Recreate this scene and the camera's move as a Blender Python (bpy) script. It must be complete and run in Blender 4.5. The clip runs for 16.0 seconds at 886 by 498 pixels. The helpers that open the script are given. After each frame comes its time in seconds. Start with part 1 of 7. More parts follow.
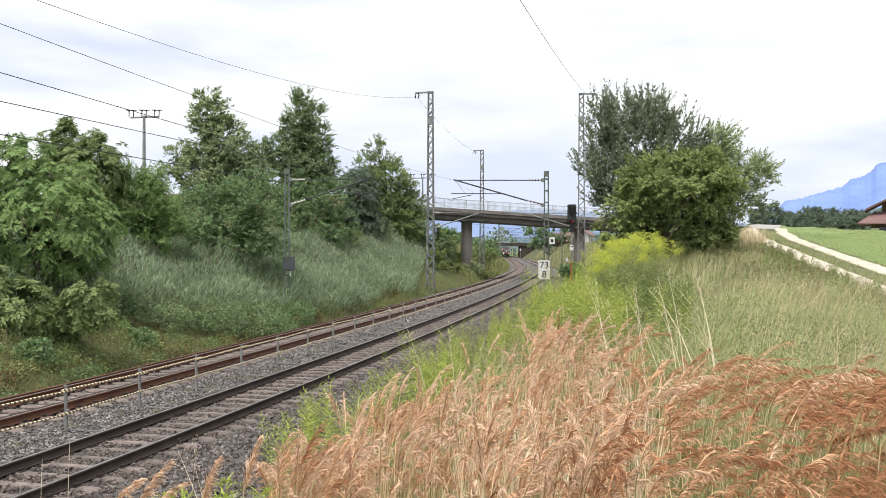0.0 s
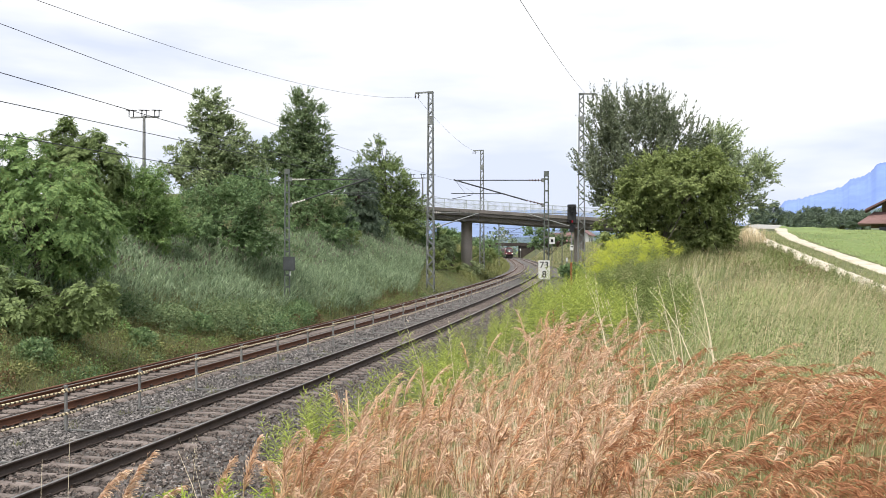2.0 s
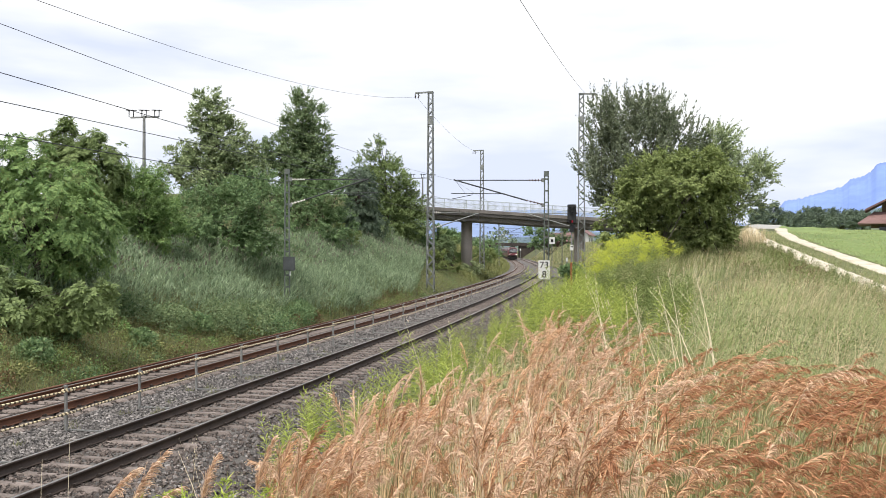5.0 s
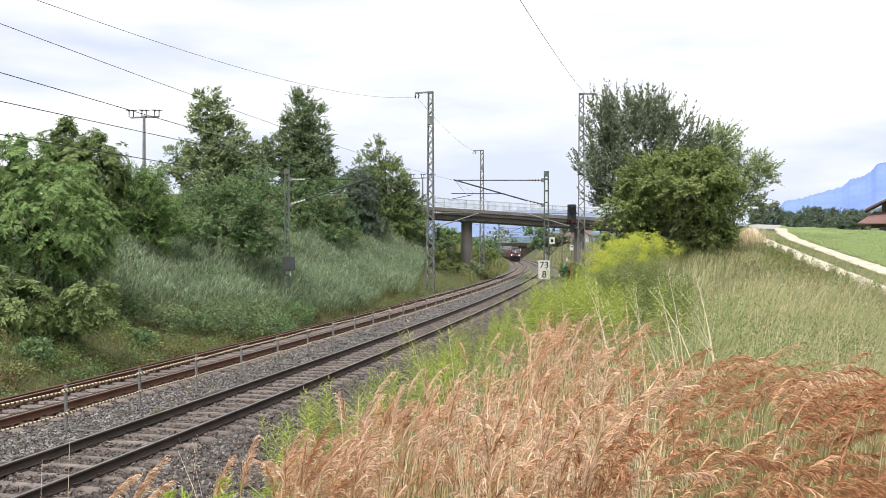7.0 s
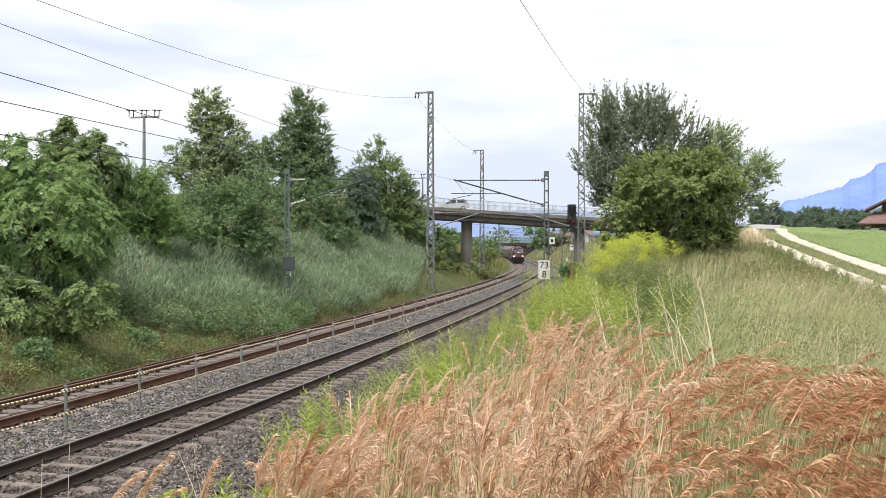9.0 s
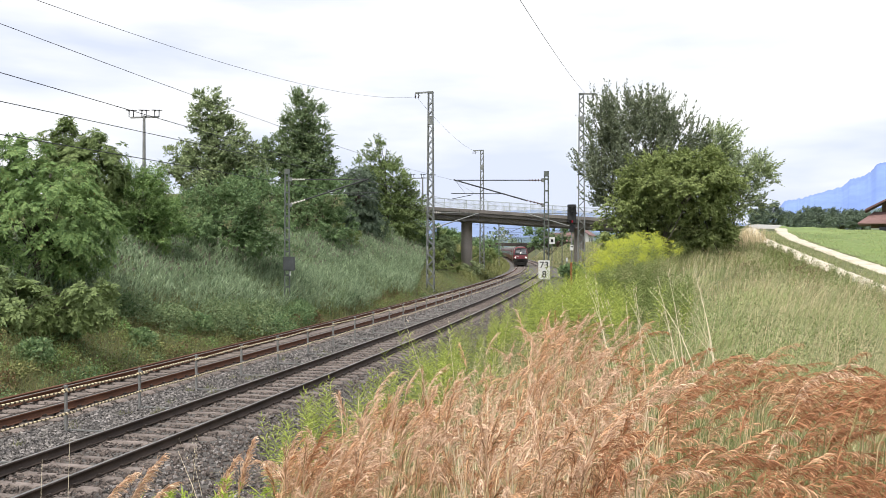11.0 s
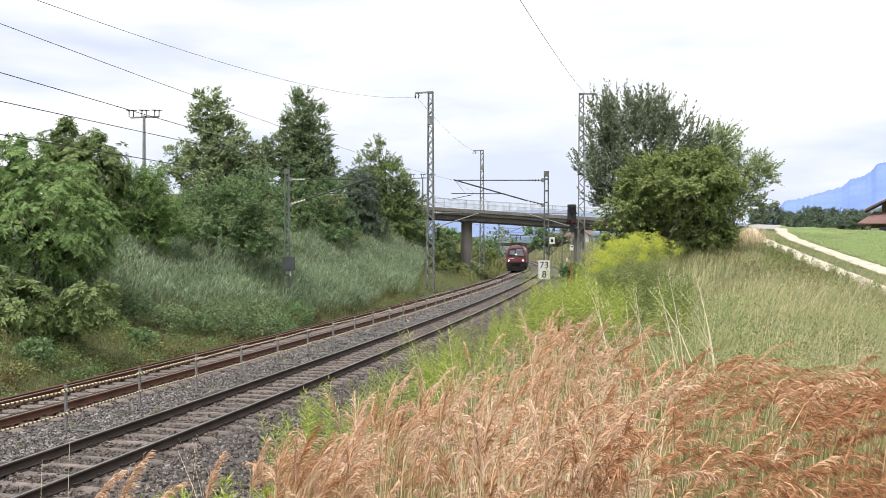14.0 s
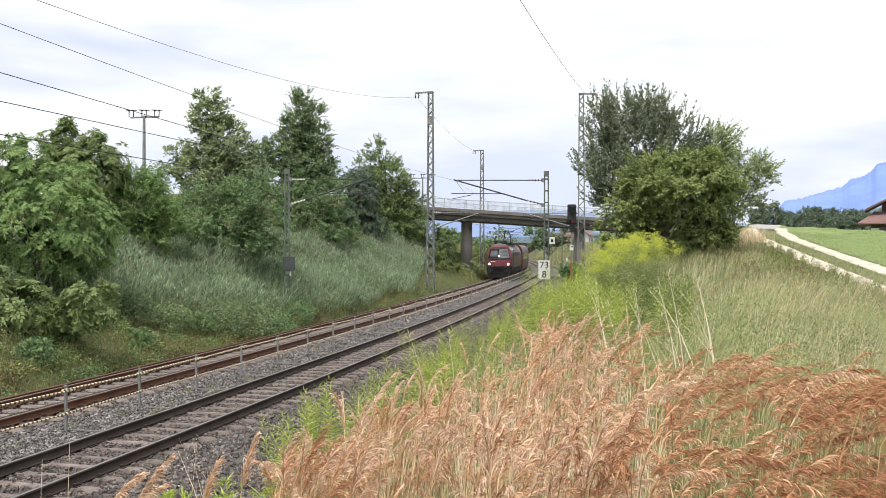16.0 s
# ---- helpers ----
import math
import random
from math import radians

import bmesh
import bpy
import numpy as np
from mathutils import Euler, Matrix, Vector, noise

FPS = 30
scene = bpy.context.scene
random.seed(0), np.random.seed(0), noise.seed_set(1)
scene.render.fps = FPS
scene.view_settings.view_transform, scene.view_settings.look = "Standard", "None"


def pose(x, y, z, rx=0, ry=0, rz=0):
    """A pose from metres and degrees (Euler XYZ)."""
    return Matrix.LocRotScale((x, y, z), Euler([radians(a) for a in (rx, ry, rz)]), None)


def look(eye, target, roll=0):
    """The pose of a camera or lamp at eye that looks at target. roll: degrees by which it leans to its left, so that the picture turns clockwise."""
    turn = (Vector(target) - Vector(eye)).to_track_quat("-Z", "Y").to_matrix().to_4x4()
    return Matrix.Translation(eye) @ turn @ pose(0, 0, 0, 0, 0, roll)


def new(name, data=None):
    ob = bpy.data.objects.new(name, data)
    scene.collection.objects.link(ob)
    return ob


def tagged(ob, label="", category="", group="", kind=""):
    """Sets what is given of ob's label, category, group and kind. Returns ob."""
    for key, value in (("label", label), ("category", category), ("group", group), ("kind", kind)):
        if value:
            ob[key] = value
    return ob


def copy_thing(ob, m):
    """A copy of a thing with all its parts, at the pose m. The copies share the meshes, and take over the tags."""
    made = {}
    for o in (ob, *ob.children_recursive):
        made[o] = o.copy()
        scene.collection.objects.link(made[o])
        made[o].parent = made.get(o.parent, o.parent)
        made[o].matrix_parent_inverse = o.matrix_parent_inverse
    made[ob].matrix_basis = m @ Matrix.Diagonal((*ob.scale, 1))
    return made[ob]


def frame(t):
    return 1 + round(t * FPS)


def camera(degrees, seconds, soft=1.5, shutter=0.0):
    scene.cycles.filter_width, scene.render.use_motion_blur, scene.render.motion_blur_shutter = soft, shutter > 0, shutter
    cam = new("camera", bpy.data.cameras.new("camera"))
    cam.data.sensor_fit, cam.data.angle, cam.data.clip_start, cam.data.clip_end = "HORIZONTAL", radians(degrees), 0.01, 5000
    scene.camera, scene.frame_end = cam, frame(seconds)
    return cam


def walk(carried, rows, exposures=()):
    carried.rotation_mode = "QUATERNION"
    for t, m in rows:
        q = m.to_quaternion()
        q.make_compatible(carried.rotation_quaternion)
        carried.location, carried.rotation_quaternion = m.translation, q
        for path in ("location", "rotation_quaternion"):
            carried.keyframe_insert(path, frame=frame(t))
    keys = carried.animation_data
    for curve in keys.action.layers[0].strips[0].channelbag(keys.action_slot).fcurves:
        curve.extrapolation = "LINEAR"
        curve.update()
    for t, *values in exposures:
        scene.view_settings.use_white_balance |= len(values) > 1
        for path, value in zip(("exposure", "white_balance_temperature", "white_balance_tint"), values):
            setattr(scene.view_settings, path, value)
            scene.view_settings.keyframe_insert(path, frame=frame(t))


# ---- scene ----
# ---------- camera ----------
F = 1517.0                      # bearing grid: units per unit of depth
EYE = 3.53                      # eye height above the rail heads
cam = camera(54.66, 16.0, soft=0.45)
walk(cam, [(0.0, pose(0, 0, EYE, 90, 0, 0)), (16.0, pose(0, 0, EYE, 90, 0, 0))], exposures=[(0.0, 0.66), (16.0, 0.66)])

# ---------- sky and sun ----------
world = bpy.data.worlds.new("overcast_sky")
scene.world = world
world.use_nodes = True
wn, wl = world.node_tree.nodes, world.node_tree.links
bg = wn["Background"]
sky = wn.new("ShaderNodeTexSky")
sky.sky_type, sky.sun_disc = "NISHITA", False
sky.sun_elevation, sky.sun_rotation = radians(67.6), radians(209)
wtc = wn.new("ShaderNodeTexCoord")
wmap = wn.new("ShaderNodeMapping")
wmap.inputs["Scale"].default_value = (1.8, 1.8, 8.0)
wmap.inputs["Location"].default_value = (3.7, 1.9, 0.35)
wno = wn.new("ShaderNodeTexNoise")
wno.inputs["Scale"].default_value, wno.inputs["Detail"].default_value = 1.6, 5
wra = wn.new("ShaderNodeValToRGB")
wra.color_ramp.elements[0].position, wra.color_ramp.elements[0].color = 0.42, (5.1, 5.5, 6.7, 1)
wra.color_ramp.elements[1].position, wra.color_ramp.elements[1].color = 0.68, (7.4, 7.4, 7.5, 1)
wmx = wn.new("ShaderNodeMixRGB")
wmx.inputs["Fac"].default_value = 0.93
wl.new(wtc.outputs["Generated"], wmap.inputs["Vector"])
wl.new(wmap.outputs["Vector"], wno.inputs["Vector"])
wse = wn.new("ShaderNodeSeparateXYZ")
wth = wn.new("ShaderNodeMath")          # the cloud sheet looks thinner and bluer towards the horizon
wth.operation = "MULTIPLY_ADD"
wth.inputs[1].default_value = 0.55
wof = wn.new("ShaderNodeMath")
wof.operation, wof.inputs[1].default_value = "SUBTRACT", 0.035
wl.new(wtc.outputs["Generated"], wse.inputs[0])
wlo = wn.new("ShaderNodeMath")
wlo.operation, wlo.inputs[1].default_value = "MINIMUM", 0.28
wl.new(wse.outputs["Z"], wlo.inputs[0])
wl.new(wlo.outputs[0], wth.inputs[0])
wl.new(wno.outputs["Fac"], wth.inputs[2])
wl.new(wth.outputs[0], wof.inputs[0])
wl.new(wof.outputs[0], wra.inputs["Fac"])
wl.new(sky.outputs["Color"], wmx.inputs["Color1"])
wl.new(wra.outputs["Color"], wmx.inputs["Color2"])
wl.new(wmx.outputs["Color"], bg.inputs["Color"])
bg.inputs["Strength"].default_value = 0.1

sun_data = bpy.data.lights.new("sun", "SUN")
sun_data.energy, sun_data.angle, sun_data.color = 2.7, radians(10), (1.0, 0.95, 0.87)
sun = new("sun", sun_data)
sun.matrix_world = look((-10, -18, 50), (0, 0, 0))


# ---------- materials ----------
def shader(name):
    m = bpy.data.materials.new(name)
    m.use_nodes = True
    return m, m.node_tree.nodes, m.node_tree.links, m.node_tree.nodes["Principled BSDF"]


def surface(name, dark, light, scale=3.0, fine=40.0, rough=0.8, metal=0.0, bump=0.3, depth=0.01, per="", spread=0.25, mid=0.5):
    """Two scales of noise between two colours, with relief; per: 'piece' or 'island' adds a random shade for each."""
    m, n, l, b = shader(name)
    tc = n.new("ShaderNodeTexCoord")
    a, c = n.new("ShaderNodeTexNoise"), n.new("ShaderNodeTexNoise")
    a.inputs["Scale"].default_value, a.inputs["Detail"].default_value = scale, 4
    c.inputs["Scale"].default_value, c.inputs["Detail"].default_value = fine, 3
    mixf = n.new("ShaderNodeMath")
    mixf.operation = "MULTIPLY_ADD"
    mixf.inputs[1].default_value, mixf.inputs[2].default_value = 0.45, 0.0
    addf = n.new("ShaderNodeMath")
    addf.operation = "MULTIPLY_ADD"
    addf.inputs[1].default_value = 0.55
    ramp = n.new("ShaderNodeValToRGB")
    ramp.color_ramp.elements[0].position, ramp.color_ramp.elements[0].color = mid - 0.16, (*dark, 1)
    ramp.color_ramp.elements[1].position, ramp.color_ramp.elements[1].color = mid + 0.16, (*light, 1)
    for t in (a, c):
        l.new(tc.outputs["Object"], t.inputs["Vector"])
    l.new(c.outputs["Fac"], mixf.inputs[0])
    l.new(a.outputs["Fac"], addf.inputs[0])
    l.new(mixf.outputs[0], addf.inputs[2])
    l.new(addf.outputs[0], ramp.inputs["Fac"])
    out = ramp.outputs["Color"]
    if per:
        src = n.new("ShaderNodeObjectInfo").outputs["Random"] if per == "piece" else n.new("ShaderNodeNewGeometry").outputs["Random Per Island"]
        rng = n.new("ShaderNodeMapRange")
        rng.inputs["To Min"].default_value, rng.inputs["To Max"].default_value = 1 - spread, 1 + spread
        mul = n.new("ShaderNodeMixRGB")
        mul.blend_type, mul.inputs["Fac"].default_value = "MULTIPLY", 1.0
        l.new(src, rng.inputs["Value"])
        l.new(out, mul.inputs["Color1"])
        l.new(rng.outputs["Result"], mul.inputs["Color2"])
        out = mul.outputs["Color"]
    l.new(out, b.inputs["Base Color"])
    b.inputs["Roughness"].default_value, b.inputs["Metallic"].default_value = rough, metal
    if bump:
        bp = n.new("ShaderNodeBump")
        bp.inputs["Strength"].default_value, bp.inputs["Distance"].default_value = bump, depth
        l.new(c.outputs["Fac"], bp.inputs["Height"])
        l.new(bp.outputs["Normal"], b.inputs["Normal"])
    return m


def leafy(name, dark, light, through_light=0.35, rough=0.72, accent=None, span=(0.1, 0.8)):
    """Leaves: a random shade for every leaf, patches of tone through the crown, some light let through."""
    m, n, l, b = shader(name)
    geo = n.new("ShaderNodeNewGeometry")
    tc = n.new("ShaderNodeTexCoord")
    no = n.new("ShaderNodeTexNoise")
    no.inputs["Scale"].default_value, no.inputs["Detail"].default_value = 0.7, 3
    l.new(tc.outputs["Object"], no.inputs["Vector"])
    sm = n.new("ShaderNodeMath")
    sm.operation = "MULTIPLY_ADD"
    sm.inputs[1].default_value = 0.6
    sc = n.new("ShaderNodeMath")
    sc.operation = "MULTIPLY"
    sc.inputs[1].default_value = 0.45
    l.new(no.outputs["Fac"], sc.inputs[0])
    l.new(geo.outputs["Random Per Island"], sm.inputs[0])
    l.new(sc.outputs[0], sm.inputs[2])
    ramp = n.new("ShaderNodeValToRGB")
    e = ramp.color_ramp.elements
    e[0].position, e[0].color = span[0], (*dark, 1)
    e[1].position, e[1].color = span[1], (*light, 1)
    if accent:
        x = e.new(0.9)
        x.color = (*accent, 1)
    l.new(sm.outputs[0], ramp.inputs["Fac"])
    l.new(ramp.outputs["Color"], b.inputs["Base Color"])
    b.inputs["Roughness"].default_value = rough
    b.inputs["Specular IOR Level"].default_value = 0.28
    tr = n.new("ShaderNodeBsdfTranslucent")
    l.new(ramp.outputs["Color"], tr.inputs["Color"])
    mx = n.new("ShaderNodeMixShader")
    mx.inputs["Fac"].default_value = through_light
    l.new(b.outputs["BSDF"], mx.inputs[1])
    l.new(tr.outputs["BSDF"], mx.inputs[2])
    l.new(mx.outputs["Shader"], n["Material Output"].inputs["Surface"])
    return m


def plain(name, col, rough=0.5, metal=0.0, glow=0.0):
    m, n, l, b = shader(name)
    b.inputs["Base Color"].default_value = (*col, 1)
    b.inputs["Roughness"].default_value, b.inputs["Metallic"].default_value = rough, metal
    if glow:
        b.inputs["Emission Color"].default_value, b.inputs["Emission Strength"].default_value = (*col, 1), glow
    return m


def striped(name, one, two, period):
    """Slanting bands along the local x axis."""
    m, n, l, b = shader(name)
    tc = n.new("ShaderNodeTexCoord")
    w = n.new("ShaderNodeTexWave")
    w.wave_type, w.bands_direction = "BANDS", "X"
    w.inputs["Scale"].default_value = 0.314 / period
    w.inputs["Distortion"].default_value = 0.3
    r = n.new("ShaderNodeValToRGB")
    r.color_ramp.interpolation = "CONSTANT"
    r.color_ramp.elements[0].color, r.color_ramp.elements[1].color = (*one, 1), (*two, 1)
    r.color_ramp.elements[1].position = 0.36
    l.new(tc.outputs["Object"], w.inputs["Vector"])
    l.new(w.outputs["Fac"], r.inputs["Fac"])
    l.new(r.outputs["Color"], b.inputs["Base Color"])
    b.inputs["Roughness"].default_value = 0.5
    return m


M_ground = surface("soil_and_turf", (0.035, 0.05, 0.015), (0.12, 0.12, 0.05), 0.6, 14, 0.95, bump=0.6, depth=0.05)
M_field = surface("mown_meadow", (0.085, 0.135, 0.03), (0.19, 0.25, 0.075), 0.18, 5, 0.9, bump=0.5, depth=0.04)
M_gravel = surface("pale_gravel", (0.34, 0.30, 0.225), (0.66, 0.60, 0.49), 1.6, 30, 0.95, bump=0.4, depth=0.02)
M_asphalt = surface("pale_asphalt", (0.24, 0.24, 0.23), (0.38, 0.37, 0.35), 0.6, 60, 0.9, bump=0.2)
M_bed = surface("ballast_bed", (0.05, 0.045, 0.042), (0.15, 0.14, 0.13), 2, 30, 0.95, bump=0.9, depth=0.05)
M_stone = surface("ballast_stone", (0.05, 0.046, 0.045), (0.275, 0.253, 0.24), 3, 50, 0.9, bump=0.4, per="island", spread=0.75)
M_stone_track = surface("oily_ballast_stone", (0.04, 0.032, 0.028), (0.185, 0.15, 0.133), 3, 50, 0.9, bump=0.4, per="island", spread=0.6)
M_rail = surface("rusty_rail_side", (0.035, 0.026, 0.022), (0.085, 0.06, 0.048), 2, 40, 0.75, 0.25, bump=0.2)
M_rail_rust = surface("bright_rust", (0.085, 0.035, 0.02), (0.17, 0.075, 0.042), 1.5, 40, 0.85, 0.1, bump=0.2)
M_head = surface("polished_rail_head", (0.30, 0.28, 0.27), (0.50, 0.48, 0.46), 2, 60, 0.35, 0.9, bump=0.05)
M_sleeper = surface("weathered_sleeper", (0.085, 0.068, 0.06), (0.225, 0.187, 0.168), 4, 30, 0.9, bump=0.4, per="piece", spread=0.2)
M_clip = surface("rail_clip_iron", (0.03, 0.025, 0.022), (0.08, 0.06, 0.05), 8, 60, 0.7, 0.4)
M_concrete = surface("stained_concrete", (0.12, 0.108, 0.1), (0.25, 0.228, 0.21), 0.5, 9, 0.9, bump=0.25)
M_pier = surface("pier_concrete", (0.42, 0.37, 0.34), (0.62, 0.55, 0.51), 0.5, 12, 0.9, bump=0.2)
M_white_steel = surface("pale_painted_steel", (0.40, 0.44, 0.46), (0.54, 0.58, 0.60), 2, 40, 0.5, bump=0.05)
M_mast = surface("galvanised_mast_steel", (0.15, 0.16, 0.155), (0.30, 0.31, 0.30), 2, 40, 0.6, 0.2, bump=0.1)
M_mast_green = surface("grey_green_mast_paint", (0.09, 0.105, 0.095), (0.17, 0.19, 0.17), 2, 40, 0.6, 0.2, bump=0.1)
M_zinc = surface("zinc_post", (0.19, 0.19, 0.185), (0.34, 0.34, 0.33), 3, 60, 0.5, 0.4, bump=0.1)
M_tube = surface("dark_cantilever_tube", (0.03, 0.032, 0.034), (0.075, 0.08, 0.08), 2, 40, 0.6, 0.3, bump=0.05)
M_wire = plain("cable", (0.03, 0.03, 0.035), 0.6, 0.3)
M_copper = plain("weathered_copper", (0.035, 0.04, 0.04), 0.6, 0.3)
M_insulator = plain("white_insulator", (0.7, 0.68, 0.62), 0.3)
M_brown_ins = plain("brown_insulator", (0.07, 0.035, 0.025), 0.3)
M_box = surface("grey_cabinet_paint", (0.045, 0.05, 0.053), (0.08, 0.086, 0.09), 3, 60, 0.6)
M_black = surface("matt_black_enamel", (0.012, 0.012, 0.014), (0.03, 0.03, 0.032), 3, 60, 0.6, bump=0.05)
M_sign = surface("white_enamel", (0.72, 0.72, 0.70), (0.85, 0.85, 0.83), 5, 60, 0.4, bump=0.03)
M_ink = plain("black_lettering", (0.01, 0.01, 0.01), 0.5)
M_rust_paint = surface("faded_orange_paint", (0.22, 0.06, 0.025), (0.36, 0.12, 0.05), 4, 40, 0.7)
M_bar = striped("striped_barrier_bar", (0.10, 0.07, 0.04), (0.74, 0.62, 0.40), 0.12)
M_red_lamp = plain("red_signal_lamp", (0.55, 0.02, 0.04), 0.3, glow=0.12)
M_loco = surface("locomotive_red", (0.12, 0.026, 0.034), (0.20, 0.044, 0.055), 0.7, 8, 0.42, bump=0.03)
M_dark_red = surface("coach_dark_red", (0.075, 0.022, 0.022), (0.125, 0.036, 0.036), 0.5, 8, 0.4, bump=0.03)
M_roof_grey = surface("dusty_roof_grey", (0.09, 0.09, 0.09), (0.22, 0.21, 0.20), 0.8, 12, 0.8)
M_under = surface("underframe_grime", (0.008, 0.008, 0.008), (0.026, 0.024, 0.022), 2, 20, 0.85)
M_glass = plain("tinted_glass", (0.02, 0.025, 0.03), 0.06)
# pale grey base stands in for the sky reflected in the windscreen
M_pale_screen = plain("sky_pale_windscreen", (0.20, 0.21, 0.23), 0.45)
M_headlight = plain("lit_headlight", (1.0, 0.97, 0.88), 0.3, glow=2.5)
M_car = surface("silver_car_paint", (0.46, 0.47, 0.49), (0.54, 0.55, 0.57), 2, 30, 0.35, 0.2, bump=0.0)
M_tyre = plain("black_rubber", (0.012, 0.012, 0.012), 0.85)
M_roof_tile = surface("red_roof_tiles", (0.14, 0.08, 0.074), (0.235, 0.14, 0.13), 1.2, 14, 0.85, bump=0.6, depth=0.05)
M_plaster = surface("white_house_plaster", (0.62, 0.62, 0.60), (0.76, 0.76, 0.74), 0.8, 20, 0.9)
M_timber = surface("dark_timber", (0.05, 0.03, 0.02), (0.12, 0.075, 0.05), 1.5, 25, 0.85)
M_bark = surface("rough_bark", (0.035, 0.028, 0.022), (0.12, 0.10, 0.08), 3, 22, 0.95, bump=0.8, depth=0.03)
# distance haze is painted into the far ridges as a blue cast
M_mountain = surface("haze_blue_forest", (0.135, 0.21, 0.46), (0.18, 0.27, 0.53), 0.004, 0.02, 1.0, bump=0)
M_mountain_far = surface("haze_grey_blue_range", (0.14, 0.195, 0.34), (0.19, 0.26, 0.42), 0.004, 0.02, 1.0, bump=0)
# haze pales and blues these far leaves within their colour
M_far_wood = leafy("haze_pale_woodland_leaves", (0.08, 0.115, 0.10), (0.23, 0.29, 0.20), 0.2)
M_leaf_ash = leafy("ash_leaves", (0.088, 0.168, 0.060), (0.300, 0.425, 0.152), accent=(0.22, 0.15, 0.05))
M_leaf_dark = leafy("dark_hedge_leaves", (0.076, 0.149, 0.07), (0.262, 0.366, 0.165))
M_leaf_maple = leafy("maple_leaves", (0.105, 0.152, 0.078), (0.42, 0.49, 0.255))
M_leaf_alder = leafy("alder_leaves", (0.08, 0.14, 0.07), (0.31, 0.385, 0.195))
M_leaf_blue = leafy("bluish_locust_leaves", (0.061, 0.099, 0.066), (0.176, 0.226, 0.154))
M_leaf_bright = leafy("bright_walnut_leaves", (0.104, 0.153, 0.058), (0.290, 0.367, 0.146))
M_leaf_willow = leafy("grey_willow_leaves", (0.094, 0.119, 0.072), (0.275, 0.312, 0.202))
M_leaf_sallow = leafy("pale_sallow_leaves", (0.155, 0.20, 0.105), (0.46, 0.53, 0.30))
M_leaf_hazel = leafy("hazel_leaves", (0.12, 0.168, 0.055), (0.32, 0.375, 0.14))
M_reed = leafy("grey_green_reed", (0.088, 0.142, 0.075), (0.43, 0.53, 0.335), 0.4, span=(0.2, 0.8))
M_reed_head = leafy("purplish_reed_heads", (0.13, 0.105, 0.09), (0.30, 0.25, 0.21), 0.2)
M_grass = leafy("meadow_grass", (0.15, 0.16, 0.07), (0.60, 0.55, 0.34), 0.35, accent=(0.75, 0.64, 0.40), span=(0.2, 0.78))
M_grass_low = leafy("slope_herbs", (0.102, 0.123, 0.043), (0.315, 0.326, 0.131), 0.2, accent=(0.22, 0.14, 0.07))
M_grass_dull = leafy("dull_meadow_grass", (0.135, 0.155, 0.065), (0.52, 0.52, 0.29), 0.3, accent=(0.42, 0.34, 0.19))
M_grass_fresh = leafy("fresh_meadow_grass", (0.13, 0.19, 0.06), (0.48, 0.54, 0.24), 0.35)
M_bramble = leafy("reddish_bramble_leaves", (0.10, 0.07, 0.035), (0.27, 0.19, 0.10), 0.25)
M_goldenrod = leafy("goldenrod_leaves", (0.17, 0.235, 0.04), (0.50, 0.57, 0.14), 0.4)
M_goldenrod_tip = leafy("yellow_green_tips", (0.22, 0.32, 0.05), (0.55, 0.63, 0.13), 0.35)
M_goldflower = leafy("goldenrod_flower_sprays", (0.409, 0.497, 0.065), (0.765, 0.772, 0.131), 0.3)
M_straw = leafy("dry_straw_stems", (0.298, 0.228, 0.114), (0.897, 0.750, 0.496), 0.15)
M_gold_straw = leafy("golden_straw_stems", (0.16, 0.10, 0.035), (0.96, 0.77, 0.48), 0.15, span=(0.2, 0.72))
M_green_stem = leafy("greenish_grass_stems", (0.11, 0.115, 0.04), (0.46, 0.44, 0.20), 0.2)
M_bleached = leafy("bleached_straw", (0.55, 0.43, 0.27), (0.97, 0.86, 0.66), 0.15)
M_plume = leafy("rusty_grass_plumes", (0.26, 0.125, 0.06), (0.97, 0.65, 0.41), 0.2, span=(0.18, 0.78))
M_plume_dark = leafy("dark_rusty_plumes", (0.22, 0.09, 0.042), (0.70, 0.365, 0.20), 0.2, span=(0.15, 0.8))
M_plume_pale = leafy("pale_grass_plumes", (0.40, 0.22, 0.125), (0.98, 0.755, 0.565), 0.25, span=(0.2, 0.72))


# ---------- mesh helpers ----------
def link(name, me, mats, parent=None, label=""):
    for m in (mats if isinstance(mats, (list, tuple)) else [mats]):
        me.materials.append(m)
    ob = new(name, me)
    if parent is not None:
        ob.parent = parent
    if label:
        ob["label"] = label
    return ob


def part(name, bm, material, parent=None, label=""):
    me = bpy.data.meshes.new(name)
    bm.normal_update()
    bm.to_mesh(me)
    bm.free()
    return link(name, me, material, parent, label)


def array_mesh(name, verts, faces):
    """A mesh from numpy arrays; all faces have the same number of corners."""
    me = bpy.data.meshes.new(name)
    verts, faces = np.asarray(verts, np.float32), np.asarray(faces, np.int32)
    k = faces.shape[1]
    me.vertices.add(len(verts))
    me.vertices.foreach_set("co", verts.ravel())
    me.loops.add(faces.size)
    me.loops.foreach_set("vertex_index", faces.ravel())
    me.polygons.add(len(faces))
    me.polygons.foreach_set("loop_start", np.arange(len(faces), dtype=np.int32) * k)
    me.update(calc_edges=True)
    me.validate()
    return me


def empty(name, x=0, y=0, z=0, rz=0):
    ob = new(name)
    ob.empty_display_size = 0.2
    ob.matrix_basis = pose(x, y, z, 0, 0, rz)
    return ob


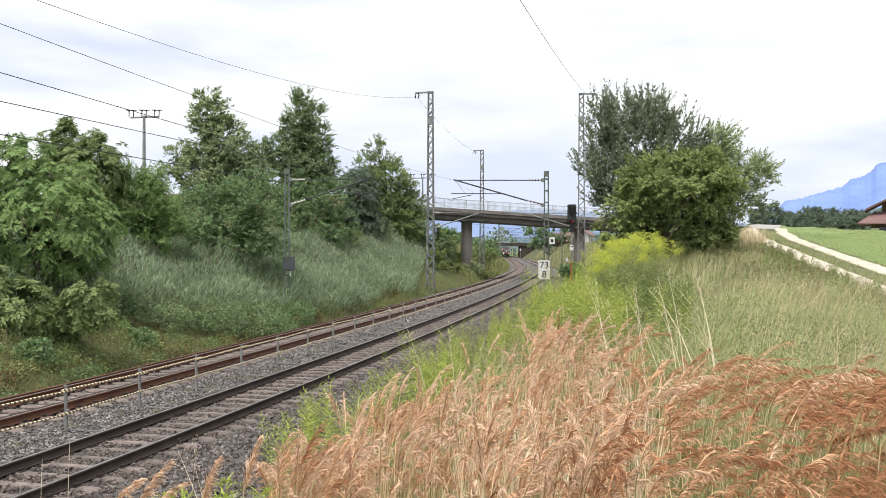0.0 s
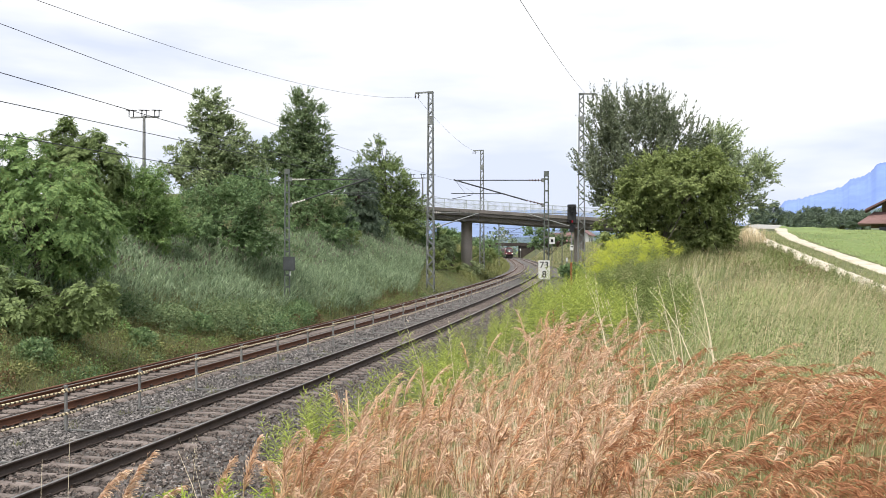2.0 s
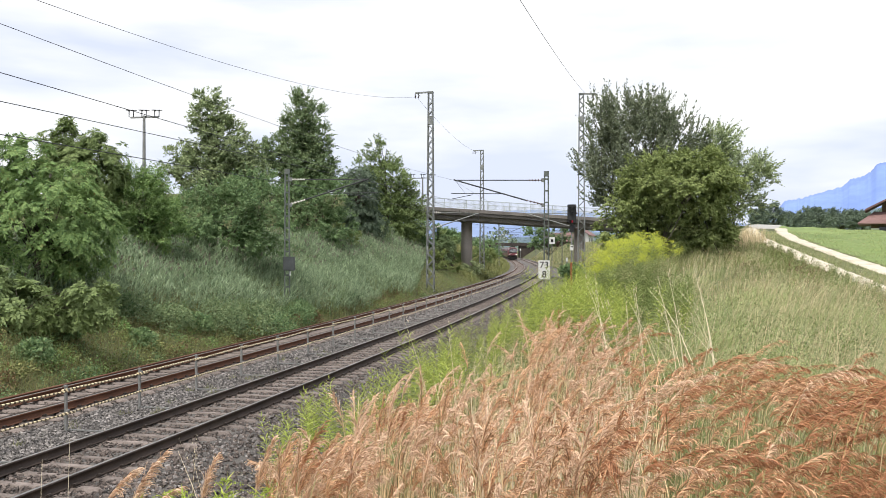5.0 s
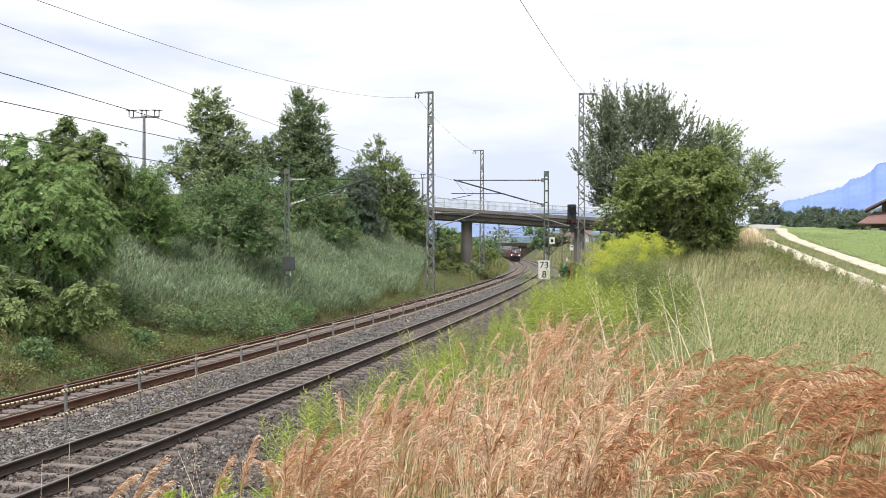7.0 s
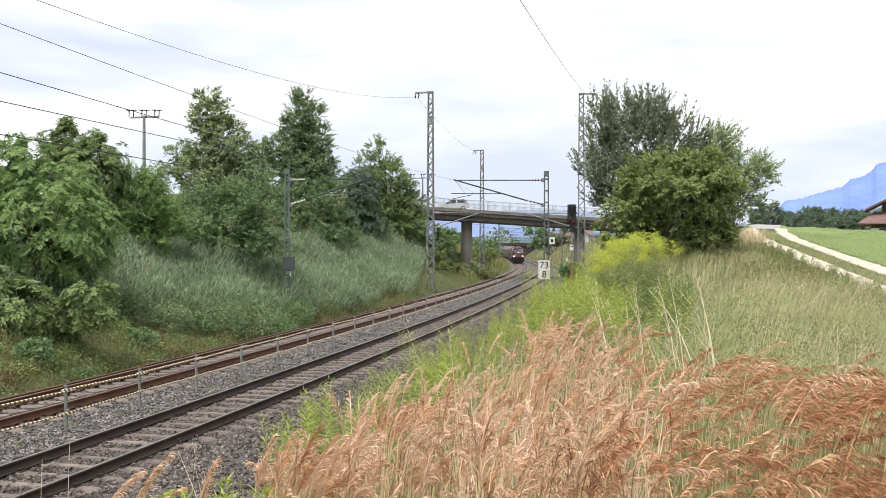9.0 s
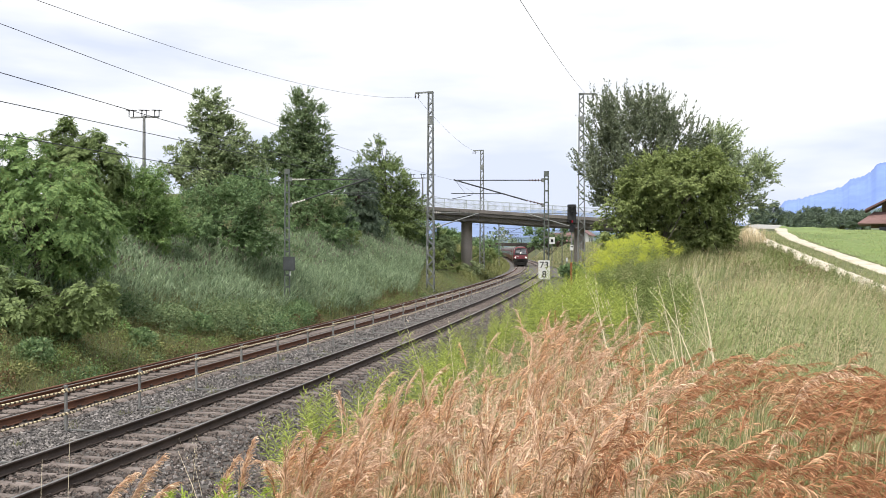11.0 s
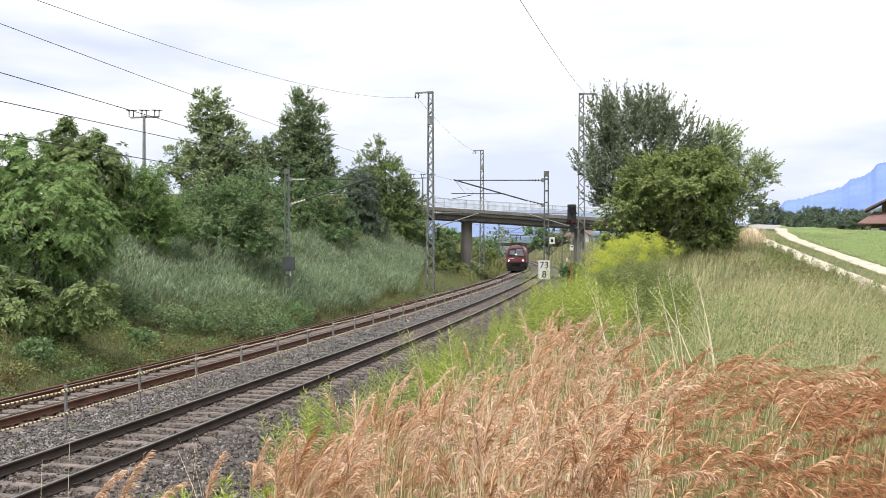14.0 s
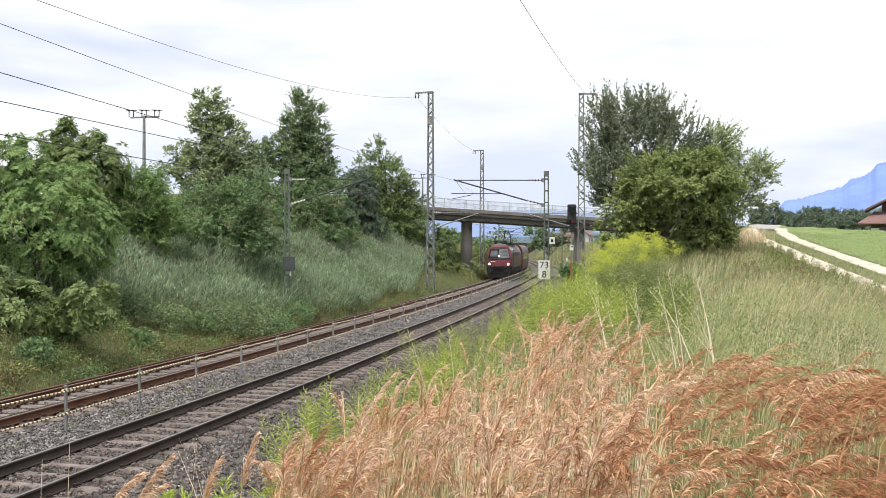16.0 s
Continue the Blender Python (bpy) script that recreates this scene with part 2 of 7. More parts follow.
def box(bm, x0, x1, y0, y1, z0, z1, bevel=0.0, m=None):
    r = bmesh.ops.create_cube(bm, size=1.0)
    vs = r["verts"]
    bmesh.ops.scale(bm, vec=(x1 - x0, y1 - y0, z1 - z0), verts=vs)
    bmesh.ops.translate(bm, vec=((x0 + x1) / 2, (y0 + y1) / 2, (z0 + z1) / 2), verts=vs)
    if bevel:
        es = list({e for v in vs for e in v.link_edges})
        vs = bmesh.ops.bevel(bm, geom=es, offset=bevel, segments=2, affect="EDGES", clamp_overlap=True)["verts"]
    if m is not None:
        bmesh.ops.transform(bm, matrix=m, verts=vs)
    return vs


def rod(bm, a, b, r0, r1=None, sides=8, caps=True):
    a, b = Vector(a), Vector(b)
    r1 = r0 if r1 is None else r1
    d = b - a
    m = Matrix.Translation((a + b) / 2) @ d.to_track_quat("Z", "Y").to_matrix().to_4x4()
    return bmesh.ops.create_cone(bm, cap_ends=caps, segments=sides, radius1=r0, radius2=r1, depth=d.length, matrix=m)["verts"]


def beam(bm, a, b, w, h):
    """A bar of rectangular section from a to b."""
    a, b = Vector(a), Vector(b)
    d = b - a
    m = Matrix.Translation((a + b) / 2) @ d.to_track_quat("Z", "Y").to_matrix().to_4x4()
    box(bm, -w / 2, w / 2, -h / 2, h / 2, -d.length / 2, d.length / 2, m=m)


def sweep(name, pts, profile, closed=True):
    """Sweeps a section (right, up) along points."""
    pts, profile = np.asarray(pts, float), np.asarray(profile, float)
    t = np.gradient(pts, axis=0)
    t /= np.linalg.norm(t, axis=1)[:, None]
    right = np.stack([t[:, 1], -t[:, 0], np.zeros(len(t))], 1)
    right /= np.linalg.norm(right, axis=1)[:, None]
    up = np.cross(right, t)
    v = pts[:, None] + right[:, None] * profile[None, :, :1] + up[:, None] * profile[None, :, 1:]
    n, k = len(pts), len(profile)
    i, j = np.meshgrid(np.arange(n - 1), np.arange(k if closed else k - 1), indexing="ij")
    j2 = (j + 1) % k
    f = np.stack([i * k + j, i * k + j2, (i + 1) * k + j2, (i + 1) * k + j], -1).reshape(-1, 4)
    return array_mesh(name, v.reshape(-1, 3), f[:, ::-1])


def spot(d, bx, by):
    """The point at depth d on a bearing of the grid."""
    return Vector((d * (bx - 784) / F, d, EYE + d * (441 - by) / F))


# ---------- the line of the railway ----------
S = np.arange(-60.0, 640.0, 0.25)
BEND = np.interp(S, [-20, 40, 80, 120, 160, 200, 250, 310, 400], [1.65, 0.92, 0.59, 1.16, 1.0, 0.48, -0.06, 0.32, 0.75]) * 1e-3
TH = -np.concatenate([[0], np.cumsum((BEND[1:] + BEND[:-1]) / 2 * 0.25)])
I0 = int(np.argmin(abs(S)))
TH = TH - TH[I0] + radians(14.615)
CX = np.concatenate([[0], np.cumsum(np.sin(TH[:-1]) * 0.25)])
CY = np.concatenate([[0], np.cumsum(np.cos(TH[:-1]) * 0.25)])
CX += -9.36 - CX[I0]
CY += 2.44 - CY[I0]
GAP = 4.31                      # between the two tracks' centre lines


def line(s, u, z=0.0):
    """Points at the way s along the near track, u metres to its right."""
    s, u = np.asarray(s, float), np.asarray(u, float)
    th = np.interp(s, S, TH)
    x, y = np.interp(s, S, CX) + np.cos(th) * u, np.interp(s, S, CY) - np.sin(th) * u
    return np.stack([x, y, np.zeros_like(x) + z], -1)


def along(x, y):
    """The way s and the offset u of a place."""
    x, y = np.asarray(x, float), np.asarray(y, float)
    s = np.clip(y, -55, 620) * 1.0
    for _ in range(6):
        th = np.interp(s, S, TH)
        dx, dy = x - np.interp(s, S, CX), y - np.interp(s, S, CY)
        s = np.clip(s + (dx * np.sin(th) + dy * np.cos(th)) * 0.9, -55, 620)
    th = np.interp(s, S, TH)
    u = (x - np.interp(s, S, CX)) * np.cos(th) - (y - np.interp(s, S, CY)) * np.sin(th)
    return s, u


def smooth(t):
    t = np.clip(t, 0, 1)
    return t * t * (3 - 2 * t)


def ramp_up(t):
    """A straight slope with a rounded shoulder."""
    t = np.clip(t, 0, 1.3)
    return np.where(t < 0.7, t, 0.7 + 0.3 * np.sin(np.clip((t - 0.7) / 0.6, 0, 1) * math.pi / 2))


def ripple(x, y):
    return 0.11 * np.sin(x * 0.9 + 1.3 * np.sin(y * 0.37)) * np.sin(y * 0.71 + 0.8 * np.sin(x * 0.43)) + 0.05 * np.sin(x * 2.3 + y * 1.7) * np.sin(y * 2.9 - x)


TRACK_Y, TRACK_X = [-5, 10, 25, 42, 50, 57], [10.4, 12.0, 13.75, 16.55, 19.0, 21.4]


def ground_z(x, y):
    x, y = np.asarray(x, float), np.asarray(y, float)
    s, u = along(x, y)
    top = np.interp(y, [-40, 0, 10, 25, 42, 55, 66, 75, 120, 260, 600], [1.7, 1.75, 1.9, 2.28, 3.9, 4.75, 5.3, 5.4, 5.7, 5.3, 4.0])
    right = np.where(u < 4.4, np.interp(u, [0, 2.6, 3.4, 4.4], [-0.75, -0.75, -0.7, -0.5]), -0.5 + (top + 0.5) * ramp_up((u - 4.1) / ((top + 0.5) * 1.5)))
    ltop = np.interp(y, [0, 40, 70, 100, 200, 400], [2.6, 3.1, 3.7, 4.2, 4.0, 2.5])
    left = np.where(u > -6.5, -0.75 + 0 * u, -0.75 + (ltop + 0.75) * np.clip((-6.5 - u) / 7.8, 0, 1) ** 0.9)
    left = left + np.clip((-14.5 - u) / 60, 0, 1) * 0.8
    z = np.where(u > 0, right, left)
    # banks that carry the road up to the bridge
    bank = smooth((13 - abs(y - 108.5)) / 7)
    z = z + np.where(u < -14, np.clip(10.1 - z, 0, 12) * bank * smooth((-14 - u) / 9), 0) + np.where(u > 13, np.clip(6.6 - z, 0, 9) * bank * smooth((u - 13) / 6) * smooth((46 - u) / 14), 0)
    z = z - 0.11 * np.clip(u - 21, 0, 45) * smooth((y - 40) / 40) * smooth((400 - y) / 200)
    wild = smooth((abs(u + 2.2) - 5.6) / 3)
    wild = wild * smooth((abs(x - np.interp(y, TRACK_Y, TRACK_X)) - 1.4) / 1.5)
    z = z + ripple(x, y) * wild
    far = smooth((np.hypot(x, y) - 380) / 400)
    return z * (1 - far) + (-6.0) * far


def height(x, y):
    return float(ground_z(np.array([x]), np.array([y]))[0])


def graded(fine0, fine1, step, reach, grow=1.22):
    mid = list(np.arange(fine0, fine1 + 1e-6, step))
    for sign in (-1, 1):
        d, e = step, (fine0 if sign < 0 else fine1)
        while abs(e) < reach:
            d *= grow
            e += sign * d
            mid.insert(0, e) if sign < 0 else mid.append(e)
    return np.array(mid)


# ---------- ground ----------
def build_ground():
    gx, gy = graded(-30, 36, 0.5, 4300), graded(-8, 125, 0.6, 4300)
    X, Y = np.meshgrid(gx, gy, indexing="ij")
    Z = ground_z(X.ravel(), Y.ravel())
    n, k = X.shape
    i, j = np.meshgrid(np.arange(n - 1), np.arange(k - 1), indexing="ij")
    f = np.stack([i * k + j, (i + 1) * k + j, (i + 1) * k + j + 1, i * k + j + 1], -1).reshape(-1, 4)
    me = array_mesh("ground", np.stack([X.ravel(), Y.ravel(), Z], 1), f)
    ob = link("ground", me, [M_ground, M_field, M_bed])
    cx = X.ravel()[f].mean(1)
    cy = Y.ravel()[f].mean(1)
    field = ((cx > 18.0 + 0.28 * (cy - 42) * (cy > 42) + 0.17 * (cy - 42) * (cy <= 42)) & (cy > 5)) | (np.hypot(cx, cy) > 450)
    fs, fu = along(cx, cy)
    shoulder = (fu > -6.6) & (fu < np.interp(fs, [22, 42], [5.5, 3.3]) + 0.3 * np.sin(cx * 1.3 + cy)) & (np.hypot(cx, cy) < 120)
    me.polygons.foreach_set("material_index", np.where(shoulder, 2, field.astype(np.int32)).astype(np.int32))
    me.polygons.foreach_set("use_smooth", np.ones(len(f), bool))
    tagged(ob, "grassy cutting banks, verge and rising green meadow", "ground", kind="structure")


build_ground()


def ribbon(name, pts, width, mat, label, category, lift=0.03):
    """A way laid on the ground along a smooth line through a few places."""
    pts = np.asarray(pts, float)
    t = np.arange(len(pts))
    tt = np.linspace(0, len(pts) - 1, len(pts) * 40)
    x, y = np.interp(tt, t, pts[:, 0]), np.interp(tt, t, pts[:, 1])
    ker = np.hanning(37) / np.hanning(37).sum()
    x, y = (np.convolve(np.pad(a, 18, mode="edge"), ker, "valid") for a in (x, y))
    dx, dy = np.gradient(x), np.gradient(y)
    L = np.hypot(dx, dy) + 1e-9
    k = 7
    w = np.linspace(-0.5, 0.5, k) * width
    wob = 0.05 * np.sin(tt * 1.7 + pts[0, 0]) + 0.03 * np.sin(tt * 7.1)
    rag = np.random.default_rng(5).normal(0, 0.045, (len(tt), k)) * np.array([1, 0.6, 0.2, 0, 0.2, 0.6, 1])
    W = w[None] * (1 + 0.14 * np.sin(tt * 4.3 + pts[0, 0]))[:, None] + wob[:, None] + rag
    X = x[:, None] + (dy / L)[:, None] * W
    Y = y[:, None] - (dx / L)[:, None] * W
    Z = ground_z(X.ravel(), Y.ravel()) + lift
    Z = Z.reshape(X.shape)
    Z[:, 0] -= 0.12
    Z[:, -1] -= 0.12
    n = len(tt)
    i, j = np.meshgrid(np.arange(n - 1), np.arange(k - 1), indexing="ij")
    f = np.stack([i * k + j, i * k + j + 1, (i + 1) * k + j + 1, (i + 1) * k + j], -1).reshape(-1, 4)
    ob = link(name, array_mesh(name, np.stack([X.ravel(), Y.ravel(), Z.ravel()], 1), f), mat)
    return tagged(ob, label, category, kind="structure")


ribbon("farm_track_rut", [(9.6, -5), (11.2, 10), (12.9, 25), (15.7, 42), (18.2, 50), (20.5, 57)], 0.8, M_gravel, "pale gravel wheel rut of a farm track", "farm track", 0.06)
ribbon("farm_track_rut", [(11.2, -5), (12.9, 10), (14.6, 25), (17.4, 42), (19.9, 50), (22.4, 57)], 0.8, M_gravel, "pale gravel wheel rut of a farm track", "farm track", 0.06)
ribbon("asphalt_lane", [(21.5, 56.6), (24, 64), (29, 76), (35, 95), (36, 112), (44, 138), (56, 172), (70, 215)], 2.7, M_asphalt, "pale worn asphalt lane beside the meadow", "road", 0.03)


# ---------- ballast and track ----------
def build_ballast():
    s = np.concatenate([np.arange(-20, 90, 1.0), np.arange(90, 600, 4.0)])
    u = np.array([3.6, 3.0, 2.3, 1.9, 0.9, -0.9, -1.9, -2.3, -3.4, -3.6, -5.2, -5.9, -6.2, -6.7, -7.3])
    z = np.array([-0.8, -0.62, -0.26, -0.21, -0.215, -0.215, -0.22, -0.25, -0.24, -0.25, -0.25, -0.21, -0.26, -0.6, -0.85])
    P = np.stack([line(s, np.full(len(s), a), b) for a, b in zip(u, z)], 1)
    n, k = P.shape[:2]
    i, j = np.meshgrid(np.arange(n - 1), np.arange(k - 1), indexing="ij")
    f = np.stack([i * k + j, i * k + j + 1, (i + 1) * k + j + 1, (i + 1) * k + j], -1).reshape(-1, 4)
    ob = link("ballast_bed", array_mesh("ballast_bed", P.reshape(-1, 3), f[:, ::-1]), M_bed)
    tagged(ob, "grey crushed stone ballast bed under both tracks", "ballast", kind="structure")
    # loose stones
    rng = np.random.default_rng(5)
    N = 125000
    ss = 9 + 75 * rng.random(N) ** 2.0
    uu = np.where(rng.random(N) < 0.2, rng.uniform(3.0, 6.2, N) - 0.5 * rng.random(N), rng.uniform(-6.5, 3.3, N))
    q = line(ss, uu)
    zz = np.where(uu > 3.1, ground_z(q[:, 0], q[:, 1]) + 0.01, np.interp(uu, u[::-1], z[::-1]))
    near_t = np.minimum(abs(uu), abs(uu + GAP)) < 1.36
    off = np.where(abs(uu) < 2, (ss - 6.0) / 0.606, (ss - 8.3) / 0.606)
    on_sleeper = near_t & (abs(off - np.round(off)) < 0.19)
    zz = zz - np.where(near_t, 0.004, 0.0)
    keep = (rng.random(N) < np.where(near_t, 0.85, 1.0)) & ~(on_sleeper & (rng.random(N) < 0.8))
    brown = near_t | ((uu > 1.3) & (rng.random(N) < 0.65))
    ss, uu, zz, oily = ss[keep], uu[keep], zz[keep], brown[keep]
    N = len(ss)
    ctr = line(ss, uu, 0)
    ctr[:, 2] = zz + rng.uniform(-0.005, 0.025, N)
    base = np.array([[1, 0, 0], [-1, 0, 0], [0, 1, 0], [0, -1, 0], [0, 0, 1], [0, 0, -1]], float)
    tri = np.array([[0, 2, 4], [2, 1, 4], [1, 3, 4], [3, 0, 4], [2, 0, 5], [1, 2, 5], [3, 1, 5], [0, 3, 5]])
    size = rng.uniform(0.020, 0.047, (N, 1, 1)) * rng.uniform(0.6, 1.35, (N, 1, 3)) * (1 + np.clip(ss - 30, 0, 60)[:, None, None] * 0.012)
    q = rng.normal(size=(N, 3, 3))
    q, _ = np.linalg.qr(q)
    v = base[None] * size * rng.uniform(0.75, 1.25, (N, 6, 1))
    v = np.einsum("nij,nkj->nki", q, v) + ctr[:, None]
    f = (tri[None] + (np.arange(N) * 6)[:, None, None]).reshape(-1, 3)
    me = array_mesh("ballast_stones", v.reshape(-1, 3), f)
    me.polygons.foreach_set("use_smooth", np.zeros(len(f), bool))
    ob = link("ballast_stones", me, [M_stone, M_stone_track])
    me.polygons.foreach_set("material_index", np.repeat(oily.astype(np.int32), 8))
    tagged(ob, "loose angular grey-brown ballast stones between the rails", "ballast", kind="stuff")


build_ballast()

RAIL = [(-0.075, -0.172), (0.075, -0.172), (0.075, -0.158), (0.012, -0.135), (0.010, -0.045), (0.036, -0.035), (0.036, -0.004), (-0.036, -0.004), (-0.036, -0.035), (-0.010, -0.045), (-0.012, -0.135), (-0.075, -0.158)]
HEAD = [(-0.028, -0.004), (0.028, -0.004), (0.026, 0.0015), (-0.026, 0.0015)]


def sleeper_mesh():
    bm = bmesh.new()
    xs = [-1.3, -1.22, -0.8, -0.4, 0.4, 0.8, 1.22, 1.3]
    rise = [-0.05, 0.0, 0.0, -0.015, -0.015, 0.0, 0.0, -0.05]
    rows = []
    for x, r in zip(xs, rise):
        rows.append([bm.verts.new((x, y, z + r)) for y, z in ((-0.125, -0.36), (-0.125, -0.23), (-0.07, -0.176), (0.07, -0.176), (0.125, -0.23), (0.125, -0.36))])
    for a, b in zip(rows, rows[1:]):
        for k in range(5):
            bm.faces.new((a[k], b[k], b[k + 1], a[k + 1]))
    bm.faces.new(rows[0])
    bm.faces.new(rows[-1][::-1])
    # rail plates and clips
    me = bpy.data.meshes.new("sleeper")
    bmesh.ops.recalc_face_normals(bm, faces=bm.faces)
    base = len(bm.faces)
    for g in (-0.7525, 0.7525):
        box(bm, g - 0.17, g + 0.17, -0.07, 0.07, -0.18, -0.166)
        for e in (-0.105, 0.105):
            box(bm, g + e - 0.03, g + e + 0.03, -0.055, 0.055, -0.168, -0.125, 0.012)
    bm.faces.ensure_lookup_table()
    for i in range(base, len(bm.faces)):
        bm.faces[i].material_index = 1
    bm.to_mesh(me)
    bm.free()
    me.materials.append(M_sleeper)
    me.materials.append(M_clip)
    return me


def build_track(u0, label, side, first):
    track = empty("railway_track")
    tagged(track, label, "railway track", "railway tracks")
    s = np.concatenate([np.arange(-20, 130, 1.5), np.arange(130, 600, 4.0)])
    for g in (-0.7525, 0.7525):
        rail = link("rail", sweep("rail", line(s, np.full(len(s), u0 + g), 0.0), RAIL), side, track)
        link("running_surface", sweep("running_surface", line(s, np.full(len(s), u0 + g), 0.0), HEAD), M_head, rail, "worn shiny top of the rail")
    me = sleeper_mesh()
    step = 0.606
    count = 150
    for i in range(count):
        si = first + i * step
        p = line(si, u0)
        ob = new("sleeper", me)
        ob.parent = track
        jit = random.uniform(-0.8, 0.8)
        ob.matrix_basis = pose(p[0], p[1], random.uniform(-0.008, 0.008), 0, 0, -math.degrees(float(np.interp(si, S, TH))) + jit)
    # the farther sleepers in one piece
    bm_v = np.array([(x, y, z) for x in (-1.3, 1.3) for y in (-0.13, 0.13) for z in (-0.3, -0.176)])
    bf = np.array([[0, 1, 3, 2], [4, 6, 7, 5], [0, 4, 5, 1], [2, 3, 7, 6], [1, 5, 7, 3]])
    sf = np.arange(first + count * step, 420, step)
    c = line(sf, u0)
    th = np.interp(sf, S, TH)
    v = np.stack([c[:, None, 0] + bm_v[None, :, 0] * np.cos(th)[:, None] + bm_v[None, :, 1] * np.sin(th)[:, None],
                  c[:, None, 1] - bm_v[None, :, 0] * np.sin(th)[:, None] + bm_v[None, :, 1] * np.cos(th)[:, None],
                  np.broadcast_to(bm_v[None, :, 2], (len(sf), 8))], -1)
    f = (bf[None] + (np.arange(len(sf)) * 8)[:, None, None]).reshape(-1, 4)
    ob = link("far_sleepers", array_mesh("far_sleepers", v.reshape(-1, 3), f), M_sleeper, track)
    ob["kind"] = "stuff"


build_track(0.0, "railway track with dark rusty rails on weathered sleepers in ballast", M_rail, 6.0)
build_track(-GAP, "railway track with red-rusty rails on weathered sleepers in ballast", M_rail_rust, 8.3)


def spare_rail(u, s0, s1, mat, label):
    s = np.arange(s0, s1, 1.5)
    prof = [(a, b) for a, b in RAIL]
    ob = link("spare_rail", sweep("spare_rail", line(s, np.full(len(s), u), -0.02), prof), mat)
    tagged(ob, label, "rail", "spare rails beside the track")


spare_rail(-GAP - 1.12, 5, 62, M_rail_rust, "rusty spare rail lying on the sleeper ends outside the track")
spare_rail(-GAP + 0.56, 5, 62, M_rail, "dark spare rail lying on the sleepers inside the track")


# ---------- barrier between the tracks ----------
def build_barrier():
    me_post = bpy.data.meshes.new("post")
    bm = bmesh.new()
    box(bm, -0.03, 0.03, -0.02, 0.02, -0.26, 0.71, 0.006)
    box(bm, -0.04, 0.04, -0.03, 0.03, 0.69, 0.735, 0.008)
    bm.to_mesh(me_post)
    bm.free()
    me_post.materials.append(M_zinc)
    me_bar = bpy.data.meshes.new("barrier_bar")
    bm = bmesh.new()
    rod(bm, (-1.5, 0, 0), (1.5, 0, 0), 0.021, sides=10)
    bm.to_mesh(me_bar)
    bm.free()
    me_bar.materials.append(M_bar)
    me_foot = bpy.data.meshes.new("ground_arm")
    bm = bmesh.new()
    box(bm, 0.0, 1.28, -0.02, 0.02, -0.20, -0.165, 0.006)
    box(bm, 1.2, 1.34, -0.05, 0.05, -0.19, -0.12, 0.01)
    bm.to_mesh(me_foot)
    bm.free()
    me_foot.materials.append(M_zinc)
    me_hook = bpy.data.meshes.new("bracket")
    bm = bmesh.new()
    box(bm, 0.02, 0.075, -0.035, 0.035, -0.03, 0.03, 0.008)
    bm.to_mesh(me_hook)
    bm.free()
    me_hook.materials.append(M_zinc)
    barrier = empty("track_barrier")
    tagged(barrier, "low barrier of zinc posts and striped yellow-black bars between tracks", "barrier")
    s, k = 9.88, 0
    while s < 128:
        p, h = line(s, -2.12), -math.degrees(float(np.interp(s, S, TH)))
        lean = random.uniform(-1.2, 1.2)
        post = new("post", me_post)
        post.parent = barrier
        post.matrix_basis = pose(p[0], p[1], 0, random.uniform(-1, 1), lean, h)
        for nm, me in (("ground_arm", me_foot), ("bracket", me_hook), ("bracket", me_hook)):
            ob = new(nm, me)
            ob.parent = post
            ob.matrix_basis = pose(0, 0, 0 if nm == "ground_arm" else (0.64 if k % 2 else 0.2))
            k += 1 if nm == "bracket" else 0
        q = line(s + 1.315, -2.12)
        for z in (0.63, 0.18):
            ob = new("barrier_bar", me_bar)
            ob.parent = barrier
            off = 0.052 if int(s * 10) % 2 else 0.066
            ob.matrix_basis = pose(q[0] + off, q[1], z + random.uniform(-0.012, 0.012), 0, random.uniform(-1.2, 1.2), 90 + h + random.uniform(-0.5, 0.5))
        s += 2.63


build_barrier()


# ---------- overpass ----------
def deck_z(x):
    return 8.56 - 0.0648 * x


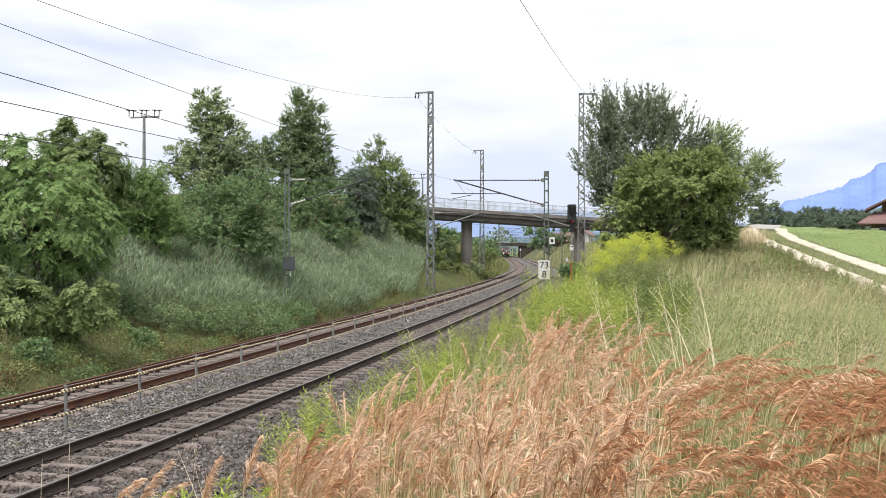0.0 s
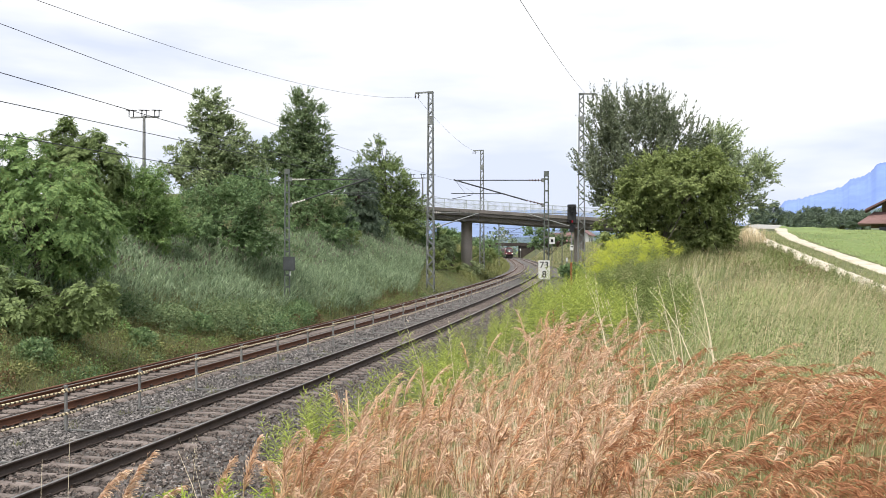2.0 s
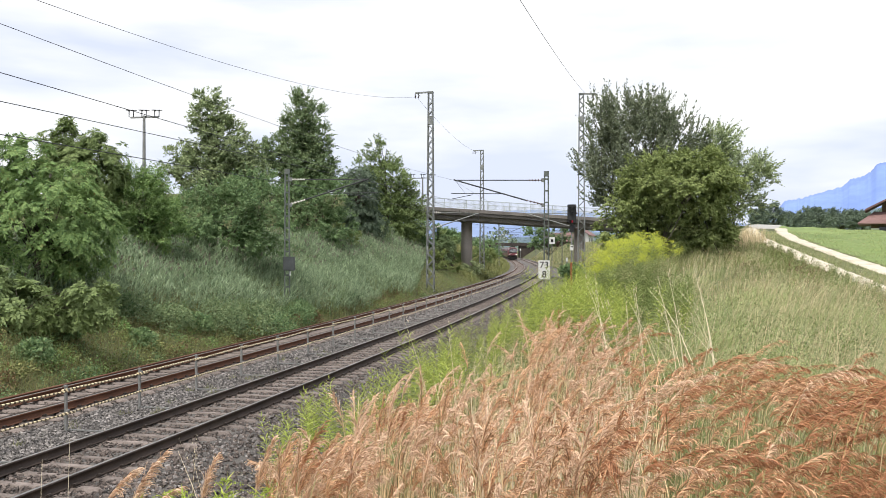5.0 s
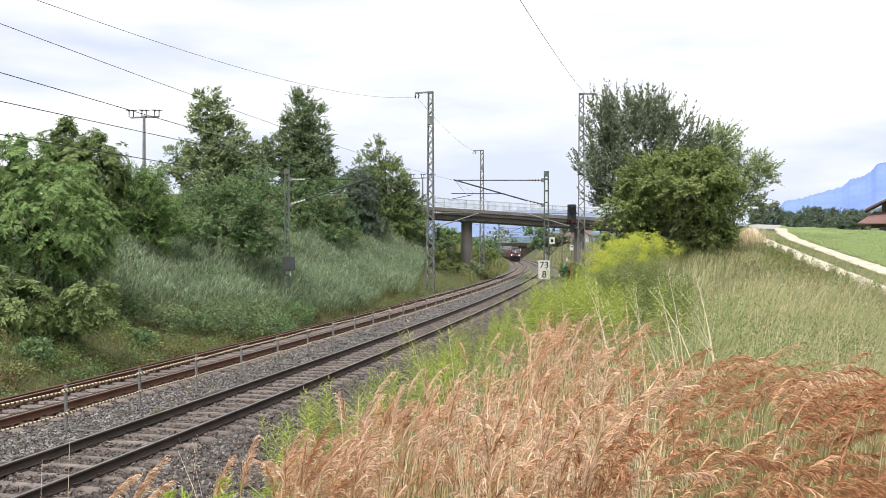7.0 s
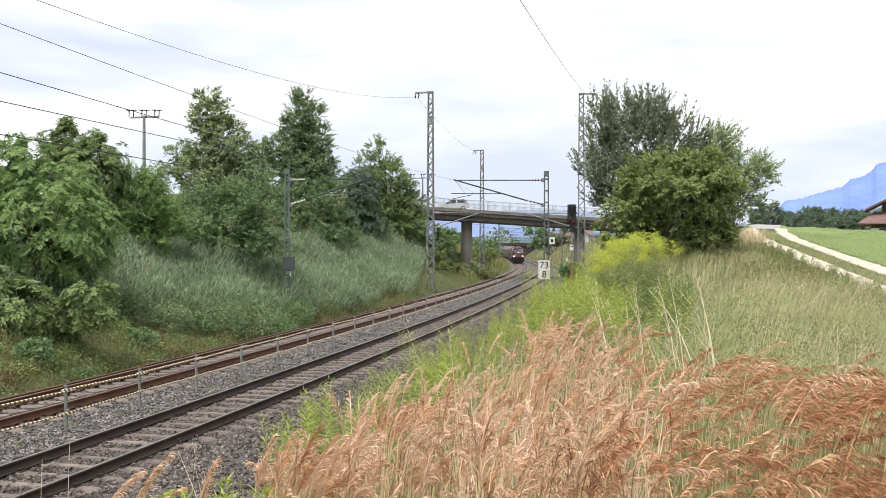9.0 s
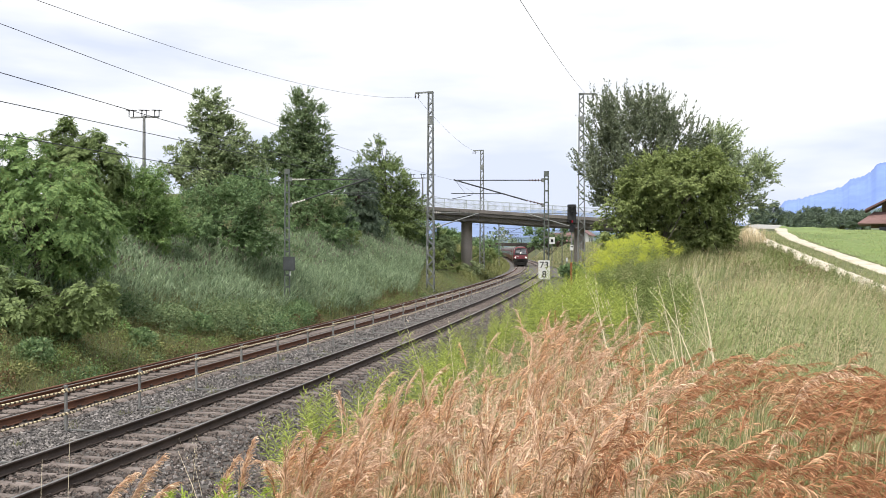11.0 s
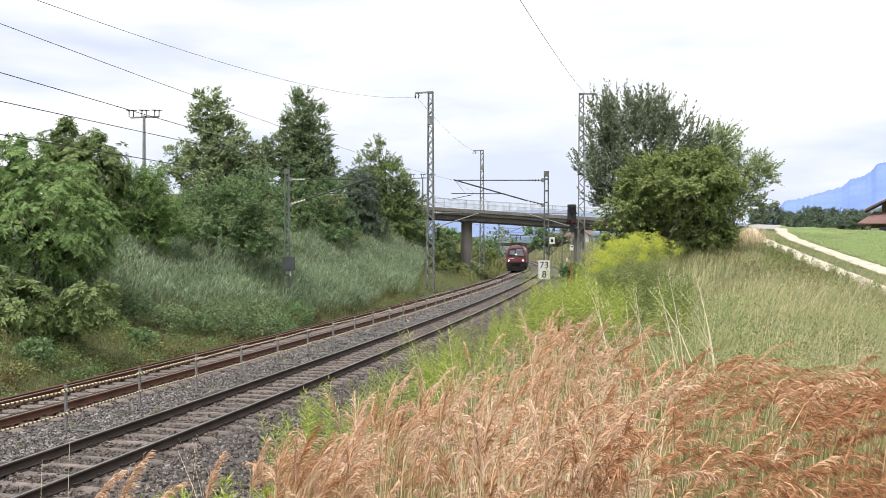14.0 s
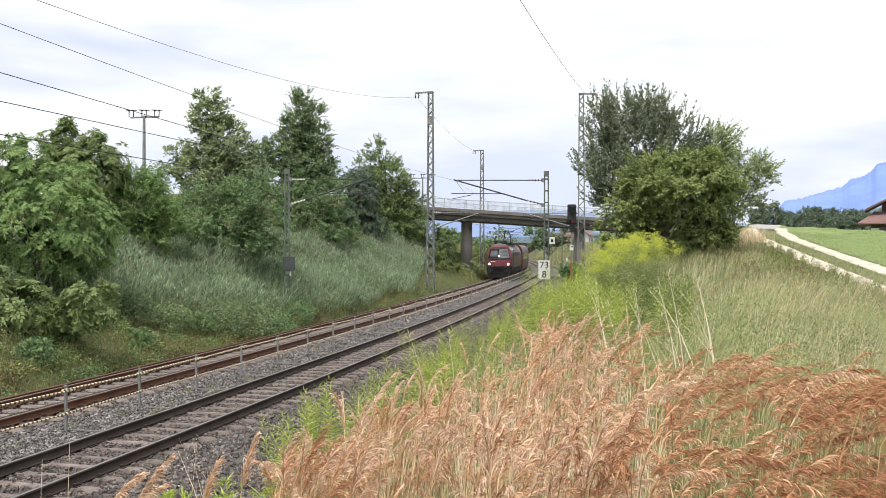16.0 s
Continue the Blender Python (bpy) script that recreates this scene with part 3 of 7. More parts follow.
def build_bridge():
    br = empty("overpass_bridge", 0, 0, 0)
    tagged(br, "grey concrete road overpass on round piers above the railway", "bridge")
    x0, x1, y0, y1 = -27.0, 31.0, 104.0, 112.6
    tilt = math.degrees(math.atan(0.0648))

    def slab(name, ya, yb, za, zb, mat, lab=""):
        bm = bmesh.new()
        vs = box(bm, x0, x1, ya, yb, za, zb, 0.03)
        for v in vs:
            v.co.z += deck_z(v.co.x)
        return part(name, bm, mat, br, lab)

    slab("road_surface", y0 + 0.75, y1 - 0.75, -0.32, -0.12, M_asphalt, "worn asphalt carriageway")
    slab("kerb_beam", y0, y0 + 0.75, -0.42, 0.0, M_concrete, "weathered concrete kerb beam")
    slab("kerb_beam", y1 - 0.75, y1, -0.42, 0.0, M_concrete)
    slab("deck", y0 + 0.25, y1 - 0.25, -0.80, -0.322, M_concrete)
    slab("girder", y0 + 0.95, y1 - 0.95, -1.36, -0.802, M_concrete, "dark stained concrete box girder")
    bm = bmesh.new()
    for x in np.arange(x0 + 2, x1 - 1, 9.0):
        box(bm, x - 0.01, x + 0.01, y0 - 0.004, y0 + 0.01, deck_z(x) - 0.5, deck_z(x) - 0.02)
    part("joint", bm, M_under, br)
    for px, bx in ((4.18, 826), (18.2, 1025)):
        d = 110.0 if bx == 826 else 109.0
        x = d * (bx - 784) / F
        bm = bmesh.new()
        g = height(x, d)
        rod(bm, (x, d, g - 0.6), (x, d, deck_z(x) - 1.34), 0.72, 0.70, 28)
        for f in bm.faces:
            f.smooth = len(f.verts) == 4
        pier = part("pier", bm, M_pier, br, "round concrete pier")
        bm = bmesh.new()
        rod(bm, (x, d, deck_z(x) - 1.44), (x, d, deck_z(x) - 1.22), 0.8, 0.8, 28)
        part("bearing", bm, M_concrete, pier)
    for x in (x0 - 0.2, x1 - 2.2):
        bm = bmesh.new()
        box(bm, x, x + 2.4, y0 + 0.3, y1 - 0.3, height(x, 108) - 3, deck_z(x + 1.2) - 0.95, 0.04)
        part("abutment", bm, M_concrete, br)
    for y in (y0 + 0.12, y1 - 0.12):
        rl = empty("bridge_railing")
        tagged(rl, "pale painted steel railing with thin upright bars", "railing", "bridge railings")
        bm = bmesh.new()
        beam(bm, (x0, y, deck_z(x0) + 1.1), (x1, y, deck_z(x1) + 1.1), 0.1, 0.08)
        part("handrail", bm, M_white_steel, rl)
        bm = bmesh.new()
        beam(bm, (x0, y, deck_z(x0) + 0.16), (x1, y, deck_z(x1) + 0.16), 0.045, 0.045)
        part("bottom_rail", bm, M_white_steel, rl)
        for x in np.arange(x0 + 1, x1, 2.62):
            bm = bmesh.new()
            box(bm, x - 0.05, x + 0.05, y - 0.05, y + 0.05, deck_z(x) - 0.02, deck_z(x) + 1.1, 0.006)
            part("post", bm, M_white_steel, rl)
        xs = np.arange(x0 + 0.2, x1, 0.14)
        v = np.stack([np.stack([xs + a, np.full(len(xs), y + b), deck_z(xs) + c], 1) for c in (0.16, 1.08) for a, b in ((-0.016, 0), (0, -0.016), (0.016, 0), (0, 0.016))], 1)
        bf = np.array([[0, 1, 5, 4], [1, 2, 6, 5], [2, 3, 7, 6], [3, 0, 4, 7]])
        f = (bf[None] + (np.arange(len(xs)) * 8)[:, None, None]).reshape(-1, 4)
        ob = link("bars", array_mesh("bars", v.reshape(-1, 3), f), M_white_steel, rl)
        ob["kind"] = "stuff"


build_bridge()


# ---------- masts ----------
def lattice_mast(x, y, top, arm_dir, arm_len, base_w=0.62, top_w=0.36):
    g = height(x, y)
    m = empty("lattice_mast", x, y, g - 0.1, -9)
    H = top - g + 0.1
    tagged(m, "tall galvanised steel lattice mast with a short cable arm", "mast", "lattice masts")
    w = lambda z: (base_w + (top_w - base_w) * z / H) / 2
    for sx in (-1, 1):
        for sy in (-1, 1):
            bm = bmesh.new()
            beam(bm, (sx * w(0), sy * w(0), 0), (sx * w(H), sy * w(H), H), 0.075, 0.075)
            part("leg", bm, M_mast, m)
    for ax in (0, 1):
        for sgn in (-1, 1):
            bm = bmesh.new()
            z, k = 0.3, 1
            while z < H - 0.5:
                st = 2 * w(z) * 1.05
                a, b = (k * w(z), sgn * w(z), z), (-k * w(z + st), sgn * w(z + st), z + st)
                if ax:
                    a, b = (a[1], a[0], a[2]), (b[1], b[0], b[2])
                beam(bm, a, b, 0.075, 0.06)
                z, k = z + st, -k
            part("bracing", bm, M_mast, m)
    bm = bmesh.new()
    box(bm, -w(H) - 0.06, w(H) + 0.06, -w(H) - 0.06, w(H) + 0.06, H - 0.12, H + 0.03, 0.01)
    box(bm, -w(H) - 0.05, w(H) + 0.05, -w(H) - 0.05, w(H) + 0.05, H * 0.87 - 0.55, H * 0.87 + 0.15)
    part("collar", bm, M_mast, m)
    bm = bmesh.new()
    beam(bm, (0, 0, H - 0.02), (arm_dir * arm_len, 0, H - 0.06), 0.12, 0.14)
    beam(bm, (arm_dir * arm_len, 0, H), (arm_dir * (arm_len - 0.45), 0, H - 0.35), 0.05, 0.05)
    arm = part("arm", bm, M_mast, m)
    bm = bmesh.new()
    for e in (0.0, 0.28):
        for i in range(4):
            rod(bm, (arm_dir * (arm_len - e), 0, H - 0.12 - 0.11 * i), (arm_dir * (arm_len - e), 0, H - 0.17 - 0.11 * i), 0.075, 0.06, 8)
        rod(bm, (arm_dir * (arm_len - e), 0, H - 0.1), (arm_dir * (arm_len - e), 0, H - 0.55), 0.02, sides=6)
    part("insulator", bm, M_brown_ins, arm)
    return m


pa, pc, pb = spot(75, 762, 441), spot(75, 1029, 441), spot(120, 853, 441)
MAST_A = lattice_mast(pa.x, pa.y, spot(75, 762, 163).z, -1, 1.35)
lattice_mast(pb.x, pb.y, spot(120, 853, 266).z, -1, 1.25)
MAST_C = lattice_mast(pc.x, pc.y, spot(75, 1029, 166).z, 1, 1.3)


def insulator(bm, a, b, r=0.065, n=5):
    """A ribbed rod insulator."""
    a, b = Vector(a), Vector(b)
    rod(bm, a, b, 0.022, sides=6)
    for i in range(n):
        p = a.lerp(b, (i + 0.3) / n)
        q = a.lerp(b, (i + 0.6) / n)
        rod(bm, p, q, r, r * 0.6, 8)


def contact_mast(x, y, top, reach, sgn):
    """A batten-plate mast with a hinged cantilever; sgn: the side towards its track."""
    g = height(x, y)
    m = empty("overhead_line_mast", x, y, 0)
    tagged(m, "grey-green steel overhead line mast with a cantilever arm", "mast", "overhead line masts")
    for sx in (-1, 1):
        bm = bmesh.new()
        box(bm, sx * 0.135 - 0.03, sx * 0.135 + 0.03, -0.06, 0.06, g - 0.3, top)
        for v in bm.verts:
            v.co.x -= sx * 0.04 * (v.co.z > top - 0.1)
        part("post", bm, M_mast_green, m)
    z = g + 0.5
    while z < top - 0.1:
        bm = bmesh.new()
        box(bm, -0.11, 0.11, -0.063, 0.063, z - 0.04, z + 0.04)
        part("batten_plate", bm, M_mast_green, m)
        z += 0.62
    bm = bmesh.new()
    box(bm, -0.13, 0.13, -0.07, 0.07, top - 0.26, top + 0.02)
    part("batten_plate", bm, M_mast_green, m)
    zt, zb = 7.18, 5.85
    tip = Vector((sgn * reach, 0, zt))
    bm = bmesh.new()
    rod(bm, (sgn * 0.95, 0, zt), tip, 0.028, sides=8)
    part("top_tube", bm, M_tube, m)
    bm = bmesh.new()
    rod(bm, Vector((sgn * 0.15, 0, zb)).lerp(tip, 0.2), tip + Vector((sgn * 0.08, 0, 0.03)), 0.036, sides=8)
    part("strut_tube", bm, M_tube, m)
    bm = bmesh.new()
    insulator(bm, (sgn * 0.2, 0, zt), (sgn * 0.98, 0, zt))
    part("insulator", bm, M_insulator if sgn > 0 else M_brown_ins, m)
    bm = bmesh.new()
    insulator(bm, (sgn * 0.2, 0, zb + 0.05), Vector((sgn * 0.15, 0, zb)).lerp(tip, 0.21))
    part("insulator", bm, M_insulator if sgn > 0 else M_brown_ins, m)
    bm = bmesh.new()
    a = Vector((sgn * 0.15, 0, zb)).lerp(tip, 0.46)
    rod(bm, a, a + Vector((sgn * 2.75, 0, 0.02)), 0.02, sides=6)
    b = a + Vector((sgn * 1.6, 0, -0.05))
    rod(bm, b, b + Vector((sgn * 1.1, 0.1, -0.22)), 0.016, sides=6)
    rod(bm, a + Vector((sgn * 2.0, 0, 0.02)), tip, 0.008, sides=5)
    part("registration_arm", bm, M_tube, m)
    bm = bmesh.new()
    box(bm, sgn * 0.12, sgn * 0.26, -0.06, 0.06, zt - 0.1, zt + 0.1)
    box(bm, sgn * 0.12, sgn * 0.26, -0.06, 0.06, zb - 0.1, zb + 0.1)
    part("hinge_bracket", bm, M_mast, m)
    return m


def mast_cantilever(mast, foot, tip, top, mat):
    """A hinged strut with its insulator, stay tube and steady arm, fixed to a lattice mast."""
    inv = mast.matrix_basis.inverted()
    foot, tip, top = inv @ foot, inv @ tip, inv @ top
    knee = foot.lerp(tip, 0.16)
    bm = bmesh.new()
    insulator(bm, foot, knee, 0.11, 4)
    insulator(bm, top, top.lerp(tip, 0.16), 0.11, 4)
    part("insulator", bm, mat, mast)
    bm = bmesh.new()
    rod(bm, knee, tip, 0.05, sides=8)
    rod(bm, top.lerp(tip, 0.16), tip, 0.03, sides=6)
    part("strut_tube", bm, M_mast, mast)
    bm = bmesh.new()
    rod(bm, tip, tip - Vector((0, 0, 0.55)), 0.025, sides=6)
    rod(bm, tip - Vector((0, 0, 0.5)), foot.lerp(tip, 0.62) - Vector((0, 0, 0.2)), 0.022, sides=6)
    part("registration_arm", bm, M_tube, mast)


mast_cantilever(MAST_A, spot(75, 770, 403), spot(75, 847, 378), spot(75, 768, 376), M_insulator)
mast_cantilever(MAST_C, spot(75, 1022, 405), spot(75, 931, 378), spot(75, 1022, 378), M_brown_ins)

pd, pe = spot(45.5, 967, 441), spot(45, 508, 441)
contact_mast(pd.x, pd.y, spot(45.5, 967, 304).z, 4.85, -1)
contact_mast(pe.x, pe.y, spot(45, 508, 300).z, 4.2, 1)


for s_far, u_far, sg in ((150, -7.9, 1), (168, 3.7, -1), (215, -7.9, 1), (228, 3.7, -1), (275, -7.9, 1), (290, 3.7, -1)):
    q_far = line(s_far, u_far)
    contact_mast(float(q_far[0]), float(q_far[1]), 8.0, 3.7, sg)


def mast_box():
    c = spot(44.7, 512, 467)
    b = empty("switch_cabinet", c.x, c.y, c.z)
    tagged(b, "dark grey switch cabinet bolted to the mast", "cabinet")
    bm = bmesh.new()
    box(bm, -0.29, 0.29, -0.16, 0.16, -0.36, 0.36, 0.02)
    part("body", bm, M_box, b)
    bm = bmesh.new()
    box(bm, -0.24, 0.02, -0.185, -0.162, -0.31, 0.31, 0.01)
    part("door", bm, M_box, b)
    bm = bmesh.new()
    box(bm, -0.34, -0.1, 0.1, 0.3, -0.33, 0.33, 0.02)
    part("mounting_plate", bm, M_mast_green, b)
    bm = bmesh.new()
    box(bm, 0.03, 0.09, -0.1, -0.06, -0.62, -0.4, 0.005)
    part("tag_plate", bm, M_sign, b, "small white plate")


mast_box()


# ---------- signs and signal ----------
def text_part(txt, size, parent, m):
    cu = bpy.data.curves.new("numerals", "FONT")
    cu.body, cu.size, cu.align_x, cu.align_y, cu.extrude = txt, size, "CENTER", "CENTER", 0.004
    tmp = bpy.data.objects.new("tmp", cu)
    me = bpy.data.meshes.new_from_object(tmp)
    bpy.data.objects.remove(tmp)
    ob = link("numerals", me, M_ink, parent, "black numerals")
    ob.matrix_basis = m
    return ob


def km_sign():
    c = spot(44.9, 963, 478)
    s = empty("kilometre_board", c.x, c.y, c.z)
    tagged(s, "white kilometre board with black numerals beside the track", "sign")
    bm = bmesh.new()
    box(bm, -0.30, 0.30, -0.02, 0.02, -0.50, 0.50, 0.01)
    part("board", bm, M_sign, s)
    text_part("73", 0.50, s, pose(0, -0.026, 0.24, 90, 0, 0))
    text_part("8", 0.50, s, pose(0, -0.026, -0.24, 90, 0, 0))
    bm = bmesh.new()
    rod(bm, (0, 0.05, -2.6), (0, 0.05, 0.4), 0.035, sides=10)
    part("post", bm, M_zinc, s)


km_sign()


def light_signal():
    c = spot(70, 1012, 379)
    g = height(c.x, c.y)
    s = empty("light_signal", c.x, c.y, g - 0.1)
    H = c.z - g + 0.1
    tagged(s, "black railway light signal showing red on a grey post", "railway signal")
    bm = bmesh.new()
    box(bm, -0.36, 0.36, -0.05, 0.05, H - 0.78, H + 0.78, 0.12)
    part("screen", bm, M_black, s)
    bm = bmesh.new()
    rod(bm, (0, 0.12, 0), (0, 0.12, H + 0.5), 0.07, sides=12)
    part("post", bm, M_mast, s)
    for i, (x, z) in enumerate(((-0.16, 0.45), (0.16, 0.45), (0.0, 0.05), (0.0, -0.62), (-0.14, -0.62))):
        bm = bmesh.new()
        rod(bm, (x, -0.05, H + z), (x, -0.2, H + z + 0.01), 0.11, 0.12, 14, caps=False)
        hood = part("lamp_hood", bm, M_black, s)
        bm = bmesh.new()
        rod(bm, (x, -0.06, H + z), (x, -0.09, H + z), 0.1, 0.1, 14)
        part("lens", bm, M_red_lamp if i == 3 else M_black, hood, "lit red lens" if i == 3 else "")
    bm = bmesh.new()
    box(bm, -0.2, 0.2, 0.0, 0.06, H - 1.5, H - 1.0, 0.02)
    box(bm, -0.12, 0.3, 0.02, 0.2, H - 1.15, H - 0.85, 0.02)
    part("junction_box", bm, M_black, s)
    zb = spot(70, 1010, 437).z - g + 0.1
    bm = bmesh.new()
    box(bm, -0.13, 0.13, -0.02, 0.02, zb - 0.3, zb + 0.15, 0.005)
    part("number_plate", bm, M_sign, s, "small white plate with a dark bar")
    bm = bmesh.new()
    box(bm, -0.09, 0.09, -0.026, -0.02, zb - 0.05, zb + 0.05)
    part("lettering_bar", bm, M_ink, s)


light_signal()


def small_signs():
    c = spot(82, 977, 426)
    s = empty("track_sign", c.x, c.y, c.z)
    tagged(s, "white square track sign with a dark centre on a post", "sign")
    bm = bmesh.new()
    box(bm, -0.27, 0.27, -0.02, 0.02, -0.33, 0.33, 0.02)
    part("board", bm, M_sign, s)
    bm = bmesh.new()
    box(bm, -0.12, 0.12, -0.03, -0.018, -0.16, 0.12)
    part("dark_square", bm, M_ink, s)
    bm = bmesh.new()
    rod(bm, (0, 0.05, height(c.x, c.y) - c.z - 0.2), (0, 0.05, 0.2), 0.04, sides=8)
    part("post", bm, M_zinc, s)
    for d, bx, by, w, h in ((250, 885, 448, 0.55, 0.8), (255, 921, 442, 0.45, 0.6), (66, 1003, 460, 0.16, 0.3)):
        c = spot(d, bx, by)
        s = empty("white_marker", c.x, c.y, c.z)
        tagged(s, "small white marker board on a thin post", "sign", "white marker boards")
        bm = bmesh.new()
        box(bm, -w / 2, w / 2, -0.02, 0.02, -h / 2, h / 2, 0.02)
        part("board", bm, M_sign, s)
        bm = bmesh.new()
        rod(bm, (0, 0.05, height(c.x, c.y) - c.z - 0.2), (0, 0.05, 0.2), 0.05, sides=8)
        part("post", bm, M_zinc, s)


small_signs()


def marker_post():
    c = spot(52, 1011, 475)
    g = height(c.x, c.y)
    p = empty("marker_post", c.x, c.y, g)
    tagged(p, "short rust-red marker post with a white foot", "post")
    bm = bmesh.new()
    box(bm, -0.06, 0.06, -0.05, 0.05, 0.35, max(1.2, c.z - g + 0.35), 0.015)
    part("shaft", bm, M_rust_paint, p)
    bm = bmesh.new()
    box(bm, -0.065, 0.065, -0.055, 0.055, -0.1, 0.35, 0.01)
    part("foot", bm, M_sign, p, "white painted foot")


marker_post()


def power_pole(d, bx, by, arm):
    c = spot(d, bx, by)
    g = height(c.x, c.y)
    p = empty("power_pole", c.x, c.y, g - 0.3)
    H = c.z - g + 0.3
    tagged(p, "slim grey power line pole with a three-insulator crossarm", "power pole", "power line poles")
    bm = bmesh.new()
    rod(bm, (0, 0, 0), (0, 0, H), 0.15, 0.085, 12)
    part("pole", bm, M_zinc, p)
    bm = bmesh.new()
    beam(bm, (-arm / 2, 0, H - 0.13), (arm / 2, 0.2, H - 0.05), 0.1, 0.1)
    part("crossarm", bm, M_zinc, p)
    for e in (-1, 0, 1):
        bm = bmesh.new()
        x = e * arm / 2 * 0.94
        for k in (-0.14, 0.14):
            rod(bm, (x + k, 0, H - 0.1), (x + k, 0, H + 0.3), 0.03, sides=8)
            rod(bm, (x + k, 0, H + 0.28), (x + k, 0, H + 0.34), 0.06, sides=8)
        beam(bm, (x - 0.34, 0, H + 0.36), (x + 0.34, 0, H + 0.34), 0.09, 0.05)
        part("insulator_pair", bm, M_black, p)


power_pole(55, 255, 205, 1.75)
power_pole(100, 748, 314, 2.5)


# ---------- overhead wires ----------
def wire(name, label, s0, s1, u0, u1, z0, z1, sag, r, mat, far=False):
    t = np.linspace(0, 1, 40)
    s = s0 + (s1 - s0) * t
    P = line(s, u0 + (u1 - u0) * t, 0)
    P[:, 2] = z0 + (z1 - z0) * t - 4 * sag * t * (1 - t)
    a = np.linspace(0, 2 * math.pi, 6)[:5]
    ob = link(name, sweep(name, P, np.stack([np.cos(a) * r, np.sin(a) * r], 1)), mat)
    return tagged(ob, label, "cable", "overhead line cables")


for s0, s1, u, zA, zB in ((0, 44.5, 0.0, 7.3, 7.18), (44.5, 110, -0.1, 7.18, 6.3)):
    wire("messenger_cable", "thin dark messenger cable above the track", s0, s1, u, u, zA, zB, 0.45, 0.0055, M_wire)
for s0, s1, zA, zB in ((0, 44.5, 5.66, 6.1), (44.5, 110, 6.1, 5.6)):
    wire("contact_wire", "thin dark contact wire above the track", s0, s1, 0.1, -0.1, zA, zB, 0.02, 0.007, M_copper)
for s0, s1, zA, zB in ((-4, 42.5, 7.72, 7.18), (42.5, 110, 7.18, 6.3)):
    wire("messenger_cable", "thin dark messenger cable above the track", s0, s1, -GAP - 0.1, -GAP - 0.1, zA, zB, 0.06, 0.0105, M_wire)
for s0, s1, zA, zB in ((-4, 42.5, 5.95, 6.2), (42.5, 110, 6.2, 5.6)):
    wire("contact_wire", "thin dark contact wire above the track", s0, s1, -GAP, -GAP + 0.1, zA, zB, 0.02, 0.011, M_copper)
for s0, s1, zA, zB, u in ((110, 165, 6.3, 6.5, 0), (110, 165, 6.3, 6.5, -GAP), (165, 230, 6.5, 6.9, 0), (165, 230, 6.5, 6.9, -GAP)):
    wire("messenger_cable", "thin dark messenger cable above the track", s0, s1, u, u, zA, zB, 0.6, 0.012, M_wire)
    wire("contact_wire", "thin dark contact wire above the track", s0, s1, u, u, 5.6, 5.6, 0.02, 0.012, M_copper)
wire("feeder_cable", "thin feeder cable slung from the tall lattice mast", -2, 72.2, -8.5, -8.45, 11.2, 16.75, 2.2, 0.009, M_wire)
wire("feeder_cable", "thin feeder cable slung from the tall lattice mast", 72.2, 119, -8.4, -8.6, 16.7, 17.0, 1.0, 0.010, M_wire)
wire("feeder_cable", "thin feeder cable slung from the tall lattice mast", 5, 75.5, 5.2, 7.0, 11.2, 16.6, 1.9, 0.009, M_wire)


# ---------- plants: leaf, blade and branch builders ----------
def unit(v):
    return v / (np.linalg.norm(v, axis=-1, keepdims=True) + 1e-9)


def leaf_quads(base, d, nrm, length, width, fold=0.15):
    """One folded diamond for each leaf."""
    d = unit(d)
    side = unit(np.cross(d, nrm))
    n = np.cross(side, d)
    L, Wd = np.asarray(length).reshape(-1, 1), np.asarray(width).reshape(-1, 1)
    mid = base + d * L * 0.45
    v = np.stack([base, mid + side * Wd * 0.5 + n * Wd * fold, base + d * L - n * L * 0.08, mid - side * Wd * 0.5 + n * Wd * fold], 1)
    f = np.arange(len(base) * 4).reshape(-1, 4)
    return v.reshape(-1, 3), f


def blade_strips(pos, h, w, ang, bend, rng, seg=3, power=2.0, tip=0.15):
    """Curved narrow strips: height h, width w, leaning towards ang."""
    n = len(pos)
    lean = np.stack([np.cos(ang), np.sin(ang), np.zeros(n)], 1)
    fa = rng.uniform(0, math.pi, n)
    side = np.stack([np.cos(fa), np.sin(fa), np.zeros(n)], 1)
    rows = []
    for k in range(seg + 1):
        t = k / seg
        p = pos + lean * (h * bend * t ** power)[:, None]
        p[:, 2] += h * t * (1 - 0.45 * np.clip(bend, 0, 1.2) * t ** power)
        ww = w * (1 - (1 - tip) * t)
        rows += [p - side * ww[:, None] / 2, p + side * ww[:, None] / 2]
    v = np.stack(rows, 1)
    m = 2 * (seg + 1)
    q = np.array([[2 * k, 2 * k + 1, 2 * k + 3, 2 * k + 2] for k in range(seg)])
    f = (q[None] + (np.arange(n) * m)[:, None, None]).reshape(-1, 4)
    return v.reshape(-1, 3), f


def joined(chunks):
    vs, fs, o = [], [], 0
    for v, f in chunks:
        vs.append(v)
        fs.append(f + o)
        o += len(v)
    return np.concatenate(vs), np.concatenate(fs)


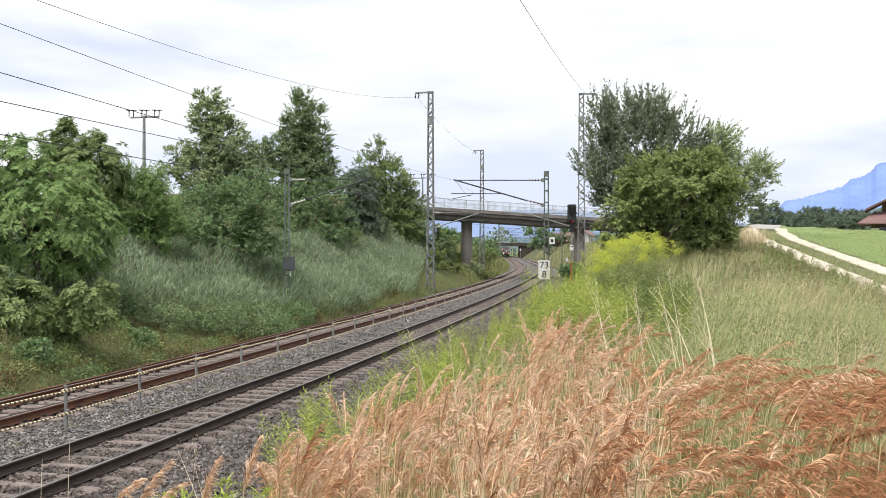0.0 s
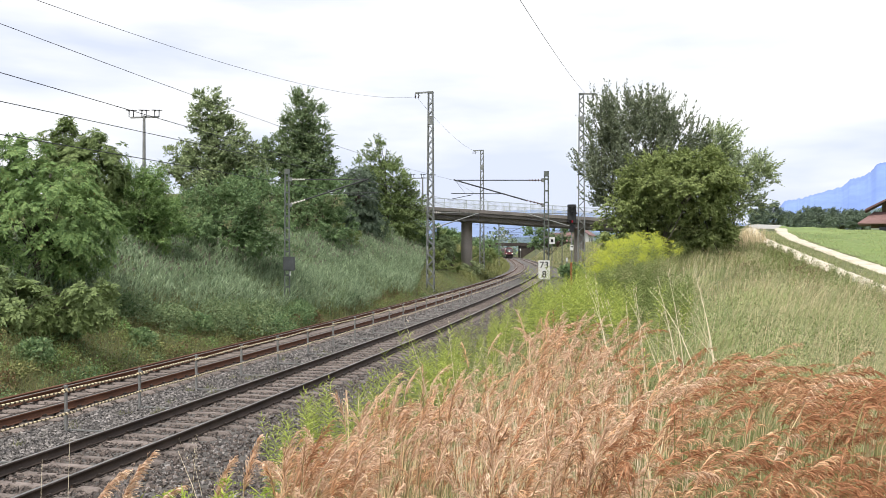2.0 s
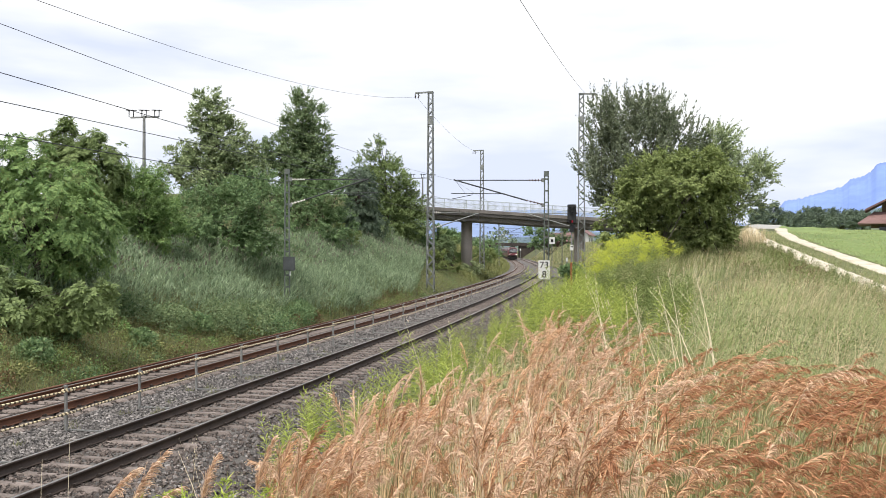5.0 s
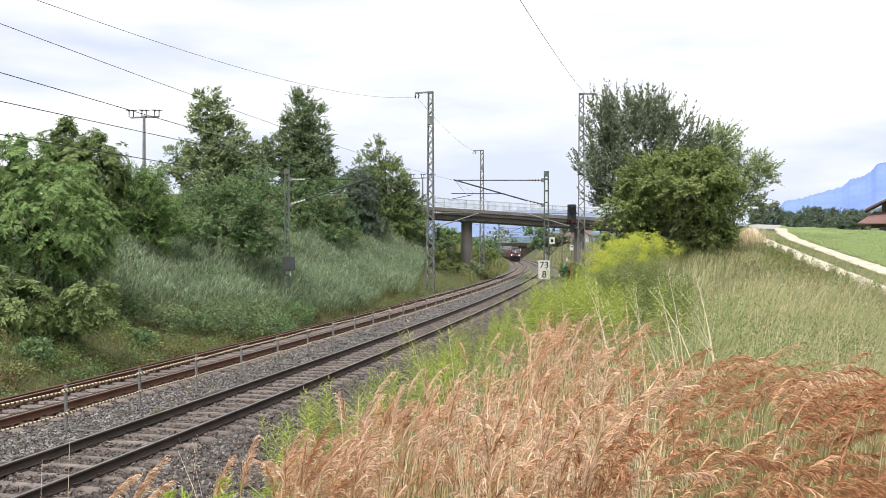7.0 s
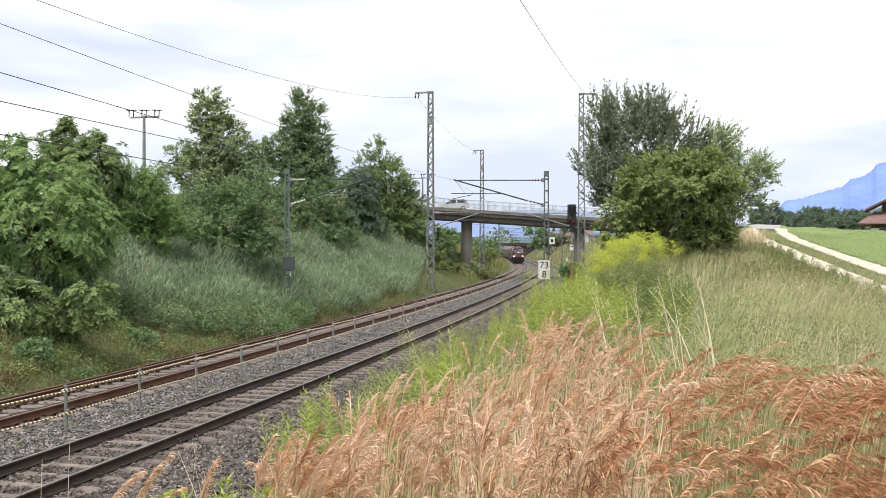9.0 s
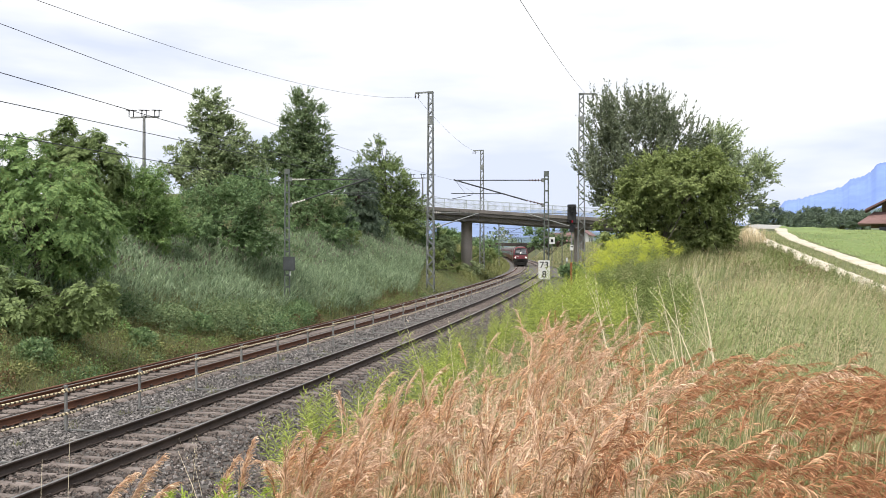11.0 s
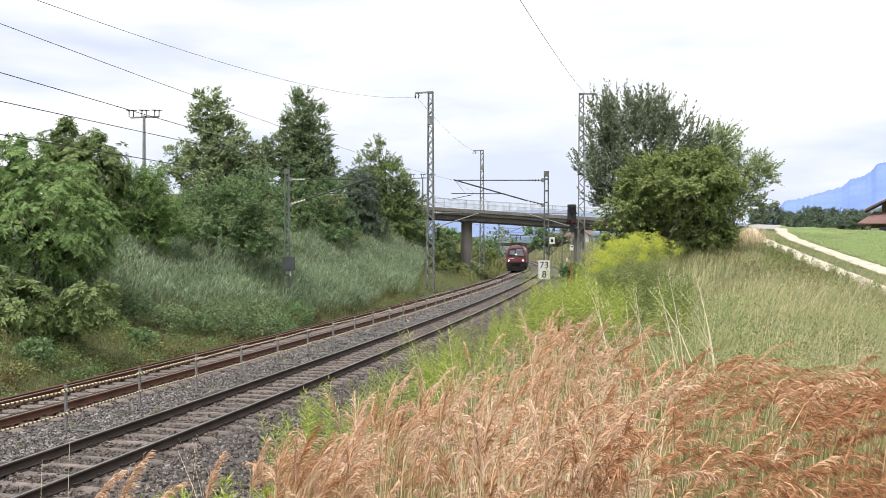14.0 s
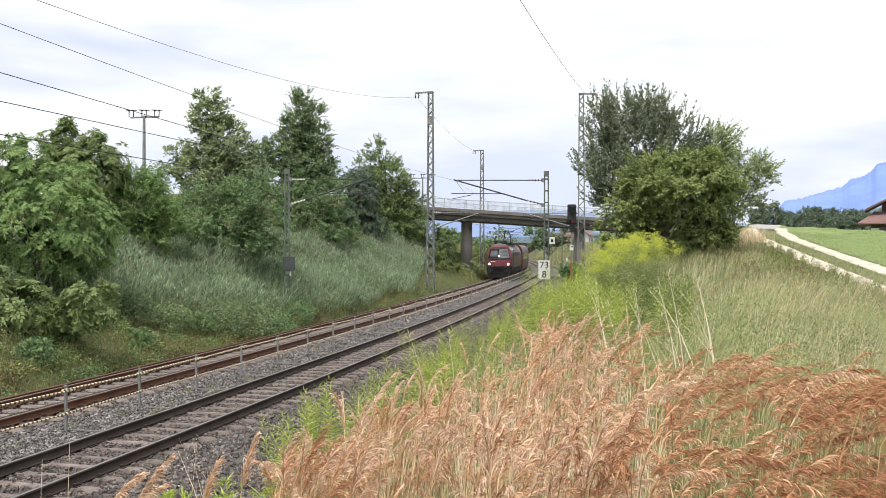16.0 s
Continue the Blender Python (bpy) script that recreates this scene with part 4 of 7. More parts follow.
def limb(bm, pts, r0, r1, sides=7):
    """A tapered crooked branch."""
    rings = []
    n = len(pts)
    for i, p in enumerate(pts):
        p = Vector(p)
        d = (Vector(pts[min(i + 1, n - 1)]) - Vector(pts[max(i - 1, 0)])).normalized()
        q = d.to_track_quat("Z", "Y")
        r = r0 + (r1 - r0) * i / (n - 1)
        rings.append([bm.verts.new(p + q @ Vector((r * math.cos(a), r * math.sin(a), 0))) for a in [2 * math.pi * k / sides for k in range(sides)]])
    for a, b in zip(rings, rings[1:]):
        for k in range(sides):
            bm.faces.new((a[k], a[(k + 1) % sides], b[(k + 1) % sides], b[k]))
    bm.faces.new(rings[-1])


def twig_leaves(C, O, spread, n, leaf, rng, twig, rise, per, droop, aspect):
    """Leaves set alternately along short twigs that start in the boughs and grow outwards."""
    k = max(1, n // per)
    ci = rng.integers(0, len(C), k)
    start = C[ci] + unit(rng.normal(size=(k, 3))) * (spread[ci] * rng.random(k) ** 0.5)[:, None] * np.array([1, 1, 0.6])
    d = unit(O[ci] * 0.75 + rng.normal(size=(k, 3)) * 0.42 + np.array([0, 0, rise]))
    ln = twig * rng.uniform(0.45, 1.2, k)
    i = np.repeat(np.arange(k), per)
    t = np.tile(np.linspace(0.12, 1.0, per), k)
    base = start[i] + d[i] * (ln[i] * t)[:, None]
    base[:, 2] -= droop * 0.3 * ln[i] * t * t
    side = unit(np.cross(d[i], rng.normal(size=(k, 3))[i] * 0.5 + np.array([0, 0, 1.0]))) * np.tile(np.where(np.arange(per) % 2, 1.0, -1.0), k)[:, None]
    ld = unit(d[i] * 0.6 + side * 0.75 * (1.1 - 0.7 * t)[:, None] + rng.normal(size=(len(i), 3)) * 0.28 + np.array([0, 0, -0.6 * droop]))
    nrm = unit(np.array([0, 0, 0.7]) + O[ci][i] * 0.6 + rng.normal(size=(len(i), 3)) * 0.45)
    L = leaf * rng.uniform(0.65, 1.25, len(i)) * (0.75 + 0.5 * np.sin(t * 2.8))
    base[:, 2] = np.maximum(base[:, 2], 0.12)
    return leaf_quads(base, ld, nrm, L, L * aspect)


def compound_leaves(C, O, spread, n, leaf, rng, droop):
    """Tufts of long compound leaves: rosettes of midribs with paired leaflets that hang at the tips."""
    ribs, pairs = 6, 4
    per = 2 * pairs + 1
    k = max(1, n // (ribs * per))
    ci = rng.integers(0, len(C), k)
    tip = C[ci] + unit(rng.normal(size=(k, 3)) + O[ci] * 0.8) * (spread[ci] * rng.random(k) ** 0.4 * 1.1)[:, None] * np.array([1, 1, 0.75])
    r = np.repeat(np.arange(k), ribs)
    a = np.tile(np.arange(ribs) * 2 * math.pi / ribs, k) + np.repeat(rng.uniform(0, 6.3, k), ribs) + rng.normal(0, 0.25, k * ribs)
    face = unit(O[ci][r] * 0.9 + np.array([0, 0, 0.55]) + rng.normal(size=(k * ribs, 3)) * 0.35)
    e1 = unit(np.cross(face, np.array([0.1, 0.2, 1.0])))
    d = unit(e1 * np.cos(a)[:, None] + np.cross(face, e1) * np.sin(a)[:, None] + face * rng.uniform(0.1, 0.6, k * ribs)[:, None])
    ln = leaf * 2.1 * rng.uniform(0.7, 1.2, k * ribs)
    i = np.repeat(np.arange(k * ribs), per)
    t = np.tile(np.concatenate([np.repeat(np.linspace(0.3, 0.86, pairs), 2), [1.0]]), k * ribs)
    sg = np.tile(np.concatenate([np.tile([1.0, -1.0], pairs), [0.0]]), k * ribs)
    base = tip[r][i] + d[i] * (ln[i] * t)[:, None]
    base[:, 2] -= droop * 0.55 * ln[i] * t * t
    side = unit(np.cross(d[i], face[i]))
    fwd = d[i] * 0.65 + np.array([0, 0, -1.0]) * (droop * 0.6 * t)[:, None]
    ld = unit(fwd + side * sg[:, None] * 0.9 + rng.normal(size=(len(i), 3)) * 0.12)
    nrm = unit(face[i] + d[i] * 0.35 * droop + rng.normal(size=(len(i), 3)) * 0.25)
    L = leaf * rng.uniform(0.75, 1.15, len(i))
    base[:, 2] = np.maximum(base[:, 2], 0.12)
    return leaf_quads(base, ld, nrm, L, L * 0.48)


def tree(name, label, category, x, y, blobs, leaves, leaf, mat, seed, trunk=0.16, stems=1, cluster=0.5, droop=0.3, group="", aspect=0.5, twig=0.45, rise=0.35, per_twig=12, compound=False, boughs=130):
    """blobs: ellipsoids of the crown, offsets from the foot (x, y, z, rx, ry, rz)."""
    rng = np.random.default_rng(seed)
    g = height(x, y)
    t = empty(name, x, y, g)
    tagged(t, label, category, group)
    vol = np.array([b[3] * b[4] * b[5] for b in blobs]) ** 0.72
    per = max(20, int(leaves / boughs))
    cents, outs, rads = [], [], []
    for b, v in zip(blobs, vol / vol.sum()):
        k = max(7, int(per * v))
        d = unit(rng.normal(size=(k, 3)))
        r = np.where(rng.random((k, 1)) < 0.8, rng.uniform(0.68, 0.98, (k, 1)), rng.uniform(0.3, 0.7, (k, 1)))
        cents.append(np.array(b[:3]) + d * r * np.array(b[3:6]))
        outs.append(d)
        rads.append(np.full(k, min(b[3], b[5])))
    C, O, R = np.concatenate(cents), np.concatenate(outs), np.concatenate(rads)
    # bark
    bm = bmesh.new()
    rr = random.Random(seed)
    tops = C[np.argsort(-C[:, 2])]
    for s in range(stems):
        foot = Vector((rr.uniform(-0.12, 0.12) * stems, rr.uniform(-0.12, 0.12) * stems, -0.25))
        goal = Vector(tops[rr.randrange(max(1, len(tops) // 6))]) if stems > 1 else Vector((np.mean(C[:, 0]), np.mean(C[:, 1]), np.max(C[:, 2]) * 0.9))
        pts = [foot.lerp(goal, k / 6) + Vector((rr.uniform(-0.12, 0.12), rr.uniform(-0.12, 0.12), 0)) * (k > 0) for k in range(7)]
        limb(bm, pts, trunk, trunk * 0.2, 8)
        for i in rr.sample(range(len(C)), min(len(C), 34 // stems + 4)):
            c = Vector(C[i])
            k = min(5, max(1, int(6 * max(0.12, (c.z - 0.8) / max(goal.z, 1)) * 0.8)))
            a = pts[k]
            mid = a.lerp(c, 0.5) + Vector((0, 0, 0.12 * (c - a).length))
            limb(bm, [a, a.lerp(mid, 0.6), mid, mid.lerp(c, 0.6), c], trunk * 0.34, trunk * 0.05, 5)
    part("trunk", bm, M_bark, t)
    spread = np.clip(R, 0.5, 2.2) ** 0.6 * cluster * rng.uniform(0.55, 1.25, len(C))
    if compound:
        v, f = compound_leaves(C, O, spread, leaves, leaf, rng, droop)
    else:
        v, f = twig_leaves(C, O, spread, leaves, leaf, rng, twig, rise, per_twig, droop, aspect)
    link("crown", array_mesh("crown", v, f), mat, t)
    return t


def crown(d, *ovals):
    """Crown ovals given on the bearing grid at depth d: centre, half width, half height, depth shift. Returns the foot and the offsets."""
    k = d / F
    cx = d * (ovals[0][0] - 784) / F
    g = height(cx, d)
    return cx, d, [((d * (o[0] - 784) / F) - cx, o[4] if len(o) > 4 else 0.0, EYE + d * (441 - o[1]) / F - g, o[2] * k, 0.85 * o[2] * k, o[3] * k) for o in ovals]


def plant_trees():
    def T(name, label, d, ovals, leaves, leaf, mat, seed, **kw):
        x, y, b = crown(d, *ovals)
        return tree(name, label, kw.pop("category", "tree"), x, y, b, leaves, leaf, mat, seed, **kw)

    T("ash_tree", "bushy light green ash tree with drooping compound leaves", 31, [(85, 390, 110, 100), (40, 300, 58, 52), (120, 325, 55, 52), (30, 460, 85, 75), (-60, 380, 90, 130), (150, 410, 52, 55), (58, 268, 28, 26), (32, 256, 16, 18), (-5, 300, 50, 45), (185, 390, 22, 36), (120, 445, 75, 45)], 62000, 0.125, M_leaf_ash, 11, trunk=0.12, stems=3, droop=0.75, cluster=0.42, compound=True)
    T("walnut_shrub", "low broad-leaved dark green shrub on the bank", 27, [(35, 545, 58, 40), (160, 535, 45, 36), (-30, 520, 50, 45), (95, 560, 30, 22)], 13000, 0.15, M_leaf_bright, 12, category="shrub", trunk=0.05, stems=3, droop=0.6, compound=True, cluster=0.35)
    T("ash_tree", "dense dark green ash tree with a pointed top", 41, [(140, 310, 76, 58), (120, 255, 24, 30), (185, 298, 42, 48), (98, 258, 30, 26), (166, 258, 26, 24), (120, 238, 10, 18), (120, 222, 5, 9), (160, 246, 14, 16), (205, 300, 16, 26)], 40000, 0.125, M_leaf_bright, 13, droop=0.6, cluster=0.4, compound=True)
    T("dogwood_shrub", "dark hedge shrub with yellowing leaves", 42, [(250, 375, 56, 56), (240, 312, 22, 20), (270, 322, 20, 26), (285, 400, 42, 38), (205, 385, 35, 50)], 30000, 0.11, M_leaf_ash, 14, category="shrub", trunk=0.06, stems=4, twig=0.7, rise=0.6, cluster=0.3)
    T("maple_tree", "tall airy maple tree with open yellow-green crown", 51, [(367, 176, 18, 16), (374, 204, 34, 20), (395, 235, 40, 20), (355, 240, 22, 18), (410, 266, 46, 20), (322, 268, 24, 12), (370, 280, 40, 20), (345, 304, 46, 18), (425, 300, 38, 22), (385, 325, 64, 22), (300, 304, 16, 12), (440, 330, 32, 20)], 50000, 0.115, M_leaf_maple, 15, trunk=0.2, cluster=0.62, twig=0.5, rise=0.3, aspect=0.7, droop=0.35, boughs=110)
    T("hornbeam_shrub", "dense dark green shrub at the top of the bank", 47, [(385, 380, 75, 60), (440, 370, 58, 66), (340, 390, 50, 42), (470, 420, 45, 40), (400, 425, 80, 28), (330, 420, 40, 25)], 34000, 0.125, M_leaf_dark, 16, category="shrub", trunk=0.07, stems=4, twig=0.6, rise=0.4)
    T("alder_tree", "tall dense conical alder tree", 68, [(537, 176, 16, 11), (526, 196, 16, 12), (552, 200, 20, 10), (535, 218, 30, 14), (560, 232, 18, 9), (522, 244, 30, 14), (550, 258, 34, 14), (524, 272, 34, 14), (570, 284, 22, 12), (545, 300, 46, 22), (512, 298, 26, 20), (478, 268, 22, 14), (466, 292, 26, 12), (545, 325, 50, 22)], 56000, 0.145, M_leaf_alder, 17, trunk=0.2, twig=0.8, rise=0.75, cluster=0.42, aspect=0.62, boughs=100)
    T("hazel_shrub", "dark green rounded shrub behind the reeds", 66, [(550, 375, 55, 55), (585, 345, 33, 36), (520, 350, 30, 45), (470, 345, 30, 50), (555, 420, 55, 25), (600, 400, 30, 30)], 34000, 0.14, M_leaf_dark, 18, category="shrub", trunk=0.07, stems=4, twig=0.6)
    T("locust_tree", "bluish green dense locust tree", 80, [(638, 350, 34, 48), (634, 314, 24, 20), (622, 390, 26, 32), (650, 395, 30, 26)], 36000, 0.16, M_leaf_blue, 19, trunk=0.12, droop=0.9, cluster=0.6, compound=True)
    T("walnut_tree", "bright green rounded walnut tree", 92, [(685, 325, 44, 42), (670, 287, 28, 22), (667, 260, 9, 16), (702, 355, 30, 42), (640, 320, 26, 40), (690, 390, 55, 40), (640, 395, 40, 30), (728, 355, 18, 34), (738, 395, 22, 35)], 50000, 0.19, M_leaf_bright, 20, trunk=0.16, twig=0.8, rise=0.4, cluster=0.65)
    T("hedge_shrub", "dark hedge shrub near the bridge end", 96, [(715, 400, 40, 45), (752, 420, 26, 40), (690, 390, 30, 35), (735, 455, 28, 25)], 14000, 0.19, M_leaf_dark, 21, category="shrub", trunk=0.08, stems=4)
    T("bank_shrub", "mid green shrub on the bank beside the pier", 96, [(800, 470, 18, 20), (790, 445, 18, 25), (775, 430, 18, 30)], 5000, 0.2, M_leaf_bright, 22, category="shrub", trunk=0.06, stems=3)
    T("willow_shrub", "large grey-green willow with upright shoots", 36.5, [(1135, 290, 75, 65), (1100, 222, 42, 38), (1155, 225, 38, 36), (1068, 262, 28, 50), (1050, 308, 24, 24), (1197, 232, 24, 34), (1085, 335, 44, 40), (1200, 290, 56, 55), (1150, 350, 85, 45), (1120, 190, 26, 16), (1062, 205, 14, 16)], 40000, 0.12, M_leaf_willow, 31, category="shrub", trunk=0.05, stems=9, twig=1.05, rise=1.15, per_twig=20, cluster=0.42, droop=-0.15, aspect=0.5, boughs=110)
    T("hazel_shrub", "broad leafy hazel shrub with many thin stems", 34, [(1200, 335, 98, 52), (1150, 325, 52, 44), (1250, 320, 56, 44), (1110, 375, 36, 42), (1274, 372, 32, 42), (1190, 292, 46, 22), (1235, 290, 36, 22), (1085, 410, 26, 26), (1105, 425, 34, 20), (1270, 420, 32, 22), (1150, 412, 45, 30), (1245, 412, 42, 30), (1205, 408, 50, 32), (1205, 432, 46, 16)], 64000, 0.105, M_leaf_hazel, 32, category="shrub", trunk=0.03, stems=14, cluster=0.4, twig=0.5, rise=0.1, aspect=0.62, droop=0.55)
    T("willow_shrub", "lighter grey-green willow with thin outer twigs", 35.5, [(1262, 262, 26, 26), (1300, 300, 32, 34), (1332, 308, 16, 30), (1328, 348, 16, 28), (1290, 340, 36, 45), (1346, 306, 10, 8)], 13000, 0.11, M_leaf_sallow, 33, category="shrub", trunk=0.045, stems=6, twig=0.85, rise=0.6, per_twig=18, cluster=0.35, droop=0.0, aspect=0.52)
    for i, (d, bx, by, w, h, mt) in enumerate(((105, 835, 475, 15, 9, M_leaf_sallow), (60, 1010, 481, 14, 6, M_leaf_dark), (126, 850, 455, 16, 15, M_leaf_bright), (142, 864, 452, 14, 12, M_leaf_hazel), (113, 812, 462, 13, 15, M_leaf_ash), (97, 762, 425, 24, 28, M_leaf_dark), (95, 735, 422, 24, 24, M_leaf_dark), (93, 790, 440, 14, 22, M_leaf_alder), (49, 300, 425, 42, 22, M_leaf_dark), (70, 590, 418, 44, 18, M_leaf_hazel), (84, 650, 412, 46, 16, M_leaf_alder), (97, 715, 425, 36, 22, M_leaf_dark), (90, 770, 462, 22, 20, M_leaf_hazel))):
        T("bank_shrub", "low leafy shrub at the edge of the reeds", d, [(bx, by, w, h), (bx + w * 0.7, by + h * 0.3, w * 0.5, h * 0.7), (bx - w * 0.6, by + h * 0.2, w * 0.5, h * 0.8)], 6000, 0.13, mt, 120 + i, category="shrub", trunk=0.04, stems=3, cluster=0.35)
    # behind the bridge
    T("far_tree", "rounded dark tree beyond the bridge", 190, [(970, 415, 40, 22), (945, 420, 22, 20), (1000, 418, 25, 18)], 10000, 0.3, M_leaf_dark, 41, trunk=0.2, twig=1.2, rise=0.6)
    for i, (d, bx, by, w, h) in enumerate(((150, 808, 436, 22, 20), (170, 850, 446, 20, 14), (200, 872, 452, 14, 10), (140, 790, 432, 16, 26), (230, 805, 430, 32, 8), (280, 850, 432, 36, 7))):
        T("bank_tree", "green tree on the far railway bank", d, [(bx, by, w, h), (bx + w * 0.5, by + h * 0.3, w * 0.6, h * 0.7)], 6000, 0.28, M_leaf_dark, 50 + i, trunk=0.15, twig=1.0, rise=0.6)
    for i, (d, bx, by, w, h) in enumerate(((190, 1370, 392, 26, 24), (200, 1395, 396, 20, 14), (185, 1345, 388, 18, 22), (170, 1440, 388, 34, 22), (175, 1490, 390, 40, 20), (180, 1530, 392, 30, 20), (165, 1420, 394, 24, 16), (170, 1575, 388, 30, 24))):
        spire = 1.25 if bx < 1410 else 0.5
        T("field_tree", "tree at the edge of the meadow in haze-paled green", d, [(bx, by + h * 0.2, w * 0.8, h * 0.8), (bx + w * 0.3, by - h * 0.35, w * 0.3, h * 0.5 * spire), (bx - w * 0.4, by - h * 0.15, w * 0.25, h * 0.6), (bx - w * 0.1, by - h * (0.6 * spire + 0.1), w * 0.16, h * 0.35)], 9000, 0.34, M_far_wood, 70 + i, trunk=0.2, twig=1.2, rise=0.8, cluster=0.6)


plant_trees()


def scatter(rng, n, s0, s1, u0, u1, ps=1.0):
    s = s0 + (s1 - s0) * rng.random(n) ** ps
    u = rng.uniform(u0, u1, n)
    P = line(s, u, 0)
    P[:, 2] = ground_z(P[:, 0], P[:, 1])
    return P, s, u


def plant_reeds():
    rng = np.random.default_rng(3)
    P, s, u = scatter(rng, 15000, 22, 100, -16.5, -6.8, 1.05)
    keep = (u < -7.2 - 0.4 * np.sin(s * 0.35) - np.clip(42 - s, 0, 20) * 0.2) & ~((s > 88) & (u < -14)) & (u < -6.0 - 0.16 * np.clip(s - 58, 0, 30))
    P, s, u = P[keep], s[keep], u[keep]
    n = len(P)
    stand = np.sin(P[:, 0] * 0.9 + 0.7 * np.sin(P[:, 1] * 0.5)) * np.sin(P[:, 1] * 0.55 + 0.4 * P[:, 0])
    hgt = rng.uniform(1.0, 1.75, n) * (0.82 + 0.3 * stand)
    ang = rng.normal(0.0, 1.1, n)
    lean = rng.uniform(0.03, 0.25, n)
    ch = [blade_strips(P, hgt, np.full(n, 0.014), ang, lean, rng, seg=2)]
    for k in range(7):
        q = P.copy()
        t = 0.30 + 0.105 * k
        q[:, 2] += hgt * t * (1 - 0.45 * lean * t * t)
        q[:, :2] += np.stack([np.cos(ang), np.sin(ang)], 1) * (hgt * lean * t * t)[:, None] + rng.normal(0, 0.03, (n, 2))
        ch.append(blade_strips(q, rng.uniform(0.28, 0.55, n), rng.uniform(0.028, 0.055, n), np.where(rng.random(n) < 0.6, rng.uniform(-3.1, 3.1, n), 0.4 * ang + rng.normal(0, 0.9, n)), rng.uniform(0.2, 2.1, n), rng, seg=2, tip=0.04, power=1.5))
    v, f = joined(ch)
    tagged(link("reed_bed", array_mesh("reed_bed", v, f), M_reed), "grey-green reeds covering the cutting slope, leaning in wind", "reeds", kind="stuff")
    # purplish flower heads on the upper reeds
    top = np.flatnonzero((u < -10.5) & (rng.random(n) < 0.22))
    m = 9
    i = np.repeat(top, m)
    t = np.tile(np.linspace(0.93, 1.06, m), len(top))
    q = P[i].copy()
    q[:, 2] += hgt[i] * t * (1 - 0.4 * lean[i])
    q[:, :2] += np.stack([np.cos(ang[i]), np.sin(ang[i])], 1) * (hgt[i] * lean[i] * t * t)[:, None]
    d = np.stack([np.cos(ang[i]), np.sin(ang[i]), np.full(len(i), 0.5)], 1) + rng.normal(0, 0.35, (len(i), 3))
    L = rng.uniform(0.08, 0.16, len(i))
    tagged(link("reed_heads", array_mesh("reed_heads", *leaf_quads(q, d, rng.normal(size=(len(i), 3)), L, L * 0.3)), M_reed_head), "brownish purple flower heads on top of the reeds", "reeds", kind="stuff")


def herb_domes(name, label, category, C, rad, hgt, per, leaf, mats, rng, aspect=0.4):
    """Rounded clumps of leafy herbs, each in one tone, with shaded gaps between them."""
    n = len(C)
    i = np.repeat(np.arange(n), per)
    m = len(i)
    d = unit(rng.normal(size=(m, 3)) * np.array([1, 1, 0.8]) + np.array([0, 0, 0.35]))
    d[:, 2] = abs(d[:, 2])
    r = rng.uniform(0.72, 1.08, m) + 0.12 * np.sin(d[:, 0] * 7 + i) * np.sin(d[:, 1] * 6 + i * 2)
    P = C[i] + d * r[:, None] * np.stack([rad[i], rad[i], hgt[i]], 1)
    L = leaf * rng.uniform(0.6, 1.35, m) * rng.uniform(0.8, 1.25, n)[i]
    v, f = leaf_quads(P, rng.normal(size=(m, 3)) + d * 0.8, rng.normal(size=(m, 3)) * 0.6 + d + np.array([0, 0, 0.4]), L, L * aspect)
    me = array_mesh(name, v, f)
    tagged(link(name, me, mats), label, category, kind="stuff")
    tone = rng.integers(0, len(mats), n)[i]
    me.polygons.foreach_set("material_index", np.where(rng.random(m) < 0.12, rng.integers(0, len(mats), m), tone).astype(np.int32))


